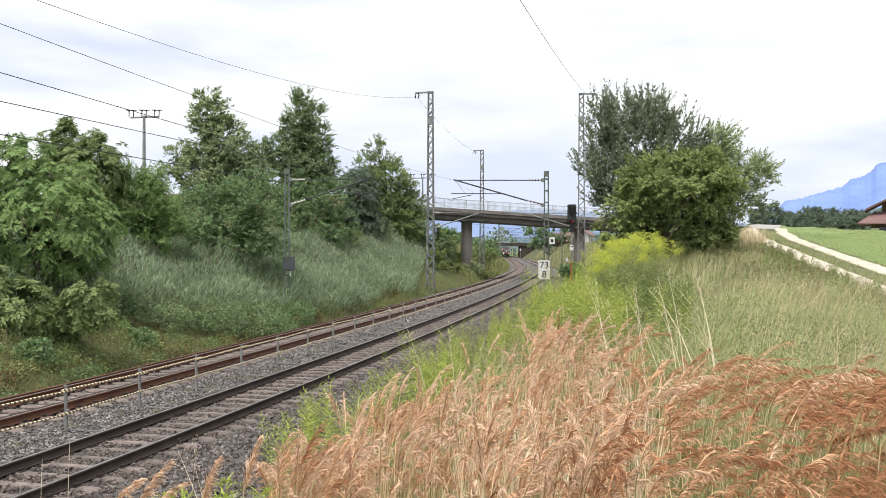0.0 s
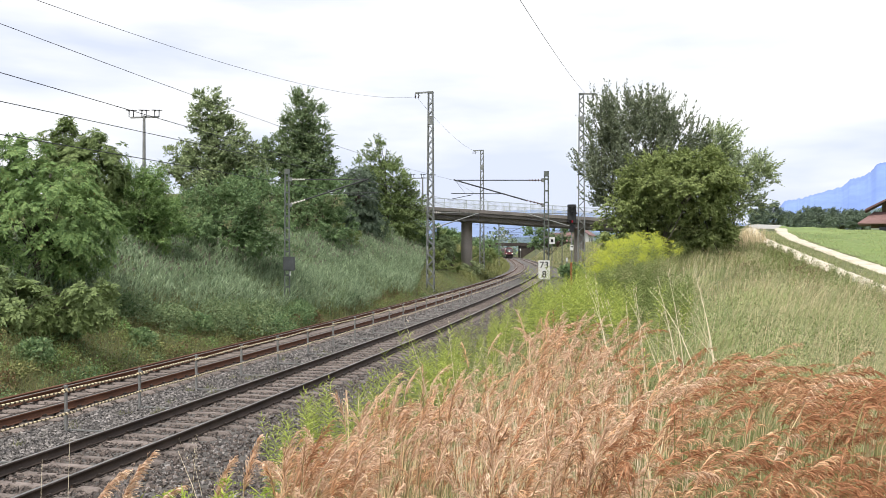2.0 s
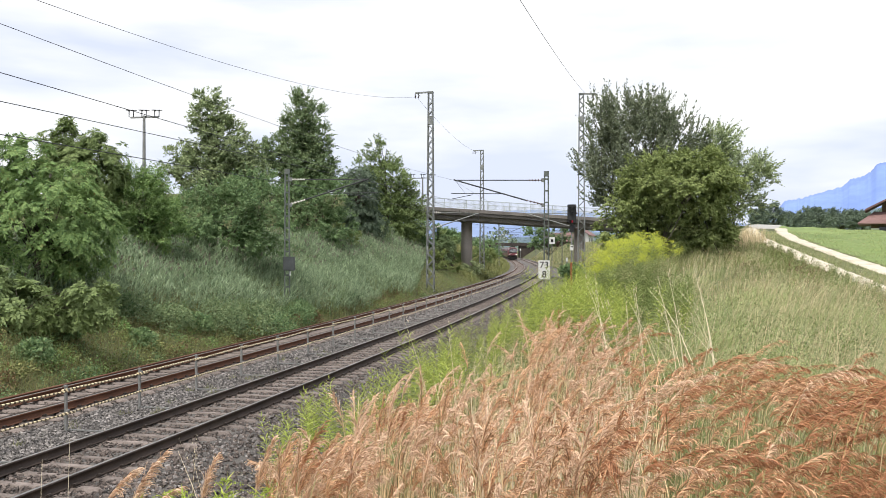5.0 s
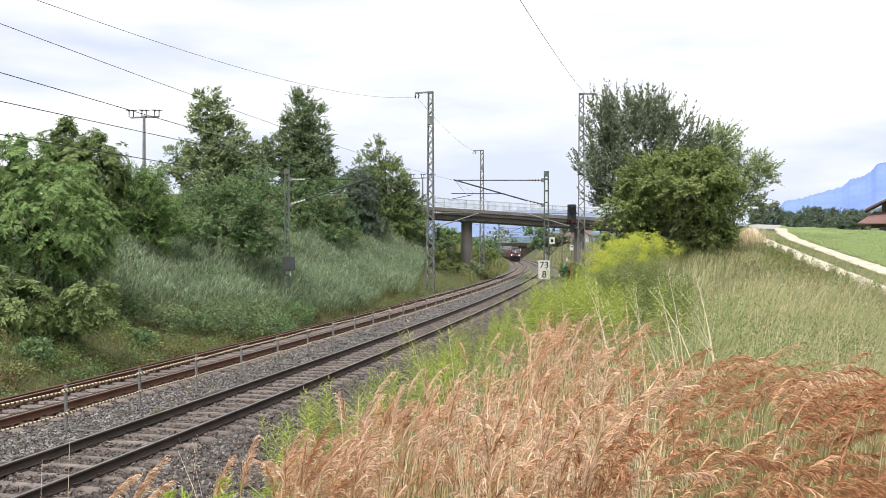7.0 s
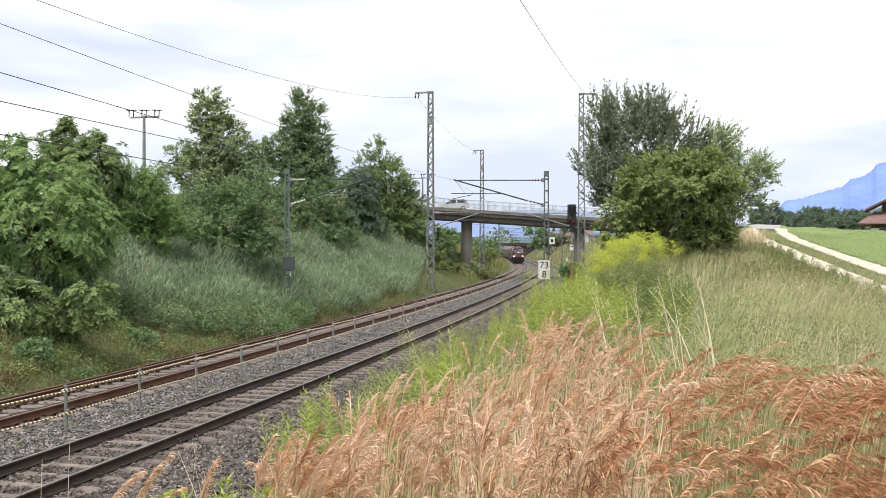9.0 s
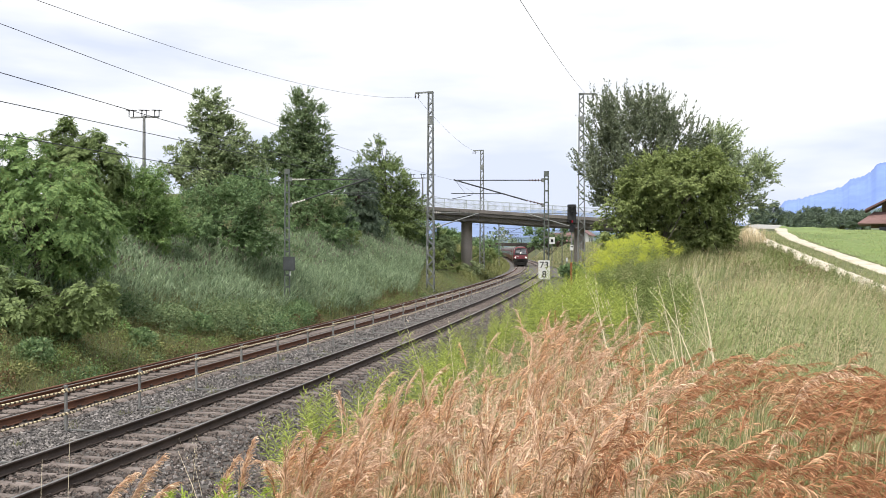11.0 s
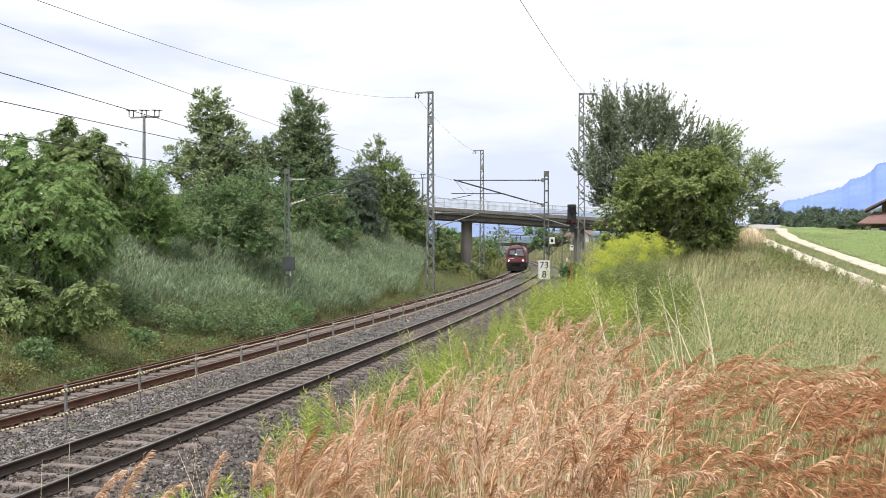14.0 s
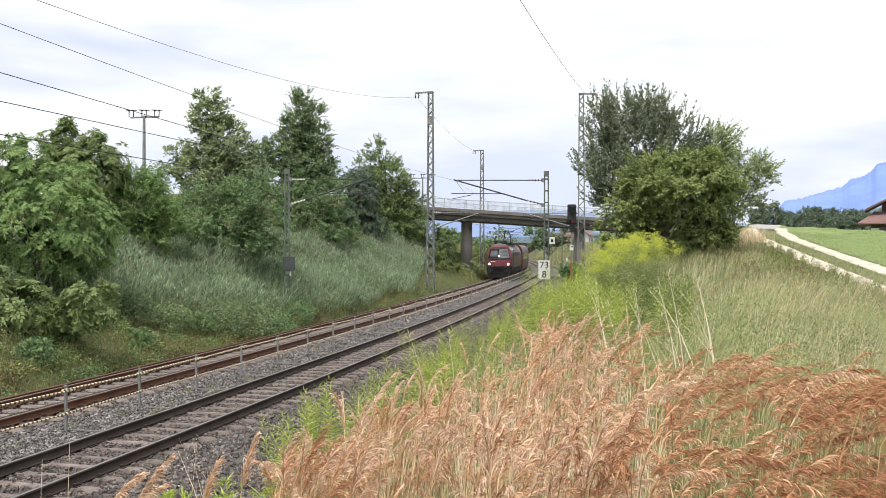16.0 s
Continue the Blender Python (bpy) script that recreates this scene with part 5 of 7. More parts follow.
def plant_slopes():
    rng = np.random.default_rng(4)
    # low herbs and brambles at the foot of the far slope
    P, s, u = scatter(rng, 60000, 11, 110, -13.5, -6.3, 1.7)
    keep = (u > -10.2 - np.clip(36 - s, 0, 20) * 0.3 - 1.2 * np.sin(s * 0.35))
    P = P[keep]
    n = len(P)
    ch = [blade_strips(P, rng.uniform(0.3, 0.85, n), rng.uniform(0.006, 0.014, n), rng.normal(0, 1.2, n), rng.uniform(0.3, 1.4, n), rng)]
    v, f = joined(ch)
    tagged(link("slope_grass", array_mesh("slope_grass", v, f), M_grass_low), "rough brownish green grass at the foot of the cutting", "grass", kind="stuff")
    P, s, u = scatter(rng, 40000, 11, 62, -13.6, -6.7, 1.35)
    Q, s2, u2 = scatter(rng, 25000, 50, 118, -13.0, -6.7, 1.0)
    P, s, u = np.concatenate([P, Q]), np.concatenate([s, s2]), np.concatenate([u, u2])
    clump = np.sin(s * 0.9 + u) * np.sin(u * 1.3 + s * 0.23) + 0.5 * np.sin(s * 2.3) * np.sin(u * 2.9)
    keep = clump > -0.9
    P, clump = P[keep], clump[keep]
    n = len(P)
    P[:, 2] += rng.random(n) ** 0.6 * (0.16 + 0.42 * np.clip(clump + 0.5, 0, 1.5))
    L = rng.uniform(0.05, 0.13, n)
    v, f = leaf_quads(P, rng.normal(size=(n, 3)), rng.normal(size=(n, 3)) * 0.8 + np.array([0.1, -0.3, 1]), L, L * 0.38)
    me = array_mesh("bramble_leaves", v, f)
    tagged(link("bramble_leaves", me, [M_leaf_dark, M_grass_low, M_leaf_hazel]), "low dark bramble leaves on the cutting slope", "brambles", kind="stuff")
    tone = np.sin(P[:, 0] * 0.5 + P[:, 1] * 0.3) + rng.normal(0, 0.5, n)
    me.polygons.foreach_set("material_index", np.where(tone > 0.5, 0, np.where(tone > -0.4, 2, 1)).astype(np.int32))
    C, s, u = scatter(rng, 400, 12, 70, -12.2, -6.7, 1.5)
    keep = u > -9.6 - np.clip(36 - s, 0, 20) * 0.25 - 0.8 * np.sin(s * 0.35)
    C, s = C[keep], s[keep]
    k = len(C)
    herb_domes("bramble_clumps", "leafy bramble and nettle clumps on the cutting foot", "brambles", C, rng.uniform(0.22, 0.6, k), rng.uniform(0.25, 0.7, k), 230, 0.085, [M_leaf_hazel, M_grass_low, M_leaf_ash, M_bramble, M_leaf_dark], rng, 0.5)
    M = [(32.8, 240, 1.0), (33.7, 300, 0.9), (36.5, 385, 1.2), (37.6, 430, 1.3), (39.5, 490, 1.0), (43, 520, 0.9), (32.4, 200, 0.9), (27.8, 100, 0.7), (25.5, 60, 0.6), (40.8, 470, 0.9), (36, 395, 0.8), (44.7, 530, 0.8), (24, 150, 0.5), (29, 20, 0.8), (51.6, 600, 0.9), (30.7, 250, 0.5), (35, 350, 0.6)]
    C = np.array([[d * (b - 784) / F, d, height(d * (b - 784) / F, d)] for d, b, r in M])
    R = np.array([r for d, b, r in M])
    herb_domes("bramble_mounds", "high mounds of dark green bramble leaves on the cutting slope", "brambles", C, R, R * 1.05, 2400, 0.11, [M_leaf_dark, M_leaf_alder], rng, 0.55)
    P, s, u = scatter(rng, 7000, 12, 70, -12.4, -6.5, 1.4)
    n = len(P)
    v, f = blade_strips(P, rng.uniform(0.5, 1.1, n), rng.uniform(0.006, 0.012, n), rng.uniform(-3.1, 3.1, n), rng.uniform(0.2, 1.2, n), rng, seg=4)
    tagged(link("dry_slope_stems", array_mesh("dry_slope_stems", v, f), M_bramble), "thin reddish brown stems among the brambles", "dry grass", kind="stuff")
    # pale grass along the crest of the cutting
    P, s, u = scatter(rng, 9000, 46, 100, -17.5, -12.6, 1.0)
    n = len(P)
    v, f = blade_strips(P, rng.uniform(0.5, 1.2, n), rng.uniform(0.015, 0.035, n), rng.normal(0.2, 1.0, n), rng.uniform(0.2, 0.8, n), rng)
    tagged(link("crest_grass", array_mesh("crest_grass", v, f), M_grass), "pale yellowish grass along the top of the cutting", "grass", kind="stuff")
    # far banks
    P, s, u = scatter(rng, 22000, 96, 330, -14, -6.6, 1.2)
    Q, s2, u2 = scatter(rng, 26000, 30, 330, 3.5, 13, 1.5)
    P = np.concatenate([P, Q])
    n = len(P)
    ch = [blade_strips(P, rng.uniform(0.3, 0.95, n), 0.01 + 0.0006 * np.clip(P[:, 1], 30, 200) * rng.uniform(0.5, 1.2, n), rng.uniform(-3.1, 3.1, n), rng.uniform(0.2, 0.8, n), rng)]
    v, f = joined(ch)
    me = array_mesh("bank_grass", v, f)
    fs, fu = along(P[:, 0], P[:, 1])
    # right bank beyond 60 m: drier tan blades, with sunlight put into their paleness
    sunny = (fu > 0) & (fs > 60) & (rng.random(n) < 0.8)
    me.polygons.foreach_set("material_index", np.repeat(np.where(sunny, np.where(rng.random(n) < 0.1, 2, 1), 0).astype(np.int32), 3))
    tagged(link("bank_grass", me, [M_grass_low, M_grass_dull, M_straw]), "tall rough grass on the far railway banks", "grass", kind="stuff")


def plant_meadow():
    rng = np.random.default_rng(6)
    n = 100000
    y = 5 + 50 * rng.random(n) ** 1.35
    x = y * rng.uniform(-0.06, 0.56, n) + rng.uniform(-0.4, 0.4, n)
    s, u = along(x, y)
    path = np.interp(y, TRACK_Y, TRACK_X)
    keep = (u > 6.8) & ((x < path + 1.22) | (rng.random(n) < 0.35)) & ((abs(x - path) > 1.22) | (abs(x - path) < 0.48))
    x, y = x[keep], y[keep]
    P = np.stack([x, y, ground_z(x, y)], 1)
    n = len(P)
    mid = abs(x - np.interp(y, TRACK_Y, TRACK_X))
    short = np.where(x > np.interp(y, TRACK_Y, TRACK_X), 0.22, 1.0) * np.clip(0.2 + 0.28 * (mid - 1.2), 0.2, 1)
    tuft = 0.5 + 0.6 * np.sin(x * 1.7 + 0.6 * np.sin(y)) * np.sin(y * 0.9 + x * 0.3)
    hole = np.clip(0.75 + 0.9 * np.sin(x * 2.9 + 2 * np.sin(y * 0.8)) * np.sin(y * 2.1 + 1.5 * np.sin(x * 1.1)), 0.25, 1.0)
    hgt = rng.uniform(0.3, 0.8, n) * (0.45 + 0.85 * tuft) * short * hole
    ch = [blade_strips(P, hgt, rng.uniform(0.004, 0.010, n) + y * 0.00035, np.where(rng.random(n) < 0.4, rng.uniform(-3.1, 3.1, n), rng.normal(0.1, 0.9, n)), rng.uniform(0.2, 1.6, n), rng)]
    v, f = joined(ch)
    me = array_mesh("meadow_grass", v, f)
    tone = np.sin(x * 0.8 + 1.1 * np.sin(y * 0.5)) * np.sin(y * 0.45 + 0.9 * np.sin(x * 0.7)) + rng.normal(0, 0.35, n)
    tone = np.where(x > np.interp(y, TRACK_Y, TRACK_X) + 1.2, -2.0, tone)
    tagged(link("meadow_grass", me, [M_grass, M_grass_dull, M_grass_fresh, M_straw]), "uneven green meadow grass mixed with dry stalks", "grass", kind="stuff")
    me.polygons.foreach_set("material_index", np.repeat(np.where((tone > -1.9) & (rng.random(n) < 0.03 + 0.12 * (np.sin(x * 0.6 + y * 0.35) * np.sin(y * 0.5 - x * 0.4) > 0.2)), 3, np.where(tone > 0.12, 1, np.where(tone < -0.12, 2, 0))).astype(np.int32), 3))
    # short turf between and beside the ruts, and the mown field beyond
    n = 60000
    y = 8 + 70 * rng.random(n) ** 1.3
    o = np.where(rng.random(n) < 0.35, rng.uniform(-0.46, 0.46, n), 1.3 + 26 * rng.random(n) ** 1.6)
    x = np.interp(y, TRACK_Y, TRACK_X) + o + np.clip(y - 57, 0, 60) * 0.36
    keep = (abs(x / y) < 0.56) & ((y < 52) | (o > 3.5))
    x, y, o = x[keep], y[keep], o[keep]
    n = len(x)
    me = array_mesh("short_turf", *blade_strips(np.stack([x, y, ground_z(x, y)], 1), rng.uniform(0.05, 0.13, n), 0.004 + 0.0004 * y * rng.uniform(0.5, 1.2, n), rng.uniform(-3.1, 3.1, n), rng.uniform(0.2, 1.2, n), rng, seg=1))
    tagged(link("short_turf", me, [M_grass_fresh, M_grass_dull]), "short green turf between the ruts and on the mown field", "grass", kind="stuff")
    me.polygons.foreach_set("material_index", np.repeat((rng.random(n) < np.where(o > 1.3, 0.35, 0.7)).astype(np.int32), 1))
    # rounded herb clumps
    n = 1500
    y = 6.5 + 34 * rng.random(n) ** 1.35
    x = y * rng.uniform(0.03, 0.5, n)
    s, u = along(x, y)
    keep = (u > 8.2) & (x < np.interp(y, [-5, 10, 25, 42], [7.6, 9.3, 11.1, 13.9])) & (np.sin(x * 0.9 + y * 0.5) * np.sin(y * 0.6 - x * 0.7) > -0.35)
    x, y = x[keep], y[keep]
    k = len(x)
    C = np.stack([x, y, ground_z(x, y) + 0.05], 1)
    herb_domes("herb_clumps", "soft rounded clumps of meadow herbs", "weeds", C, rng.uniform(0.18, 0.55, k), rng.uniform(0.25, 0.6, k), 120, 0.045, [M_grass_dull, M_leaf_hazel, M_grass_fresh, M_leaf_bright], rng, 0.3)
    k = 130
    y = rng.uniform(13, 36, k)
    x = np.interp(y, TRACK_Y, TRACK_X) - rng.uniform(1.9, 4.6, k)
    herb_domes("track_weeds", "dark brownish green weeds along the farm track", "weeds", np.stack([x, y, ground_z(x, y)], 1), rng.uniform(0.2, 0.5, k), rng.uniform(0.25, 0.6, k), 170, 0.06, [M_leaf_hazel, M_grass_dull, M_bramble], rng, 0.35)
    # fine upright blades in the nearer meadow
    n = 26000
    y = 5.8 + 13 * rng.random(n) ** 1.2
    x = y * rng.uniform(0.05, 0.56, n)
    s, u = along(x, y)
    keep = (u > 7.6) & (x < np.interp(y, TRACK_Y, TRACK_X) - 2.2)
    x, y = x[keep], y[keep]
    n = len(x)
    P = np.stack([x, y, ground_z(x, y)], 1)
    patch = np.sin(x * 1.3 + 1.4 * np.sin(y * 0.9)) * np.sin(y * 1.1 + 0.8 * x)
    me = array_mesh("fine_meadow_grass", *blade_strips(P, rng.uniform(0.35, 0.8, n) * (0.85 + 0.3 * patch), rng.uniform(0.003, 0.007, n), np.where(rng.random(n) < 0.35, rng.uniform(-3.1, 3.1, n), rng.normal(0.1, 0.6, n)), rng.uniform(0.1, 0.9, n), rng))
    tagged(link("fine_meadow_grass", me, [M_grass_fresh, M_grass_dull, M_grass, M_straw]), "fine green and straw-coloured grass blades in the meadow", "grass", kind="stuff")
    me.polygons.foreach_set("material_index", np.repeat(np.clip(np.round(1.0 - 1.2 * patch + rng.normal(0, 0.8, n)), 0, 3).astype(np.int32), 3))
    # pale flowering grass towards the shrubs
    n = 9000
    y = rng.uniform(17, 35, n)
    x = rng.uniform(3.5, 13.5, n)
    s, u = along(x, y)
    keep = (u > 7.8) & (x < np.interp(y, TRACK_Y, TRACK_X) - 1.7) & (np.sin(x * 1.2 + y * 0.4) * np.sin(y * 0.8 - x * 0.6) > rng.uniform(-0.8, 0.5, n))
    P = np.stack([x[keep], y[keep], ground_z(x[keep], y[keep])], 1)
    n = len(P)
    me = array_mesh("pale_meadow_grass", *blade_strips(P, rng.uniform(0.35, 0.8, n), rng.uniform(0.006, 0.014, n), rng.normal(0.1, 0.8, n), rng.uniform(0.1, 0.7, n), rng))
    tagged(link("pale_meadow_grass", me, [M_straw, M_grass, M_bramble]), "pale and reddish flowering grass below the shrubs", "grass", kind="stuff")
    me.polygons.foreach_set("material_index", np.repeat(rng.choice(3, n, p=[0.45, 0.4, 0.15]).astype(np.int32), 3))
    # broad-leaved weeds between
    n = 15000
    y = 7 + 34 * rng.random(n) ** 1.4
    x = y * rng.uniform(0.02, 0.52, n)
    s, u = along(x, y)
    keep = (u > 7.5) & (np.sin(x * 1.1 + y * 0.7) * np.sin(y * 0.8 - x * 0.5) > 0.1) & (x < np.interp(y, [-5, 10, 25, 42], [8.4, 10.4, 12.1, 15.0]))
    x, y = x[keep], y[keep]
    n = len(x)
    P = np.stack([x, y, ground_z(x, y) + rng.uniform(0.1, 0.65, n)], 1)
    L = rng.uniform(0.035, 0.085, n)
    v, f = leaf_quads(P, rng.normal(size=(n, 3)) + np.array([0.3, 0, 0.6]), rng.normal(size=(n, 3)) * 0.5 + np.array([0, 0, 1]), L, L * 0.22)
    tagged(link("meadow_weeds", array_mesh("meadow_weeds", v, f), M_grass_dull), "dull green broad-leaved weeds in the meadow", "weeds", kind="stuff")
    # tall pale stalks
    n = 6000
    y = 5.5 + 26 * rng.random(n) ** 1.5
    x = y * rng.uniform(-0.02, 0.52, n)
    s, u = along(x, y)
    keep = (u > 7.6) & (x < np.interp(y, [-5, 10, 25, 42], [8.2, 10.0, 11.8, 14.5])) & (np.sin(x * 1.1 + 1.2 * np.sin(y * 0.6)) * np.sin(y * 0.7 - 0.5 * x) > rng.uniform(-0.7, 0.6, n))
    x, y = x[keep], y[keep]
    P = np.stack([x, y, ground_z(x, y)], 1)
    n = len(P)
    hgt, ang, bend = rng.uniform(0.55, 1.1, n), rng.normal(0.2, 0.8, n), rng.uniform(0.1, 0.55, n)
    m = 8
    i, t = np.repeat(np.arange(n), m), np.tile(np.linspace(0.78, 1.0, m), n)
    q = P[i] + np.stack([np.cos(ang[i]), np.sin(ang[i]), np.zeros(n * m)], 1) * (hgt[i] * bend[i] * t ** 2)[:, None]
    q[:, 2] += hgt[i] * t * (1 - 0.45 * bend[i] * t ** 2)
    L = rng.uniform(0.012, 0.028, n * m)
    ears = leaf_quads(q, rng.normal(0, 0.5, (n * m, 3)) + np.array([0.5, 0, 0.6]), rng.normal(size=(n * m, 3)), L, L * 0.16)
    v, f = joined([blade_strips(P, hgt, np.full(n, 0.006), ang, bend, rng), ears])
    tagged(link("dry_stalks", array_mesh("dry_stalks", v, f), M_straw), "thin pale dry grass stalks standing in the meadow", "dry grass", kind="stuff")


def goldenrod_stand(name, label, P, hgt, rng, mat, bloom=None, leafl=0.07, spray=1.0):
    n = len(P)
    ang = rng.uniform(-3.1, 3.1, n)
    ch = [blade_strips(P, hgt, np.full(n, 0.008), ang, rng.uniform(0.03, 0.2, n), rng)]
    k = 84
    t = np.tile(np.linspace(0.12, 1.0, k), n)
    i = np.repeat(np.arange(n), k)
    a = np.tile(np.arange(k) * 2.4, n) + np.repeat(rng.uniform(0, 6.3, n), k) + rng.normal(0, 0.2, n * k)
    base = P[i].copy()
    base[:, 2] += hgt[i] * t * 0.96
    base[:, :2] += np.stack([np.cos(ang[i]), np.sin(ang[i])], 1) * (hgt[i] * 0.11 * t ** 2)[:, None]
    d = np.stack([np.cos(a), np.sin(a), 0.15 + 0.75 * t ** 3 - 0.3 * (1 - t)], 1)
    L = leafl * (0.7 + 0.75 * np.sin(t * 2.7)) * rng.uniform(0.75, 1.25, n * k)
    ch.append(leaf_quads(base, d, np.array([0, 0, 1.0]) + rng.normal(size=(n * k, 3)) * 0.3, L, L * 0.105))
    v, f = joined(ch)
    me = array_mesh(name, v, f)
    tagged(link(name, me, [mat, M_leaf_hazel]), label, "goldenrod", kind="stuff")
    me.polygons.foreach_set("material_index", np.concatenate([np.zeros(n * 3), (t + rng.normal(0, 0.12, n * k) < 0.6)]).astype(np.int32))
    if bloom:
        k, m = 11, 28
        i = np.repeat(np.arange(n), k)
        t = rng.uniform(0.86, 1.0, n * k)
        a = ang[i] * 0.3 + rng.normal(0.3, 1.2, n * k)
        root = P[i].copy()
        root[:, 2] += hgt[i] * t * 0.97
        root[:, :2] += np.stack([np.cos(ang[i]), np.sin(ang[i])], 1) * (hgt[i] * 0.11 * t ** 2)[:, None]
        reach = spray * rng.uniform(0.13, 0.30, n * k) * (1.25 - 0.8 * (t - 0.86) / 0.14)
        j = np.repeat(np.arange(n * k), m)
        q = np.tile(np.linspace(0.1, 1.0, m), n * k)
        base = root[j].copy()
        base[:, :2] += np.stack([np.cos(a[j]), np.sin(a[j])], 1) * (reach[j] * q)[:, None]
        base[:, 2] += reach[j] * (1.35 * q - 1.05 * q * q)
        nn = len(j)
        L = rng.uniform(0.010, 0.021, nn) * (1.2 - 0.6 * q) * spray ** 0.5
        v, f = leaf_quads(base, rng.normal(size=(nn, 3)) + np.array([0, 0, 0.9]), rng.normal(size=(nn, 3)), L, L * 0.5)
        tagged(link("goldenrod_flowers", array_mesh("goldenrod_flowers", v, f), bloom), "feathery yellow sprays on top of the goldenrod", "goldenrod", kind="stuff")


def plant_goldenrod():
    rng = np.random.default_rng(8)
    n = 900
    ss = 7.0 + 21.0 * rng.random(n) ** 1.2
    uu = rng.uniform(4.5, 8.6, n)
    P = line(ss, uu, 0)
    clump = np.sin(ss * 1.5 + uu) * np.sin(uu * 2.4 - ss * 0.5)
    low = np.interp(ss, [7, 10, 14, 20, 28], [5.6, 4.7, 4.6, 5.2, 5.8])
    keep = (clump > 0.22 - 0.03 * (ss - 8) - 0.1 * (uu - 5)) & (uu > low) & (P[:, 0] / P[:, 1] > -0.115)
    P = P[keep]
    P[:, 2] = ground_z(P[:, 0], P[:, 1])
    goldenrod_stand("goldenrod_plants", "bright green young goldenrod plants on the railway bank", P, rng.uniform(0.5, 1.3, len(P)), rng, M_goldenrod)
    n = 150
    c = spot(17, 1112, 441)
    x, y = c.x + rng.uniform(-0.82, 0.75, n), c.y + rng.normal(0, 0.6, n)
    P = np.stack([x, y, ground_z(x, y)], 1)
    goldenrod_stand("flowering_goldenrod", "dense clump of yellow-green flowering goldenrod", P, rng.uniform(1.35, 1.86, len(P)) * (1 - 0.2 * ((x - c.x - 0.1) / 0.85) ** 2), rng, M_grass_fresh, M_goldflower)
    b2, y2 = rng.uniform(1075, 1215, 110), rng.uniform(13.0, 17.5, 110)
    x2 = y2 * (b2 - 784) / F
    P = np.stack([x2, y2, ground_z(x2, y2)], 1)
    goldenrod_stand("nettle_plants", "dark green leafy nettles beside the flowering goldenrod", P, rng.uniform(0.6, 1.05, 110), rng, M_leaf_hazel, leafl=0.12)
    x2, y2 = rng.normal(1.9, 0.4, 110), rng.normal(11.5, 1.3, 110)
    P = np.stack([x2, y2, ground_z(x2, y2)], 1)
    goldenrod_stand("goldenrod_plants", "bright green young goldenrod plants on the railway bank", P, rng.uniform(0.8, 1.15, len(P)), rng, M_goldenrod)
    b2, y2 = rng.uniform(925, 1075, 46), rng.uniform(9.5, 12.5, 46)
    x2 = y2 * (b2 - 784) / F
    P = np.stack([x2, y2, ground_z(x2, y2)], 1)
    goldenrod_stand("goldenrod_plants", "tall feathery goldenrod plants beside the kilometre board", P, (EYE + y2 * (441 - rng.uniform(470, 515, 46)) / F - P[:, 2]) * 1.03, rng, M_goldenrod)
    b2, y2 = rng.uniform(600, 800, 30), rng.uniform(5.4, 8.0, 30)
    x2 = y2 * (b2 - 784) / F
    P = np.stack([x2, y2, ground_z(x2, y2)], 1)
    goldenrod_stand("goldenrod_plants", "thin young goldenrod plants at the edge of the dry grass", P, np.clip(EYE + y2 * (441 - np.interp(b2, [590, 700, 800], [690, 620, 600]) - rng.uniform(-10, 70, 30)) / F - P[:, 2], 0.3, 1.6), rng, M_goldenrod, leafl=0.06)
    b2, y2 = rng.choice([505.0, 545.0, 560.0, 592.0, 608.0, 660.0, 690.0], 44), rng.uniform(5.2, 7.2, 44)
    top = np.interp(b2, [505, 545, 608, 690], [728, 690, 662, 636]) + 70 * rng.random(44) ** 1.4
    b2 = b2 + rng.normal(0, 9, 44)
    x2 = y2 * (b2 - 784) / F
    P = np.stack([x2, y2, ground_z(x2, y2)], 1)
    goldenrod_stand("goldenrod_plants", "thin pale green goldenrod shoots at the ballast edge", P, np.clip(EYE + y2 * (441 - top) / F - P[:, 2], 0.3, 1.6), rng, M_goldenrod, leafl=0.06)
    x2, y2 = np.concatenate([rng.normal(-0.88, 0.08, 30), rng.normal(-0.66, 0.03, 8)]), rng.normal(2.75, 0.09, 38)
    P = np.stack([x2, y2, ground_z(x2, y2)], 1)
    goldenrod_stand("goldenrod_plants", "yellow-green goldenrod tips among the dry grass", P, rng.uniform(0.84, 0.97, len(P)), rng, M_goldenrod_tip, M_goldenrod_tip, leafl=0.05, spray=0.32)
    # a few green tufts in the ballast
    P, s, u = scatter(rng, 60, 13, 30, -2.6, -0.9)
    P[:, 2] = -0.22
    n = len(P)
    P = np.repeat(P[:24], 26, 0)
    P[:, :2] += rng.normal(0, 0.07, (len(P), 2))
    n = len(P)
    v, f = joined([blade_strips(P, rng.uniform(0.06, 0.2, n), np.full(n, 0.008), rng.uniform(-3, 3, n), rng.uniform(0.2, 0.9, n), rng)])
    tagged(link("ballast_weeds", array_mesh("ballast_weeds", v, f), M_grass_low), "small grass tufts growing in the ballast", "weeds", kind="stuff")


plant_reeds()
plant_slopes()
plant_meadow()
plant_goldenrod()


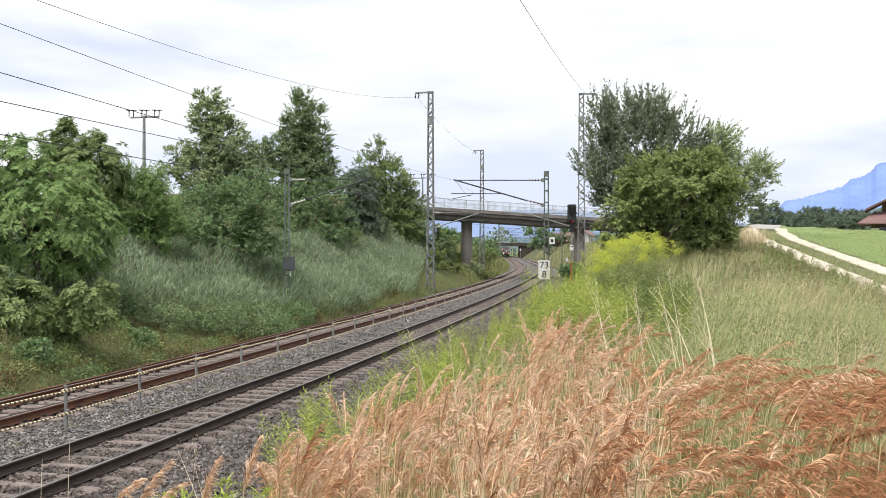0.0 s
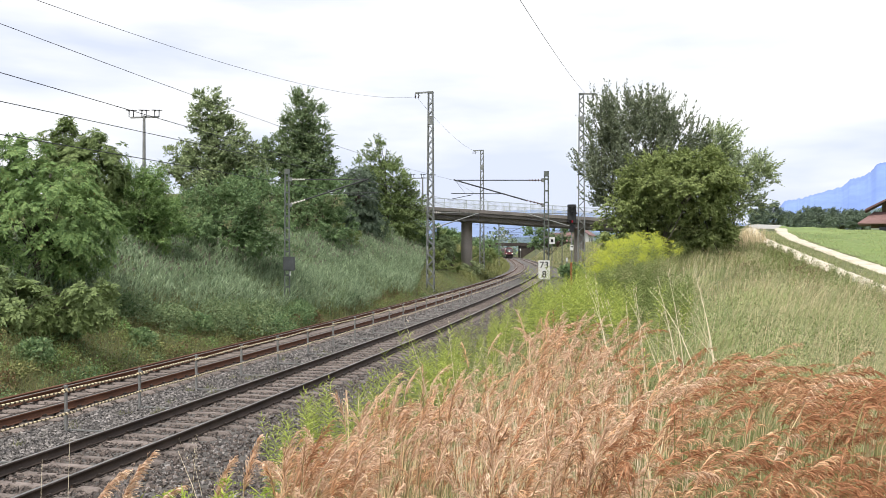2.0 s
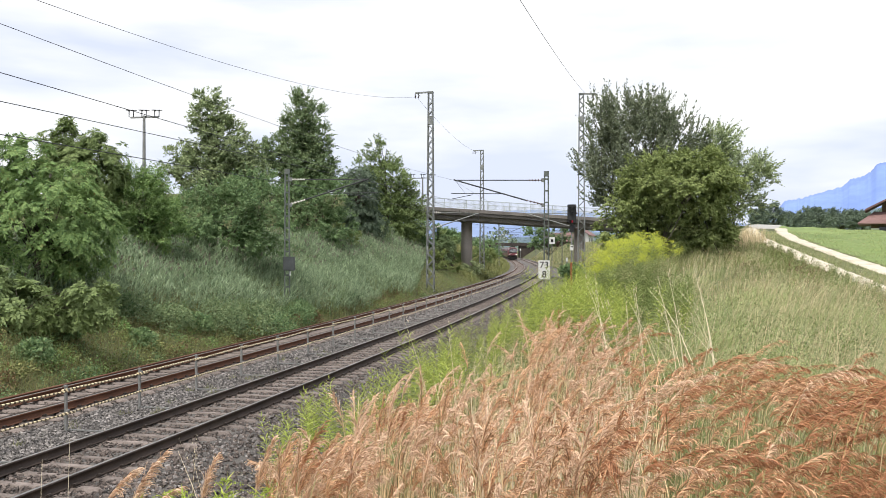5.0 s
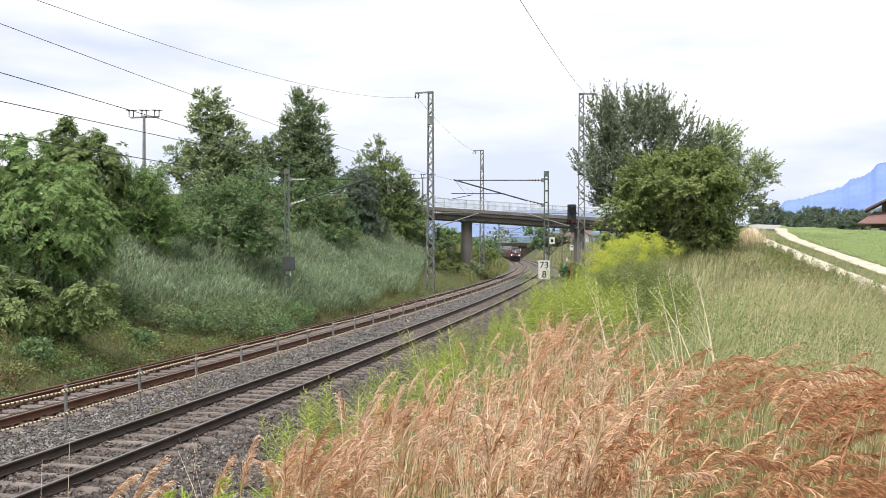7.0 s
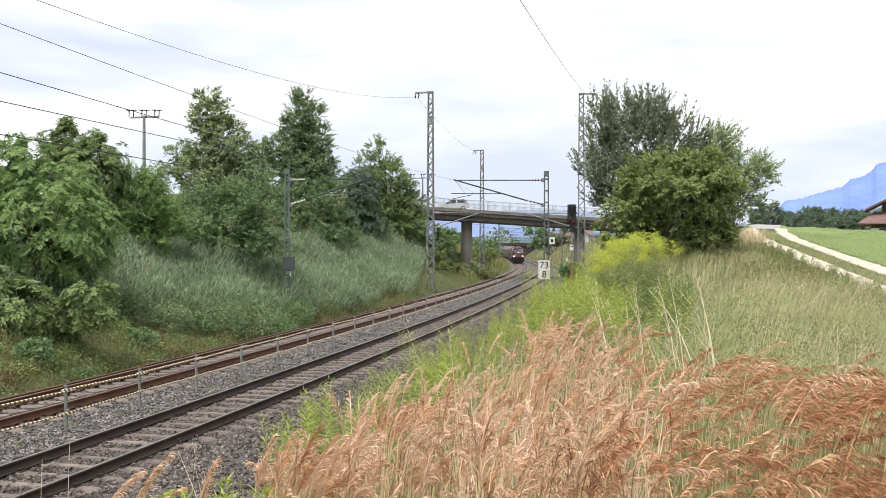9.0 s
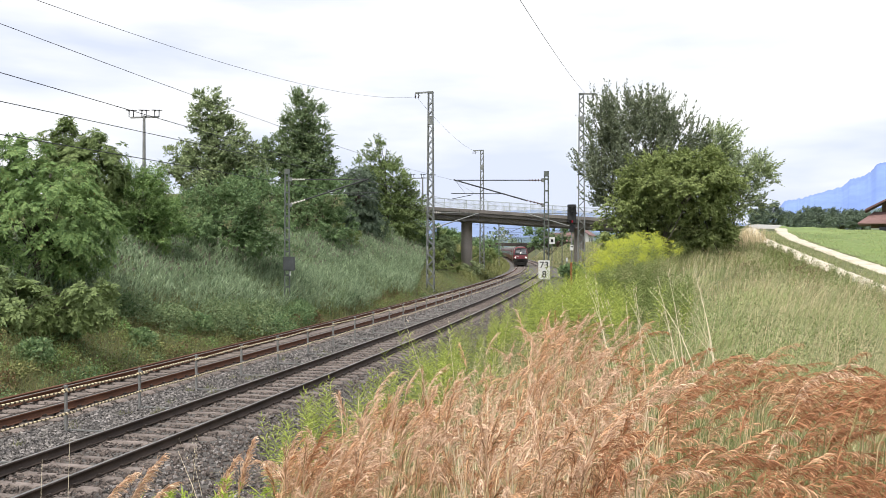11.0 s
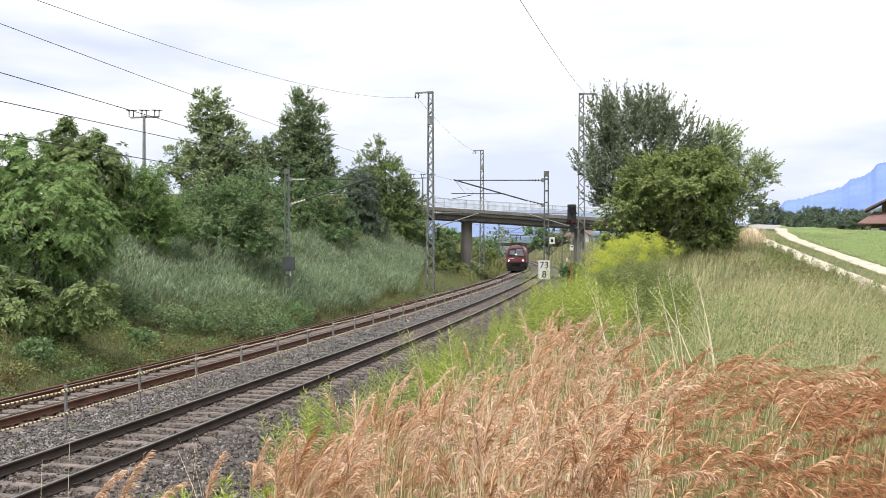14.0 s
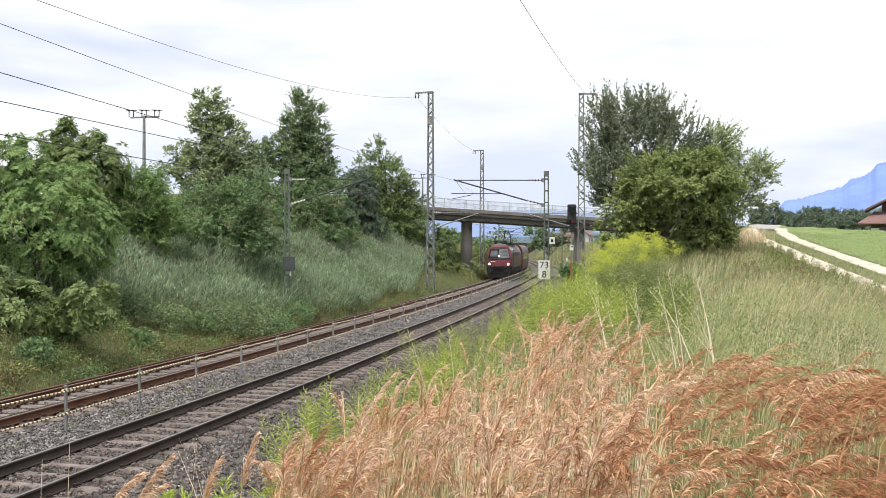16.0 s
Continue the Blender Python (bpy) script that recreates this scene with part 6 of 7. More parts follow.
# ---------- dry plume grass in the foreground ----------
def plume_grass(P, hgt, ang, rng, nod, spikes=62, fine=1.0, head=0.22):
    """Stems whose heads bend over in an arc, with combed feathery plumes; returns the stems and the plumes as arrays."""
    n = len(P)
    lean = np.stack([np.cos(ang), np.sin(ang), np.zeros(n)], 1)
    low = rng.uniform(0.01, 0.08, n) + 0.12 * np.clip(nod, 0, 1.2) * rng.random(n)
    arc = 0.12 + 1.9 * nod
    tb = 1 - head * np.ones(n)
    fine = fine * np.ones(n)

    def curve(t, i):
        w = np.clip((t - tb[i]) / (1 - tb[i]), 0, 1.4)
        ell = hgt[i] * (1 - tb[i])
        out = low[i] * hgt[i] * t ** 2 + ell * (1 - np.cos(arc[i] * w)) / arc[i]
        up = hgt[i] * np.minimum(t, tb[i]) + ell * np.sin(arc[i] * w) / arc[i]
        p = P[i] + lean[i] * out[:, None]
        p[:, 2] += up
        return p

    idx = np.arange(n)
    rows = []
    fa = rng.uniform(-0.6, 0.6, n)
    side = np.stack([np.cos(fa), np.sin(fa), np.zeros(n)], 1)
    ts = [0, 0.4, 0.7, 0.8, 0.88, 0.95, 1.0]
    for t in ts:
        p = curve(np.full(n, t), idx)
        w = 0.0026 * (1.1 - 0.65 * t)
        rows += [p - side * w, p + side * w]
    v = np.stack(rows, 1).reshape(-1, 3)
    m = 2 * len(ts)
    q = np.array([[2 * k, 2 * k + 1, 2 * k + 3, 2 * k + 2] for k in range(len(ts) - 1)])
    stems = (v, (q[None] + (idx * m)[:, None, None]).reshape(-1, 4))
    # branches of the plume, hanging to the side to which the head bends
    i = np.repeat(idx, spikes)
    q = rng.random(n * spikes)
    t = tb[i] + (1 - tb[i]) * (0.18 + 0.82 * q)
    fine = fine[i]
    base = curve(t, i)
    tan = unit(curve(t + 0.02, i) - base)
    a = rng.normal(size=(n * spikes, 3))
    hang = np.clip(nod[i], 0.15, 1.2)[:, None]
    down = np.array([0, 0, -1.0])
    d0 = unit(tan + a * 0.17 + lean[i] * 0.12 * hang)
    d1 = unit(d0 + down * (0.25 + 0.4 * hang) + lean[i] * 0.22 * hang + a * 0.06)
    d2 = unit(d1 + down * (0.5 + 0.5 * hang) + lean[i] * 0.12 * hang)
    L = fine * rng.uniform(0.04, 0.08, n * spikes) * (1.15 - 0.6 * q)
    side = unit(np.cross(d1, a))
    p1 = base + d0 * (L * 0.38)[:, None]
    p2 = p1 + d1 * (L * 0.34)[:, None]
    p3 = p2 + d2 * (L * 0.3)[:, None]
    wd = (fine * rng.uniform(0.0010, 0.0019, n * spikes))[:, None] * side
    v = np.stack([base - wd * 0.3, base + wd * 0.3, p1 - wd * 0.9, p1 + wd * 0.9, p2 - wd, p2 + wd, p3 - wd * 0.2, p3 + wd * 0.2], 1)
    qd = np.array([[0, 1, 3, 2], [2, 3, 5, 4], [4, 5, 7, 6]])
    f = (qd[None] + (np.arange(n * spikes) * 8)[:, None, None]).reshape(-1, 4)
    # spikelets that fray the branch
    at = np.stack([p2, p3], 1).reshape(-1, 3)
    dd = np.stack([d1, d2], 1).reshape(-1, 3)
    b = rng.normal(size=at.shape)
    sl = rng.uniform(0.009, 0.017, len(at)) * np.repeat(fine, 2)
    plumes = joined([(v.reshape(-1, 3), f), leaf_quads(at - dd * sl[:, None] * 0.6, unit(dd + b * 0.22), b, sl, sl * 0.22)])
    return stems, plumes


def grass_places(rng, n):
    """Where the dry grass grows: a wedge in front of the lens along the bank's edge."""
    y = 2.3 + 5.6 * rng.random(n) ** 0.85
    b = rng.uniform(-0.24, 0.58, n)
    x = y * b
    left = np.interp(y, [2.3, 3.2, 4.5, 6.0, 7.9], [-0.26, -0.20, -0.12, 0.0, 0.10])
    right = np.interp(y, [2.3, 4.6, 5.6, 7.0, 7.9], [0.6, 0.58, 0.42, 0.24, 0.18])
    near = np.interp(b, [-0.24, -0.1, 0.0, 0.14, 0.28, 0.58], [2.3, 2.7, 3.1, 3.2, 3.0, 2.7]) + rng.normal(0, 0.2, n)
    thin = np.interp(b, [-0.24, 0.0, 0.15, 0.3, 0.58], [0.4, 0.7, 0.7, 0.34, 0.27])
    thin = thin * np.clip(0.75 + 0.7 * np.sin(x * 3.1 + 1.5 * np.sin(y * 1.7)) * np.sin(y * 2.3 + x), 0.25, 1.3)
    keep = (y > near) & (b > left + rng.normal(0, 0.02, n)) & (b < right) & (rng.random(n) < thin)
    x, y = x[keep], y[keep]
    return np.stack([x, y, ground_z(x, y)], 1)


CLUMPS = []


def plant_plume_grass():
    rng = np.random.default_rng(21)
    P = grass_places(rng, 2500)
    hgt = rng.uniform(0.70, 1.12, len(P)) * np.interp(P[:, 1], [2.3, 4, 6, 8], [1.1, 1.04, 0.98, 0.92])
    hgt = hgt * np.interp(P[:, 0] / P[:, 1], [-0.2, -0.1, -0.03], [0.7, 0.8, 1.0])
    hgt = hgt * (1 + 0.14 * np.sin(P[:, 0] * 2.4 + 1.1 * np.sin(P[:, 1] * 1.3)) * np.sin(P[:, 1] * 1.9 + 0.6))
    # taller groups at the back of the stand
    for cnt, b0, b1, y0, y1, v0, v1 in ((120, 930, 1120, 5.8, 8.6, 560, 650), (70, 1330, 1590, 3.0, 4.6, 590, 700), (40, 1130, 1330, 5.0, 6.5, 608, 670), (90, 800, 1100, 2.5, 3.4, 730, 890), (95, 1100, 1600, 2.6, 3.5, 735, 890), (110, 610, 820, 3.6, 5.4, 700, 860), (85, 480, 640, 2.9, 3.9, 780, 880)):
        bb, yy = rng.uniform(b0, b1, cnt), rng.uniform(y0, y1, cnt)
        xx = yy * (bb - 784) / F
        gg = ground_z(xx, yy)
        P = np.concatenate([P, np.stack([xx, yy, gg], 1)])
        hgt = np.concatenate([hgt, np.clip(EYE + yy * (441 - rng.uniform(v0, v1, cnt)) / F - gg, 0.4, 1.5) * 1.06])
    n = len(P)
    right = np.clip((P[:, 0] / P[:, 1] - 0.13) / 0.24, 0, 1)
    ang = np.where(rng.random(n) < 0.3 * (1 - right), rng.uniform(-3.1, 3.1, n), rng.normal(-0.1, 0.75, n) * (1 - 0.35 * right))
    nod = (0.08 + 0.75 * rng.random(n) ** 1.6) * (1 - 0.5 * right) + right * rng.uniform(0.6, 1.1, n)
    tone = np.where(rng.random(n) < np.where(right > 0.3, 0.04, 0.6), 1, np.where(rng.random(n) < 0.12 + 0.8 * right, 2, 0))
    green = rng.random(n) < 0.1 + 0.6 * right
    # clumps by bearing and depth, each of which stirs in the wind by itself
    row = np.digitize(P[:, 1] + rng.normal(0, 0.15, n), [3.4, 4.6, 6.0])
    col = np.floor((P[:, 0] / P[:, 1] + 0.4) / 0.16 + rng.normal(0, 0.12, n)).astype(int)
    for q, key in enumerate(sorted(set(zip(row.tolist(), col.tolist())))):
        own = np.flatnonzero((row == key[0]) & (col == key[1]))
        x0, y0 = float(P[own, 0].mean()), float(P[own, 1].mean())
        foot = np.array([x0, y0, height(x0, y0)])
        st, pl = plume_grass(P[own] - foot, hgt[own], ang[own], rng, nod[own], fine=1 + 0.08 * right[own], head=0.22 + 0.07 * right[own])
        t = empty("grass_clump", *foot)
        bent = right[own].mean() > 0.3
        tagged(t, "clump of tall dry grass with nodding rusty plumes in wind" if bent else "clump of upright golden dry grass with rusty feathery plumes", "dry grass", "clumps of dry plume grass")
        me = array_mesh("straw", *st)
        tagged(link("straw", me, [M_gold_straw, M_green_stem], t), kind="stuff")
        me.polygons.foreach_set("material_index", np.repeat(green[own].astype(np.int32), 6))
        me = array_mesh("feathery_plume", *pl)
        tagged(link("feathery_plume", me, [M_plume, M_plume_pale, M_plume_dark], t), kind="stuff")
        me.polygons.foreach_set("material_index", np.concatenate([np.repeat(tone[own], 62 * 3), np.repeat(tone[own], 62 * 2)]).astype(np.int32))
        CLUMPS.append((t, *foot.tolist(), q))
    # bare pale stems
    Q = grass_places(rng, 3400)
    Q = Q[Q[:, 0] / Q[:, 1] < rng.uniform(0.05, 0.3, len(Q))]
    m = len(Q)
    v, f = blade_strips(Q, rng.uniform(0.6, 1.05, m), rng.uniform(0.004, 0.008, m), rng.normal(0, 0.8, m), rng.uniform(0.03, 0.3, m), rng, tip=0.3)
    tagged(link("bare_straw", array_mesh("bare_straw", v, f), M_gold_straw), "bare pale straw among the dry grass", "dry grass", kind="stuff")
    bb, yy = rng.uniform(790, 1160, 260), rng.uniform(2.7, 5.5, 260)
    xx = yy * (bb - 784) / F
    v, f = blade_strips(np.stack([xx, yy, ground_z(xx, yy)], 1), rng.uniform(0.75, 1.12, 260), rng.uniform(0.005, 0.009, 260), rng.normal(1.5, 1.6, 260), rng.uniform(0.02, 0.2, 260), rng, tip=0.3)
    tagged(link("bleached_straw", array_mesh("bleached_straw", v, f), M_bleached), "bleached upright straw standing among the plumes", "dry grass", kind="stuff")
    # leaves and litter between the stems
    Q = grass_places(rng, 5200)
    m = len(Q)
    v, f = joined([blade_strips(Q, rng.uniform(0.35, 0.9, m), rng.uniform(0.004, 0.01, m), rng.normal(0, 1.0, m), rng.uniform(0.1, 0.9, m), rng)])
    me = array_mesh("dry_grass_leaves", v, f)
    g = link("dry_grass_leaves", me, [M_gold_straw, M_grass_low])
    me.polygons.foreach_set("material_index", np.repeat((rng.random(m) < np.clip(0.3 + 2.2 * Q[:, 0] / Q[:, 1], 0.15, 0.97)).astype(np.int32), 3))
    tagged(g, "dry and green grass blades among the stems", "dry grass", kind="stuff")


plant_plume_grass()


def sway_tufts():
    """Single tufts at the edge of the grass that stir in the wind."""
    out = []
    for k, (d, bx, by, cnt, nod) in enumerate(((3.0, 460, 742, 1, 0.1), (2.7, 282, 832, 2, 0.7), (3.1, 404, 838, 1, 0.35), (2.9, 335, 862, 1, 0.8), (2.8, 440, 874, 1, 0.6), (3.3, 505, 810, 3, 0.7), (4.2, 690, 690, 4, 0.9), (4.4, 610, 775, 3, 0.6), (3.9, 785, 690, 4, 0.6), (4.6, 850, 660, 5, 0.8), (4.8, 960, 640, 5, 0.8), (4.5, 1390, 640, 5, 1.6), (4.2, 1230, 660, 5, 1.4), (4.0, 1480, 680, 5, 1.7), (5.6, 1000, 590, 5, 1.0))):
        rng = np.random.default_rng(300 + k)
        top = spot(d, bx, by)
        g = height(top.x, top.y)
        arc = 0.12 + 1.14 * nod
        h = max(0.5, (top.z - g) / (0.78 + 0.22 * math.sin(min(arc, 1.57)) / arc))
        top.x -= h * (0.05 + 0.22 * (1 - math.cos(arc)) / arc)
        P = np.concatenate([rng.normal(0, 0.05, (cnt, 2)), np.zeros((cnt, 1))], 1)
        st, pl = plume_grass(P, h * rng.uniform(0.86, 1.06, cnt), rng.normal(0.0, 0.3 if d < 3.2 else 0.7, cnt), rng, nod * 0.6 * rng.uniform(0.7, 1.2, cnt), 190 if d < 3.2 else 60, 0.85 if d < 3.2 else 0.95)
        t = empty("grass_tuft", top.x, top.y, g)
        tagged(t, "tuft of dry grass with rusty feathery plumes in wind", "dry grass", "swaying grass tufts")
        tagged(link("straw", array_mesh("straw", *st), M_gold_straw, t), kind="stuff")
        tagged(link("feathery_plume", array_mesh("feathery_plume", *pl), M_plume_pale if k % 3 == 0 or k < 5 else M_plume, t), kind="stuff")
        out.append((t, top.x, top.y, g, k))
    return out


def tall_stalks():
    """Single long pale stalks that stand out of the grass."""
    rng = np.random.default_rng(77)
    for d, bx, by, ang, bend in ((4.6, 735, 532, 2.9, 0.16), (2.6, 66, 800, 1.4, 0.03), (2.5, 118, 762, 1.0, 0.02), (3.2, 305, 742, 2.6, 0.25), (3.3, 325, 765, 2.4, 0.2), (3.4, 345, 775, 0.6, 0.05), (5.2, 640, 655, 2.6, 0.3), (4.4, 800, 560, 2.2, 0.1), (6.0, 1090, 500, 2.5, 0.15), (5.5, 1150, 470, 2.6, 0.25), (5.0, 1215, 500, 2.7, 0.3), (4.8, 1255, 520, 0.4, 0.15), (6.5, 1000, 520, 1.8, 0.08)) + tuple((rng.uniform(5.5, 8.0), rng.uniform(1050, 1290), rng.uniform(452, 560), rng.uniform(1.9, 2.9), rng.uniform(0.05, 0.4)) for _ in range(26)):
        top = spot(d, bx, by)
        x = top.x - 0.9 * bend * math.cos(ang) * 1.2
        y = top.y - 0.2 * bend
        g = height(x, y)
        h = (top.z - g) * 1.03
        st = blade_strips(np.array([[0, 0, -0.05]]), np.array([h]), np.array([0.0019 * d]), np.array([ang]) - math.pi * (ang < 0), np.array([bend]), rng, seg=6)
        n = 14 if d > 3 else 5
        t = rng.uniform(0.86, 1.0, n)
        base = np.stack([math.cos(ang) * h * bend * t ** 2, math.sin(ang) * h * bend * t ** 2, h * t * (1 - 0.45 * bend * t ** 2)], 1)
        ears = leaf_quads(base, rng.normal(size=(n, 3)) * 0.3 + np.array([0, 0, 1.0]), rng.normal(size=(n, 3)), np.full(n, 0.0028 * d), np.full(n, 0.0006 * d))
        v, f = joined([st, ears])
        ob = link("grass_stalk", array_mesh("grass_stalk", v, f), M_bleached)
        ob.matrix_basis = pose(x, y, g)
        tagged(ob, "single tall pale dry grass stalk", "dry grass", "tall grass stalks")


tall_stalks()


def verge_weeds():
    rng = np.random.default_rng(78)
    y = rng.uniform(14, 36, 190)
    x = np.interp(y, TRACK_Y, TRACK_X) - 1.6 - 1.8 * rng.random(190) ** 1.5
    P = np.stack([x, y, ground_z(x, y)], 1)
    goldenrod_stand("verge_weeds", "tall dull green weeds along the farm track", P, rng.uniform(0.2, 0.7, len(P)), rng, M_leaf_hazel, leafl=0.085)
    n = 900
    b, d = rng.normal(1325, 16, n), rng.uniform(36, 44, n)
    x, y = d * (b - 784) / F, d
    P = np.stack([x, y, ground_z(x, y)], 1)
    v, f = blade_strips(P, rng.uniform(0.4, 1.0, n), rng.uniform(0.012, 0.025, n), rng.uniform(-3, 3, n), rng.uniform(0.1, 0.6, n), rng)
    tagged(link("dry_verge_grass", array_mesh("dry_verge_grass", v, f), M_straw), "pale dry grass beside the shrubs", "dry grass", kind="stuff")


verge_weeds()

TUFTS = sway_tufts()


# ---------- distance: second bridge, houses, mountains ----------
M_dark_stone = surface("sooty_stone", (0.03, 0.024, 0.02), (0.075, 0.06, 0.052), 0.4, 4, 0.95)


def far_bridge():
    b = empty("far_overpass")
    tagged(b, "dark brownish overpass across the line far away", "bridge")
    c = line(385.0, -2.0)
    y = c[1]
    bm = bmesh.new()
    box(bm, c[0] - 40, c[0] + 22, y, y + 8, 4.9, 6.2, 0.05)
    part("deck", bm, M_dark_stone, b)
    for x in (c[0] - 10.5, c[0] + 8.5):
        bm = bmesh.new()
        box(bm, x - 3.5, x + 3.5, y + 0.5, y + 7.5, -2.0, 4.9, 0.05)
        part("abutment", bm, M_dark_stone, b)


far_bridge()


def house(name, label, x, y, w, l, eaves, ridge, rz, wall, sink=0.0):
    g = height(x, y) - sink
    h = empty(name, x, y, g - 0.3, rz)
    tagged(h, label, "house")
    bm = bmesh.new()
    a, e, r = w / 2, eaves + 0.3, ridge + 0.3
    vs = [[bm.verts.new((sx, yy, z)) for sx, z in ((-a, 0), (a, 0), (a, e), (0, r - 0.15), (-a, e))] for yy in (-l / 2, l / 2)]
    bm.faces.new(vs[0])
    bm.faces.new(vs[1][::-1])
    for k in range(5):
        bm.faces.new((vs[0][k], vs[1][k], vs[1][(k + 1) % 5], vs[0][(k + 1) % 5]))
    bmesh.ops.recalc_face_normals(bm, faces=bm.faces)
    part("wall", bm, wall, h)
    sl = (r - e) / a
    for sx in (-1, 1):
        bm = bmesh.new()
        o = a + 0.9
        p = [(0, -l / 2 - 0.9, r), (sx * o, -l / 2 - 0.9, r - sl * o), (sx * o, l / 2 + 0.9, r - sl * o), (0, l / 2 + 0.9, r)]
        lo = [bm.verts.new(v) for v in p]
        hi = [bm.verts.new((v[0], v[1], v[2] + 0.22)) for v in p]
        bm.faces.new(lo)
        bm.faces.new(hi)
        for k in range(4):
            bm.faces.new((lo[k], lo[(k + 1) % 4], hi[(k + 1) % 4], hi[k]))
        bmesh.ops.recalc_face_normals(bm, faces=bm.faces)
        part("roof", bm, M_roof_tile, h, "red tiled roof slope")
    for i in range(3):
        yy = -l / 2 + l * (i + 0.7) / 3.4
        for sx in (-1, 1):
            bm = bmesh.new()
            box(bm, sx * (a + 0.02) - 0.04, sx * (a + 0.02) + 0.04, yy - 0.5, yy + 0.5, 1.2, 2.4)
            part("window", bm, M_glass, h)
    for xx in (-a * 0.45, a * 0.45):
        bm = bmesh.new()
        box(bm, xx - 0.5, xx + 0.5, -l / 2 - 0.04, -l / 2 + 0.04, 1.2, 2.4)
        part("window", bm, M_glass, h)
    return h




def slab(bm, ring, t):
    """A flat roof piece of thickness t."""
    lo = [bm.verts.new(v) for v in ring]
    hi = [bm.verts.new((v[0], v[1], v[2] + t)) for v in ring]
    n = len(ring)
    bm.faces.new(lo[::-1])
    bm.faces.new(hi)
    for k in range(n):
        bm.faces.new((lo[k], lo[(k + 1) % n], hi[(k + 1) % n], hi[k]))


def tiered_farmhouse():
    """A house under a hipped lower roof, with a gabled upper roof above it."""
    h = empty("farmhouse", 49.9, 100, 0, -27)
    tagged(h, "white farmhouse with two tiers of red tiled roof", "house")
    bm = bmesh.new()
    box(bm, 0, 12, 0, 8.4, 4.3, 5.95)
    part("wall", bm, M_plaster, h, "white plastered lower wall")
    bm = bmesh.new()
    box(bm, 0.03, 11.97, 0.03, 8.37, 5.95, 6.75)
    part("wall", bm, M_timber, h, "dark timber cladding under the eaves")
    out = [(-1.36, -1.0), (13.4, -1.0), (13.4, 9.4), (-1.36, 9.4)]
    top = [(0.3, 2.2), (11.7, 2.2), (11.7, 6.2), (0.3, 6.2)]
    for k in range(4):
        a, b, c, d = out[k], out[(k + 1) % 4], top[(k + 1) % 4], top[k]
        bm = bmesh.new()
        slab(bm, [(*a, 6.40), (*b, 6.40), (*c, 7.75), (*d, 7.75)], 0.16)
        part("roof", bm, M_roof_tile, h, "lower hipped slope of red tiles")
    bm = bmesh.new()
    vs = [[bm.verts.new((x, y, z)) for x, z in ((1.2, 7.3), (11.6, 7.3), (11.6, 8.85), (6.4, 11.5), (1.2, 8.85))] for y in (2.5, 6.0)]
    bm.faces.new(vs[0])
    bm.faces.new(vs[1][::-1])
    for k in range(5):
        bm.faces.new((vs[0][k], vs[1][k], vs[1][(k + 1) % 5], vs[0][(k + 1) % 5]))
    bmesh.ops.recalc_face_normals(bm, faces=bm.faces)
    part("wall", bm, M_timber, h, "dark timber gable")
    for sx in (-1, 1):
        bm = bmesh.new()
        slab(bm, [(6.4, 0.8, 11.7), (6.4 + sx * 7.0, 0.8, 8.02), (6.4 + sx * 7.0, 7.4, 8.02), (6.4, 7.4, 11.7)], 0.22)
        bmesh.ops.recalc_face_normals(bm, faces=bm.faces)
        part("roof", bm, M_roof_tile, h, "upper gabled slope of red tiles")
    for x in (0.9, 4.5, 8.0):
        bm = bmesh.new()
        box(bm, x, x + 0.9, -0.04, 0.05, 5.2, 6.1)
        part("window", bm, M_glass, h)


tiered_farmhouse()
hp = spot(300, 1026, 430)
house("farmhouse", "white-gabled house with reddish roof beyond the bridge", hp.x, hp.y, 8.0, 10, 3.4, 6.0, -20, M_plaster)
hp = spot(285, 996, 431)
house("barn", "dark timber barn with brown roof beyond the bridge", hp.x, hp.y, 7, 9, 1.8, 4.2, 70, M_timber)


def ridge(name, label, x0, x1, d, prof, mat, rough=0.03):
    """A mountain: a ridge line on the bearing grid, falling to the plain in front and behind."""
    bx = np.linspace(x0, x1, 260)
    top = np.interp(bx, [p[0] for p in prof], [p[1] for p in prof])
    rng = np.random.default_rng(9)
    jag = np.convolve(rng.normal(0, 1, 300), np.hanning(9) / 4, "same")[:260] + 0.6 * rng.normal(0, 1, 260)
    H = (441 - top) * d / F + EYE + jag * rough * d / 100
    rows = []
    for k, (dd, fr) in enumerate(((-900, 0.0), (-650, 0.32), (-380, 0.62), (-150, 0.86), (0, 1.0), (300, 0.5), (600, 0.0))):
        wob = 1 + 0.04 * np.sin(bx * 0.05 + k * 1.7) * (0 < fr < 1)
        dep = d + dd
        rows.append(np.stack([dep * (bx - 784) / F, np.full(260, dep), -20 + (H + 20) * fr * wob], 1))
    P = np.stack(rows, 1)
    n, k = P.shape[:2]
    i, j = np.meshgrid(np.arange(n - 1), np.arange(k - 1), indexing="ij")
    f = np.stack([i * k + j, (i + 1) * k + j, (i + 1) * k + j + 1, i * k + j + 1], -1).reshape(-1, 4)
    ob = link(name, array_mesh(name, P.reshape(-1, 3), f), mat)
    tagged(ob, label, "mountain", kind="structure")


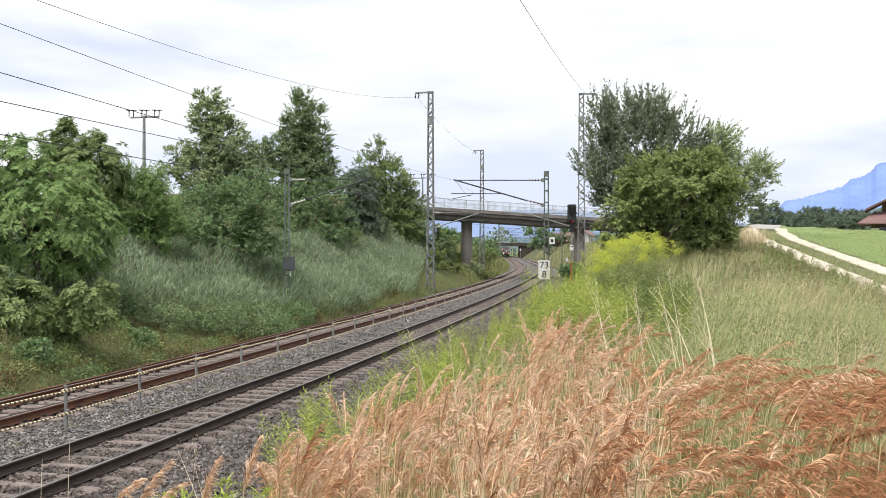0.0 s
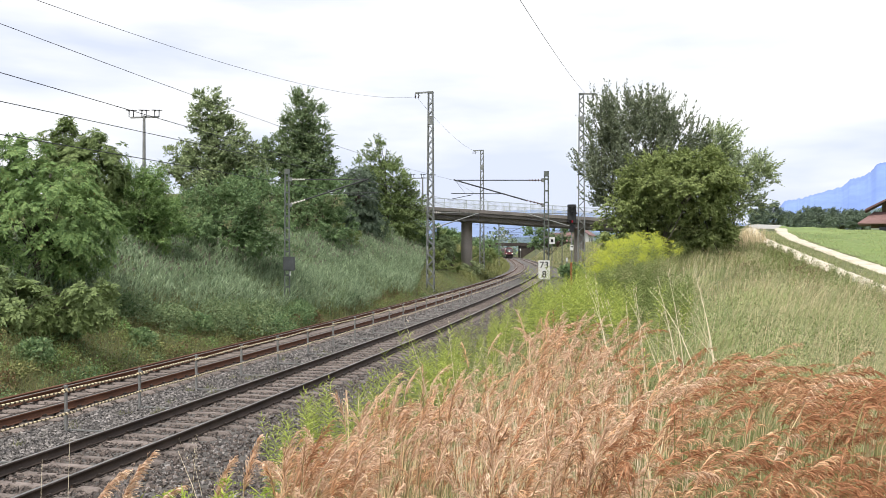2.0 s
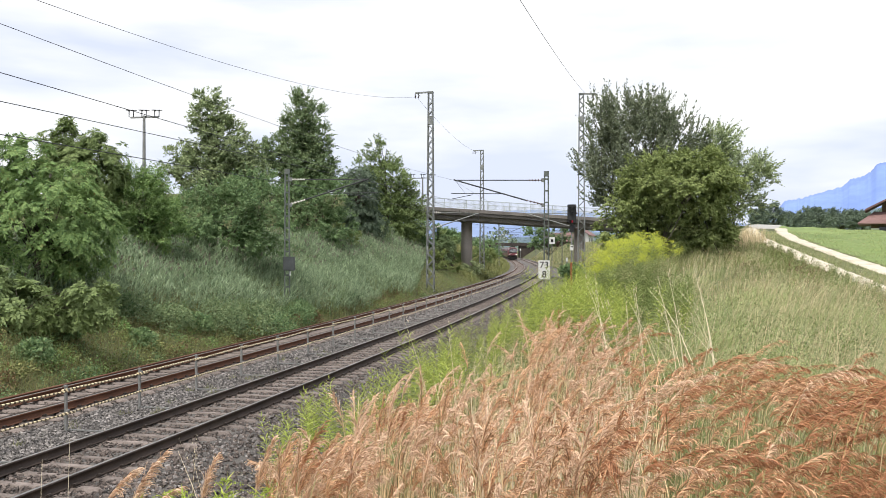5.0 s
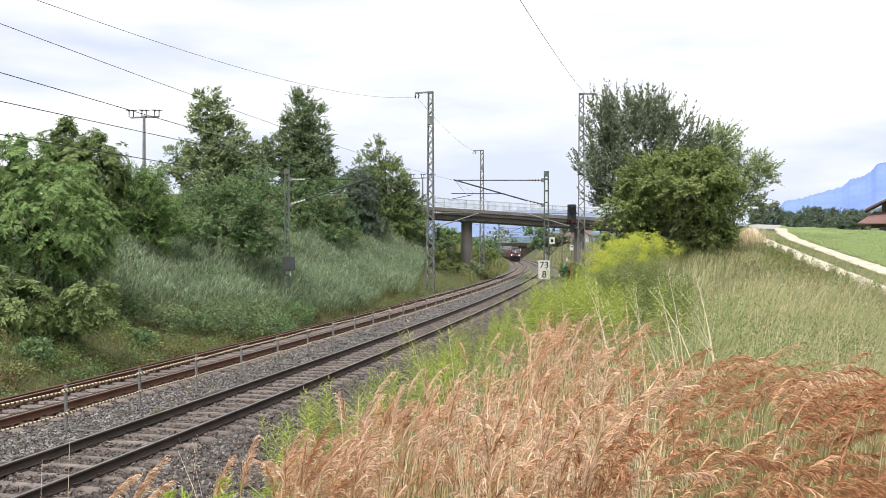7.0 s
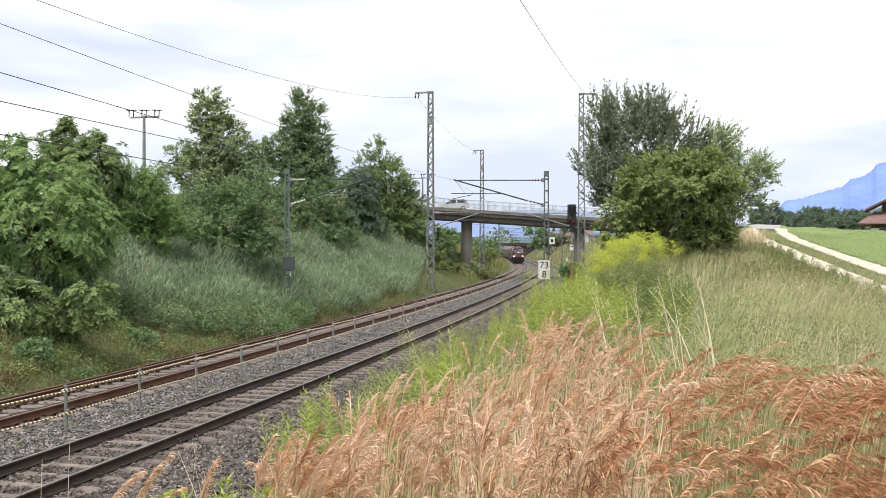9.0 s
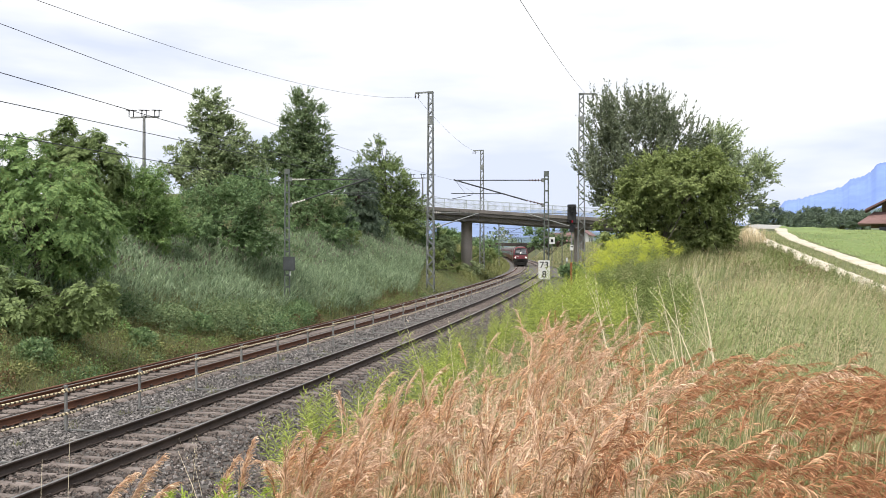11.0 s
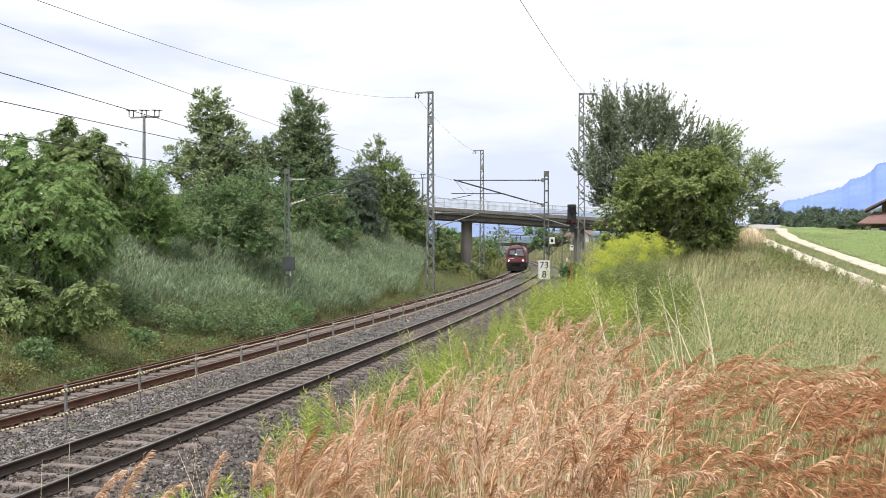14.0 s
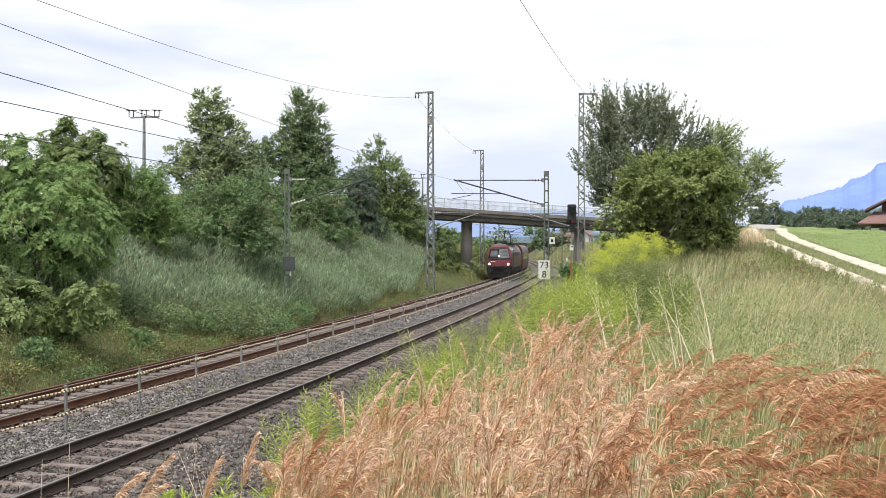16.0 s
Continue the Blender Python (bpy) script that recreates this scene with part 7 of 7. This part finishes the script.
# these ridges carry their haze in the surface colour
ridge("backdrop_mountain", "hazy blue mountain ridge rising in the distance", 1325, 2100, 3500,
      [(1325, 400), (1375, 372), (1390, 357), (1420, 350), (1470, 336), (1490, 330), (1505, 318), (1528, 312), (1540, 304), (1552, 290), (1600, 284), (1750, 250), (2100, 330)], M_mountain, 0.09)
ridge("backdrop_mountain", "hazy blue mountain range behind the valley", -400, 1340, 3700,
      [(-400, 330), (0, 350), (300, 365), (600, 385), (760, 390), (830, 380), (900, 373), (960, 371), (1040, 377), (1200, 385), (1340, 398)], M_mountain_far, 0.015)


# the nearer hills' haze is mixed into this blue-green as well
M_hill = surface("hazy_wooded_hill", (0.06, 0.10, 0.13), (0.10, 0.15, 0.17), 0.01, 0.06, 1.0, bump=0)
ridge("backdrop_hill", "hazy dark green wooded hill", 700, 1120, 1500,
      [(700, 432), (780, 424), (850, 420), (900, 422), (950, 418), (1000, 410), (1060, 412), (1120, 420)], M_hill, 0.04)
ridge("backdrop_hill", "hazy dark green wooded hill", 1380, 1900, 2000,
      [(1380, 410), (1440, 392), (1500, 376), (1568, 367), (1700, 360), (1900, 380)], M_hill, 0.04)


def far_woods():
    rng = np.random.default_rng(14)
    n = 26000
    b = rng.uniform(-0.8, 0.75, n)
    d = rng.uniform(420, 560, n)
    x, y = b * d, d
    z = np.full(n, -6.0) + rng.random(n) ** 0.7 * (15.5 + 3.5 * np.sin(b * 40) + 3 * np.sin(b * 97 + 1))
    L = rng.uniform(1.0, 2.2, n)
    v, f = leaf_quads(np.stack([x, y, z], 1), rng.normal(size=(n, 3)), rng.normal(size=(n, 3)) + np.array([0, -0.6, 0.6]), L, L * 0.8)
    tagged(link("far_woods", array_mesh("far_woods", v, f), M_far_wood), "band of distant woods with haze painted into their green", "woods", kind="stuff")


far_woods()


# ---------- train ----------
RING = [(1.36, 0.62), (1.475, 1.0), (1.475, 1.5), (1.475, 2.1), (1.475, 2.95), (1.41, 3.45), (1.25, 3.85), (0.92, 4.1)]


LOCO_RING = [(1.36, 0.62), (1.475, 1.0), (1.475, 1.5), (1.475, 2.1), (1.47, 2.6), (1.42, 3.0), (1.30, 3.4), (1.10, 3.75), (0.80, 4.0), (0.42, 4.14)]


def hull(length, front, roof_split, name, mats, parent, ring=RING, nose=True):
    """A vehicle body: a section carried along y, with shaped ends. mats: side, roof."""
    bm = bmesh.new()
    h = length / 2

    def end_y(x, z):
        if not nose:
            return h - 0.02 * (abs(x) > 1.3)
        y = h - 0.14 - 0.5 * (abs(x) / 1.475) ** 3.2
        return y - max(0.0, z - 2.3) * 0.42 - max(0.0, 1.2 - z) * 0.12

    cols = [-1, -0.92, -0.72, -0.36, 0, 0.36, 0.72, 0.92, 1]
    full = [(-x, z) for x, z in ring] + [(x, z) for x, z in ring[::-1]]
    n = len(full)
    stations = []
    for t in (-1, -0.8, -0.4, 0, 0.4, 0.8, 1):
        row = []
        for x, z in full:
            y = t * h if abs(t) < 1 else math.copysign(end_y(x, z), t)
            row.append(bm.verts.new((x, y, z)))
        stations.append(row)
    for a, b in zip(stations, stations[1:]):
        for k in range(n - 1):
            f = bm.faces.new((a[k], a[k + 1], b[k + 1], b[k]))
            f.material_index = 1 if full[k][1] > roof_split and full[k + 1][1] > roof_split else (2 if len(mats) > 2 and max(full[k][1], full[k + 1][1]) < 1.6 else 0)
            f.smooth = True
    m = len(ring)
    for t, row in ((-1, stations[0]), (1, stations[-1])):
        grid = []
        for k in range(m):
            x, z = ring[k]
            line_ = [row[k]] + [bm.verts.new((c * x, t * (end_y(c * x, z)), z + (0.06 * (1 - c * c) if k == m - 1 else 0))) for c in cols[1:-1]] + [row[n - 1 - k]]
            grid.append(line_)
        for a, b in zip(grid, grid[1:]):
            for k in range(len(cols) - 1):
                f = bm.faces.new((a[k], a[k + 1], b[k + 1], b[k]))
                f.smooth = True
                f.material_index = 1 if a[k].co.z > 3.9 else (2 if len(mats) > 2 and b[k].co.z < 1.6 else 0)
    bmesh.ops.recalc_face_normals(bm, faces=bm.faces)
    ob = part(name, bm, mats, parent)
    return ob, end_y


def front_patch(parent, name, end_y, x0, x1, z0, z1, mat, t=1, lift=0.02, label="", taper=1.0):
    """A panel that follows the rounded end; taper narrows it towards its top."""
    bm = bmesh.new()
    grid = []
    for j in range(5):
        z, k = z0 + (z1 - z0) * j / 4, 1 + (taper - 1) * j / 4
        grid.append([bm.verts.new((k * (x0 + (x1 - x0) * i / 6), t * (end_y(k * (x0 + (x1 - x0) * i / 6), z) + lift), z)) for i in range(7)])
    for a, b in zip(grid, grid[1:]):
        for k in range(6):
            f = bm.faces.new((a[k], a[k + 1], b[k + 1], b[k]))
            f.smooth = True
    r = bmesh.ops.solidify(bm, geom=bm.faces[:], thickness=0.02)
    bmesh.ops.recalc_face_normals(bm, faces=bm.faces)
    return part(name, bm, mat, parent, label)


def bogie(parent, y, wheel_r, base):
    bm = bmesh.new()
    for sx in (-1, 1):
        box(bm, sx * 1.12 - 0.1, sx * 1.12 + 0.1, y - base / 2 - 0.6, y + base / 2 + 0.6, wheel_r - 0.1, wheel_r + 0.28, 0.04)
    box(bm, -1.1, 1.1, y - 0.4, y + 0.4, wheel_r - 0.05, wheel_r + 0.3, 0.04)
    b = part("bogie", bm, M_under, parent)
    for yy in (y - base / 2, y + base / 2):
        bm = bmesh.new()
        for sx in (-0.75, 0.75):
            rod(bm, (sx - 0.065, yy, wheel_r), (sx + 0.065, yy, wheel_r), wheel_r, sides=20)
        rod(bm, (-0.75, yy, wheel_r), (0.75, yy, wheel_r), 0.09, sides=10)
        part("wheelset", bm, M_under, b)


def locomotive():
    loco = empty("locomotive")
    tagged(loco, "red electric locomotive with lit headlights and raised pantograph", "locomotive")
    ob, ey = hull(19.3, 1, 3.6, "body", [M_loco, M_roof_grey, M_under], loco, LOCO_RING)
    for t in (1, -1):
        for x0, x1 in ((-1.22, -0.05), (0.05, 1.22)):
            front_patch(loco, "windscreen", ey, x0, x1, 2.5, 3.5, M_pale_screen, t, 0.012, "windscreen pane coloured pale for the reflected sky", 0.84)
        front_patch(loco, "screen_frame", ey, -1.38, 1.38, 2.32, 3.74, M_black, t, 0.004, "", 0.76)
        front_patch(loco, "front_apron", ey, -1.37, 1.37, 0.63, 1.5, M_under, t, 0.006, "black lower apron")
        front_patch(loco, "lettering_bar", ey, 0.35, 0.95, 2.0, 2.1, M_sign, t, 0.008)
        bm = bmesh.new()
        box(bm, -1.4, 1.4, t * 8.7 - 0.55, t * 8.7 + 0.55, 0.62, 1.02, 0.08)
        box(bm, -1.3, 1.3, t * 9.2 - 0.2, t * 9.2 + 0.2, 0.16, 0.68, 0.06)
        part("buffer_beam", bm, M_under, loco)
        for sx in (-0.875, 0.875):
            bm = bmesh.new()
            rod(bm, (sx, t * 9.1, 1.05), (sx, t * 9.62, 1.05), 0.1, sides=12)
            rod(bm, (sx, t * 9.6, 1.05), (sx, t * 9.65, 1.05), 0.22, sides=16)
            part("buffer", bm, M_under, loco)
        for sx, z, r in ((-1.1, 1.76, 0.12), (1.1, 1.76, 0.12), (0, 2.7, 0.09)):
            y = t * (ey(sx, z) + 0.02)
            bm = bmesh.new()
            rod(bm, (sx, y - t * 0.05, z), (sx, y + t * 0.03, z), r, sides=16)
            part("headlight", bm, M_headlight if t > 0 else M_glass, loco, "lit white headlight" if t > 0 else "")
    # side detail: grilles and a pale cab stripe
    for sx in (-1, 1):
        # the upright black strip stands in for the shade of a gap
        for y0, y1, z0, z1, mat, nm in ((-5.6, 5.6, 2.7, 3.12, M_roof_grey, "side_grille"), (6.9, 7.5, 1.15, 2.9, M_dark_red, "cab_door"), (7.7, 8.3, 2.2, 2.85, M_glass, "cab_window"), (-7.5, -6.9, 1.15, 2.9, M_dark_red, "cab_door"), (-8.9, 8.6, 0.66, 1.25, M_under, "dark_skirt"), (-6.6, 6.0, 1.3, 2.5, M_dark_red, "side_panel"), (6.1, 6.5, 1.0, 3.2, M_black, "dark_gap_strip")):
            bm = bmesh.new()
            box(bm, sx * 1.477 - 0.012, sx * 1.477 + 0.012, y0, y1, z0, z1)
            part(nm, bm, mat, loco)
    # added pale strips stand in for bright reflections on the roof's curve
    for sx in (-1, 1):
        for y0, y1 in ((6.3, 7.9), (3.6, 5.6), (0.4, 2.8)):
            bm = bmesh.new()
            slab_pts = [(sx * 1.33, y0, 3.36), (sx * 1.33, y1, 3.36), (sx * 1.15, y1, 3.70), (sx * 1.15, y0, 3.70)]
            vs = [bm.verts.new(v) for v in slab_pts] + [bm.verts.new((x + sx * 0.03, y, z + 0.015)) for x, y, z in slab_pts]
            for f in ((0, 1, 2, 3), (4, 5, 6, 7), (0, 1, 5, 4), (1, 2, 6, 5), (2, 3, 7, 6), (3, 0, 4, 7)):
                bm.faces.new([vs[k] for k in f])
            bmesh.ops.recalc_face_normals(bm, faces=bm.faces)
            part("roof_edge_glint", bm, M_white_steel, loco, "pale strip painted as a bright reflection along the roof edge")
    bm = bmesh.new()
    box(bm, -0.85, 0.85, -6.5, 7.2, 4.0, 4.22, 0.08)
    for y in (-4.5, -2, 1.5, 3.8):
        box(bm, -0.5, 0.5, y - 0.8, y + 0.8, 4.18, 4.36, 0.06)
    part("roof_equipment", bm, M_under, loco)
    for y, up in ((6.4, False), (-2.6, True)):
        bm = bmesh.new()
        z = 4.3
        if up:
            for sx in (-0.5, 0.5):
                rod(bm, (sx, y + 0.9, z), (sx * 0.8, y - 0.9, z + 0.75), 0.055, sides=6)
                rod(bm, (sx * 0.8, y - 0.9, z + 0.75), (sx * 0.6, y + 0.6, z + 1.45), 0.05, sides=6)
            beam(bm, (-0.95, y + 0.6, z + 1.47), (0.95, y + 0.6, z + 1.47), 0.2, 0.09)
        else:
            for sx in (-0.5, 0.5):
                rod(bm, (sx, y - 0.9, z), (sx, y + 0.9, z + 0.12), 0.06, sides=6)
                rod(bm, (sx * 1.5, y - 0.7, z - 0.35), (sx * 1.2, y - 0.7, z + 0.1), 0.09, 0.07, 8)
                rod(bm, (sx * 1.5, y + 0.8, z - 0.35), (sx * 1.2, y + 0.8, z + 0.1), 0.09, 0.07, 8)
            for e in (-0.8, -0.1, 0.7):
                beam(bm, (-0.95, y + e, z + 0.18), (0.95, y + e, z + 0.18), 0.16, 0.1)
        part("pantograph", bm, M_under, loco)
    bm = bmesh.new()
    box(bm, -1.25, 1.25, -4.5, 4.5, 0.4, 0.95, 0.06)
    part("underframe", bm, M_under, loco)
    for y in (-5.0, 5.0):
        bogie(loco, y, 0.575, 3.0)
    return loco


def coach():
    c = empty("passenger_coach")
    tagged(c, "dark red passenger coach with tinted windows and grey roof", "passenger coach", "coaches of the train")
    ob, ey = hull(26.0, 0, 3.4, "body", [M_dark_red, M_roof_grey], c, nose=False)
    for sx in (-1, 1):
        for i in range(9):
            y = -9.6 + i * 2.4
            bm = bmesh.new()
            box(bm, sx * 1.478 - 0.012, sx * 1.478 + 0.012, y - 0.95, y + 0.95, 1.95, 2.85)
            part("window", bm, M_glass, c)
        for y in (-11.7, 11.7):
            bm = bmesh.new()
            box(bm, sx * 1.478 - 0.014, sx * 1.478 + 0.014, y - 0.45, y + 0.45, 1.05, 3.0)
            part("door", bm, M_loco, c, "brighter red door")
    bm = bmesh.new()
    box(bm, -1.2, 1.2, -6.0, 6.0, 0.35, 0.75, 0.05)
    part("underframe", bm, M_under, c)
    bm = bmesh.new()
    for t in (-1, 1):
        box(bm, -0.65, 0.65, t * 13.1 - 0.2, t * 13.1 + 0.2, 0.9, 3.4, 0.05)
    part("gangway", bm, M_black, c)
    for y in (-9.5, 9.5):
        bogie(c, y, 0.46, 2.5)
    return c


LOCO = locomotive()
COACHES = [coach()]
for _ in range(6):
    COACHES.append(copy_thing(COACHES[0], pose(0, 0, 0)))


def small_car():
    car = empty("silver_car")
    tagged(car, "silver hatchback car driving over the bridge", "car")
    bm = bmesh.new()
    prof = [(2.15, 0.35), (2.2, 0.62), (1.9, 0.86), (1.1, 0.98), (-1.6, 1.0), (-2.05, 0.92), (-2.15, 0.6), (-2.1, 0.35)]
    L = [[bm.verts.new((x, s * 0.86, z)) for x, z in prof] for s in (-1, 1)]
    n = len(prof)
    for k in range(n):
        bm.faces.new((L[0][k], L[0][(k + 1) % n], L[1][(k + 1) % n], L[1][k]))
    bm.faces.new(L[0])
    bm.faces.new(L[1][::-1])
    bmesh.ops.recalc_face_normals(bm, faces=bm.faces)
    bmesh.ops.bevel(bm, geom=bm.edges[:], offset=0.06, segments=2, affect="EDGES")
    part("body", bm, M_car, car)
    bm = bmesh.new()
    base = [(1.05, -0.8, 0.98), (1.05, 0.8, 0.98), (-1.95, 0.8, 0.99), (-1.95, -0.8, 0.99)]
    top = [(0.25, -0.62, 1.46), (0.25, 0.62, 1.46), (-1.5, 0.62, 1.45), (-1.5, -0.62, 1.45)]
    a, b = [bm.verts.new(v) for v in base], [bm.verts.new(v) for v in top]
    for k in range(4):
        bm.faces.new((a[k], a[(k + 1) % 4], b[(k + 1) % 4], b[k]))
    bm.faces.new(b)
    bm.faces.new(a[::-1])
    bmesh.ops.recalc_face_normals(bm, faces=bm.faces)
    part("glasshouse", bm, M_glass, car, "dark windows")
    bm = bmesh.new()
    box(bm, -1.55, 0.3, -0.63, 0.63, 1.445, 1.49, 0.02)
    for s in (-1, 1):
        for x0, z0, x1, z1 in ((1.05, 0.98, 0.25, 1.47), (-0.5, 0.99, -0.5, 1.47), (-1.95, 0.99, -1.5, 1.47)):
            beam(bm, (x0, s * 0.80, z0), (x1, s * 0.63, z1), 0.07, 0.06)
    part("roof", bm, M_car, car)
    for x in (1.35, -1.3):
        for s in (-1, 1):
            bm = bmesh.new()
            rod(bm, (x, s * 0.70, 0.31), (x, s * 0.88, 0.31), 0.31, sides=22)
            w = part("wheel", bm, M_tyre, car)
            bm = bmesh.new()
            rod(bm, (x, s * 0.86, 0.31), (x, s * 0.89, 0.31), 0.19, sides=16)
            part("rim", bm, M_zinc, w)
    for s in (-0.6, 0.6):
        bm = bmesh.new()
        box(bm, 2.02, 2.17, s - 0.16, s + 0.16, 0.62, 0.76, 0.03)
        part("headlamp", bm, M_sign, car)
    return car


CAR = small_car()


# ---------- what moves ----------
def on_track(s):
    p = line(s, -GAP, 0.0)
    return pose(p[0], p[1], 0.0, 0, 0, 180 - math.degrees(float(np.interp(s, S, TH))))


def motions():
    times = [k * 0.5 for k in range(33)]
    way = lambda t: 99.2 + 15.76 * (16 - t) + 0.0376 * (16 - t) ** 2
    walk(LOCO, [(t, on_track(way(t) + 9.65)) for t in times])
    for i, c in enumerate(COACHES):
        walk(c, [(t, on_track(way(t) + 19.3 + 13.4 + 26.6 * i)) for t in times])
    # the car: along the lane behind the shrubs, over the bridge and on beyond
    road = np.array([(-160.0, 112.0), (-60.0, 110.2), (-27.0, 110.2), (31.0, 110.2), (36.0, 114.0), (44.0, 138.0), (56.0, 172.0), (70.0, 215.0)])
    leg = np.concatenate([[0], np.cumsum(np.hypot(*np.diff(road, axis=0).T))])
    here = float(np.interp(31.0 - 7.8, [0, 58], [leg[3], leg[2]]))
    rows = []
    for t in times:
        q = here - 16.2 * (t - 8.6)
        x, y = np.interp(q, leg, road[:, 0]), np.interp(q, leg, road[:, 1])
        x2, y2 = np.interp(q - 1.5, leg, road[:, 0]), np.interp(q - 1.5, leg, road[:, 1])
        on = -27 <= x <= 31
        z = deck_z(x) - 0.12 if on else height(x, y) + 0.06
        rows.append((t, pose(x, y, z, 0, 3.7 if on else 0, math.degrees(math.atan2(y2 - y, x2 - x)))))
    walk(CAR, rows)
    # the dry grass stirs: slow gusts that pass from left to right, with a quicker tremble on top
    for t, x, y, g, k in TUFTS:
        sway = lambda q: (1.6 * math.sin(q * 1.9 + k * 1.3) + 0.9 * math.sin(q * 3.4 + k), 1.8 * math.sin(q * 1.5 + k * 2.1) + 0.9 * math.sin(q * 2.9 + k * 0.7))
        walk(t, [(q, pose(x, y, g, *sway(q), 0)) for q in times])
    for t, x, y, g, k in CLUMPS:
        gust = lambda q: (0.5 * math.sin(q * 1.7 + k * 1.1), 0.9 * math.sin(q * 1.3 - x * 1.2 - y * 0.4) + 0.45 * math.sin(q * 3.1 + k * 0.9))
        walk(t, [(q, pose(x, y, g, *gust(q), 0)) for q in times])


motions()
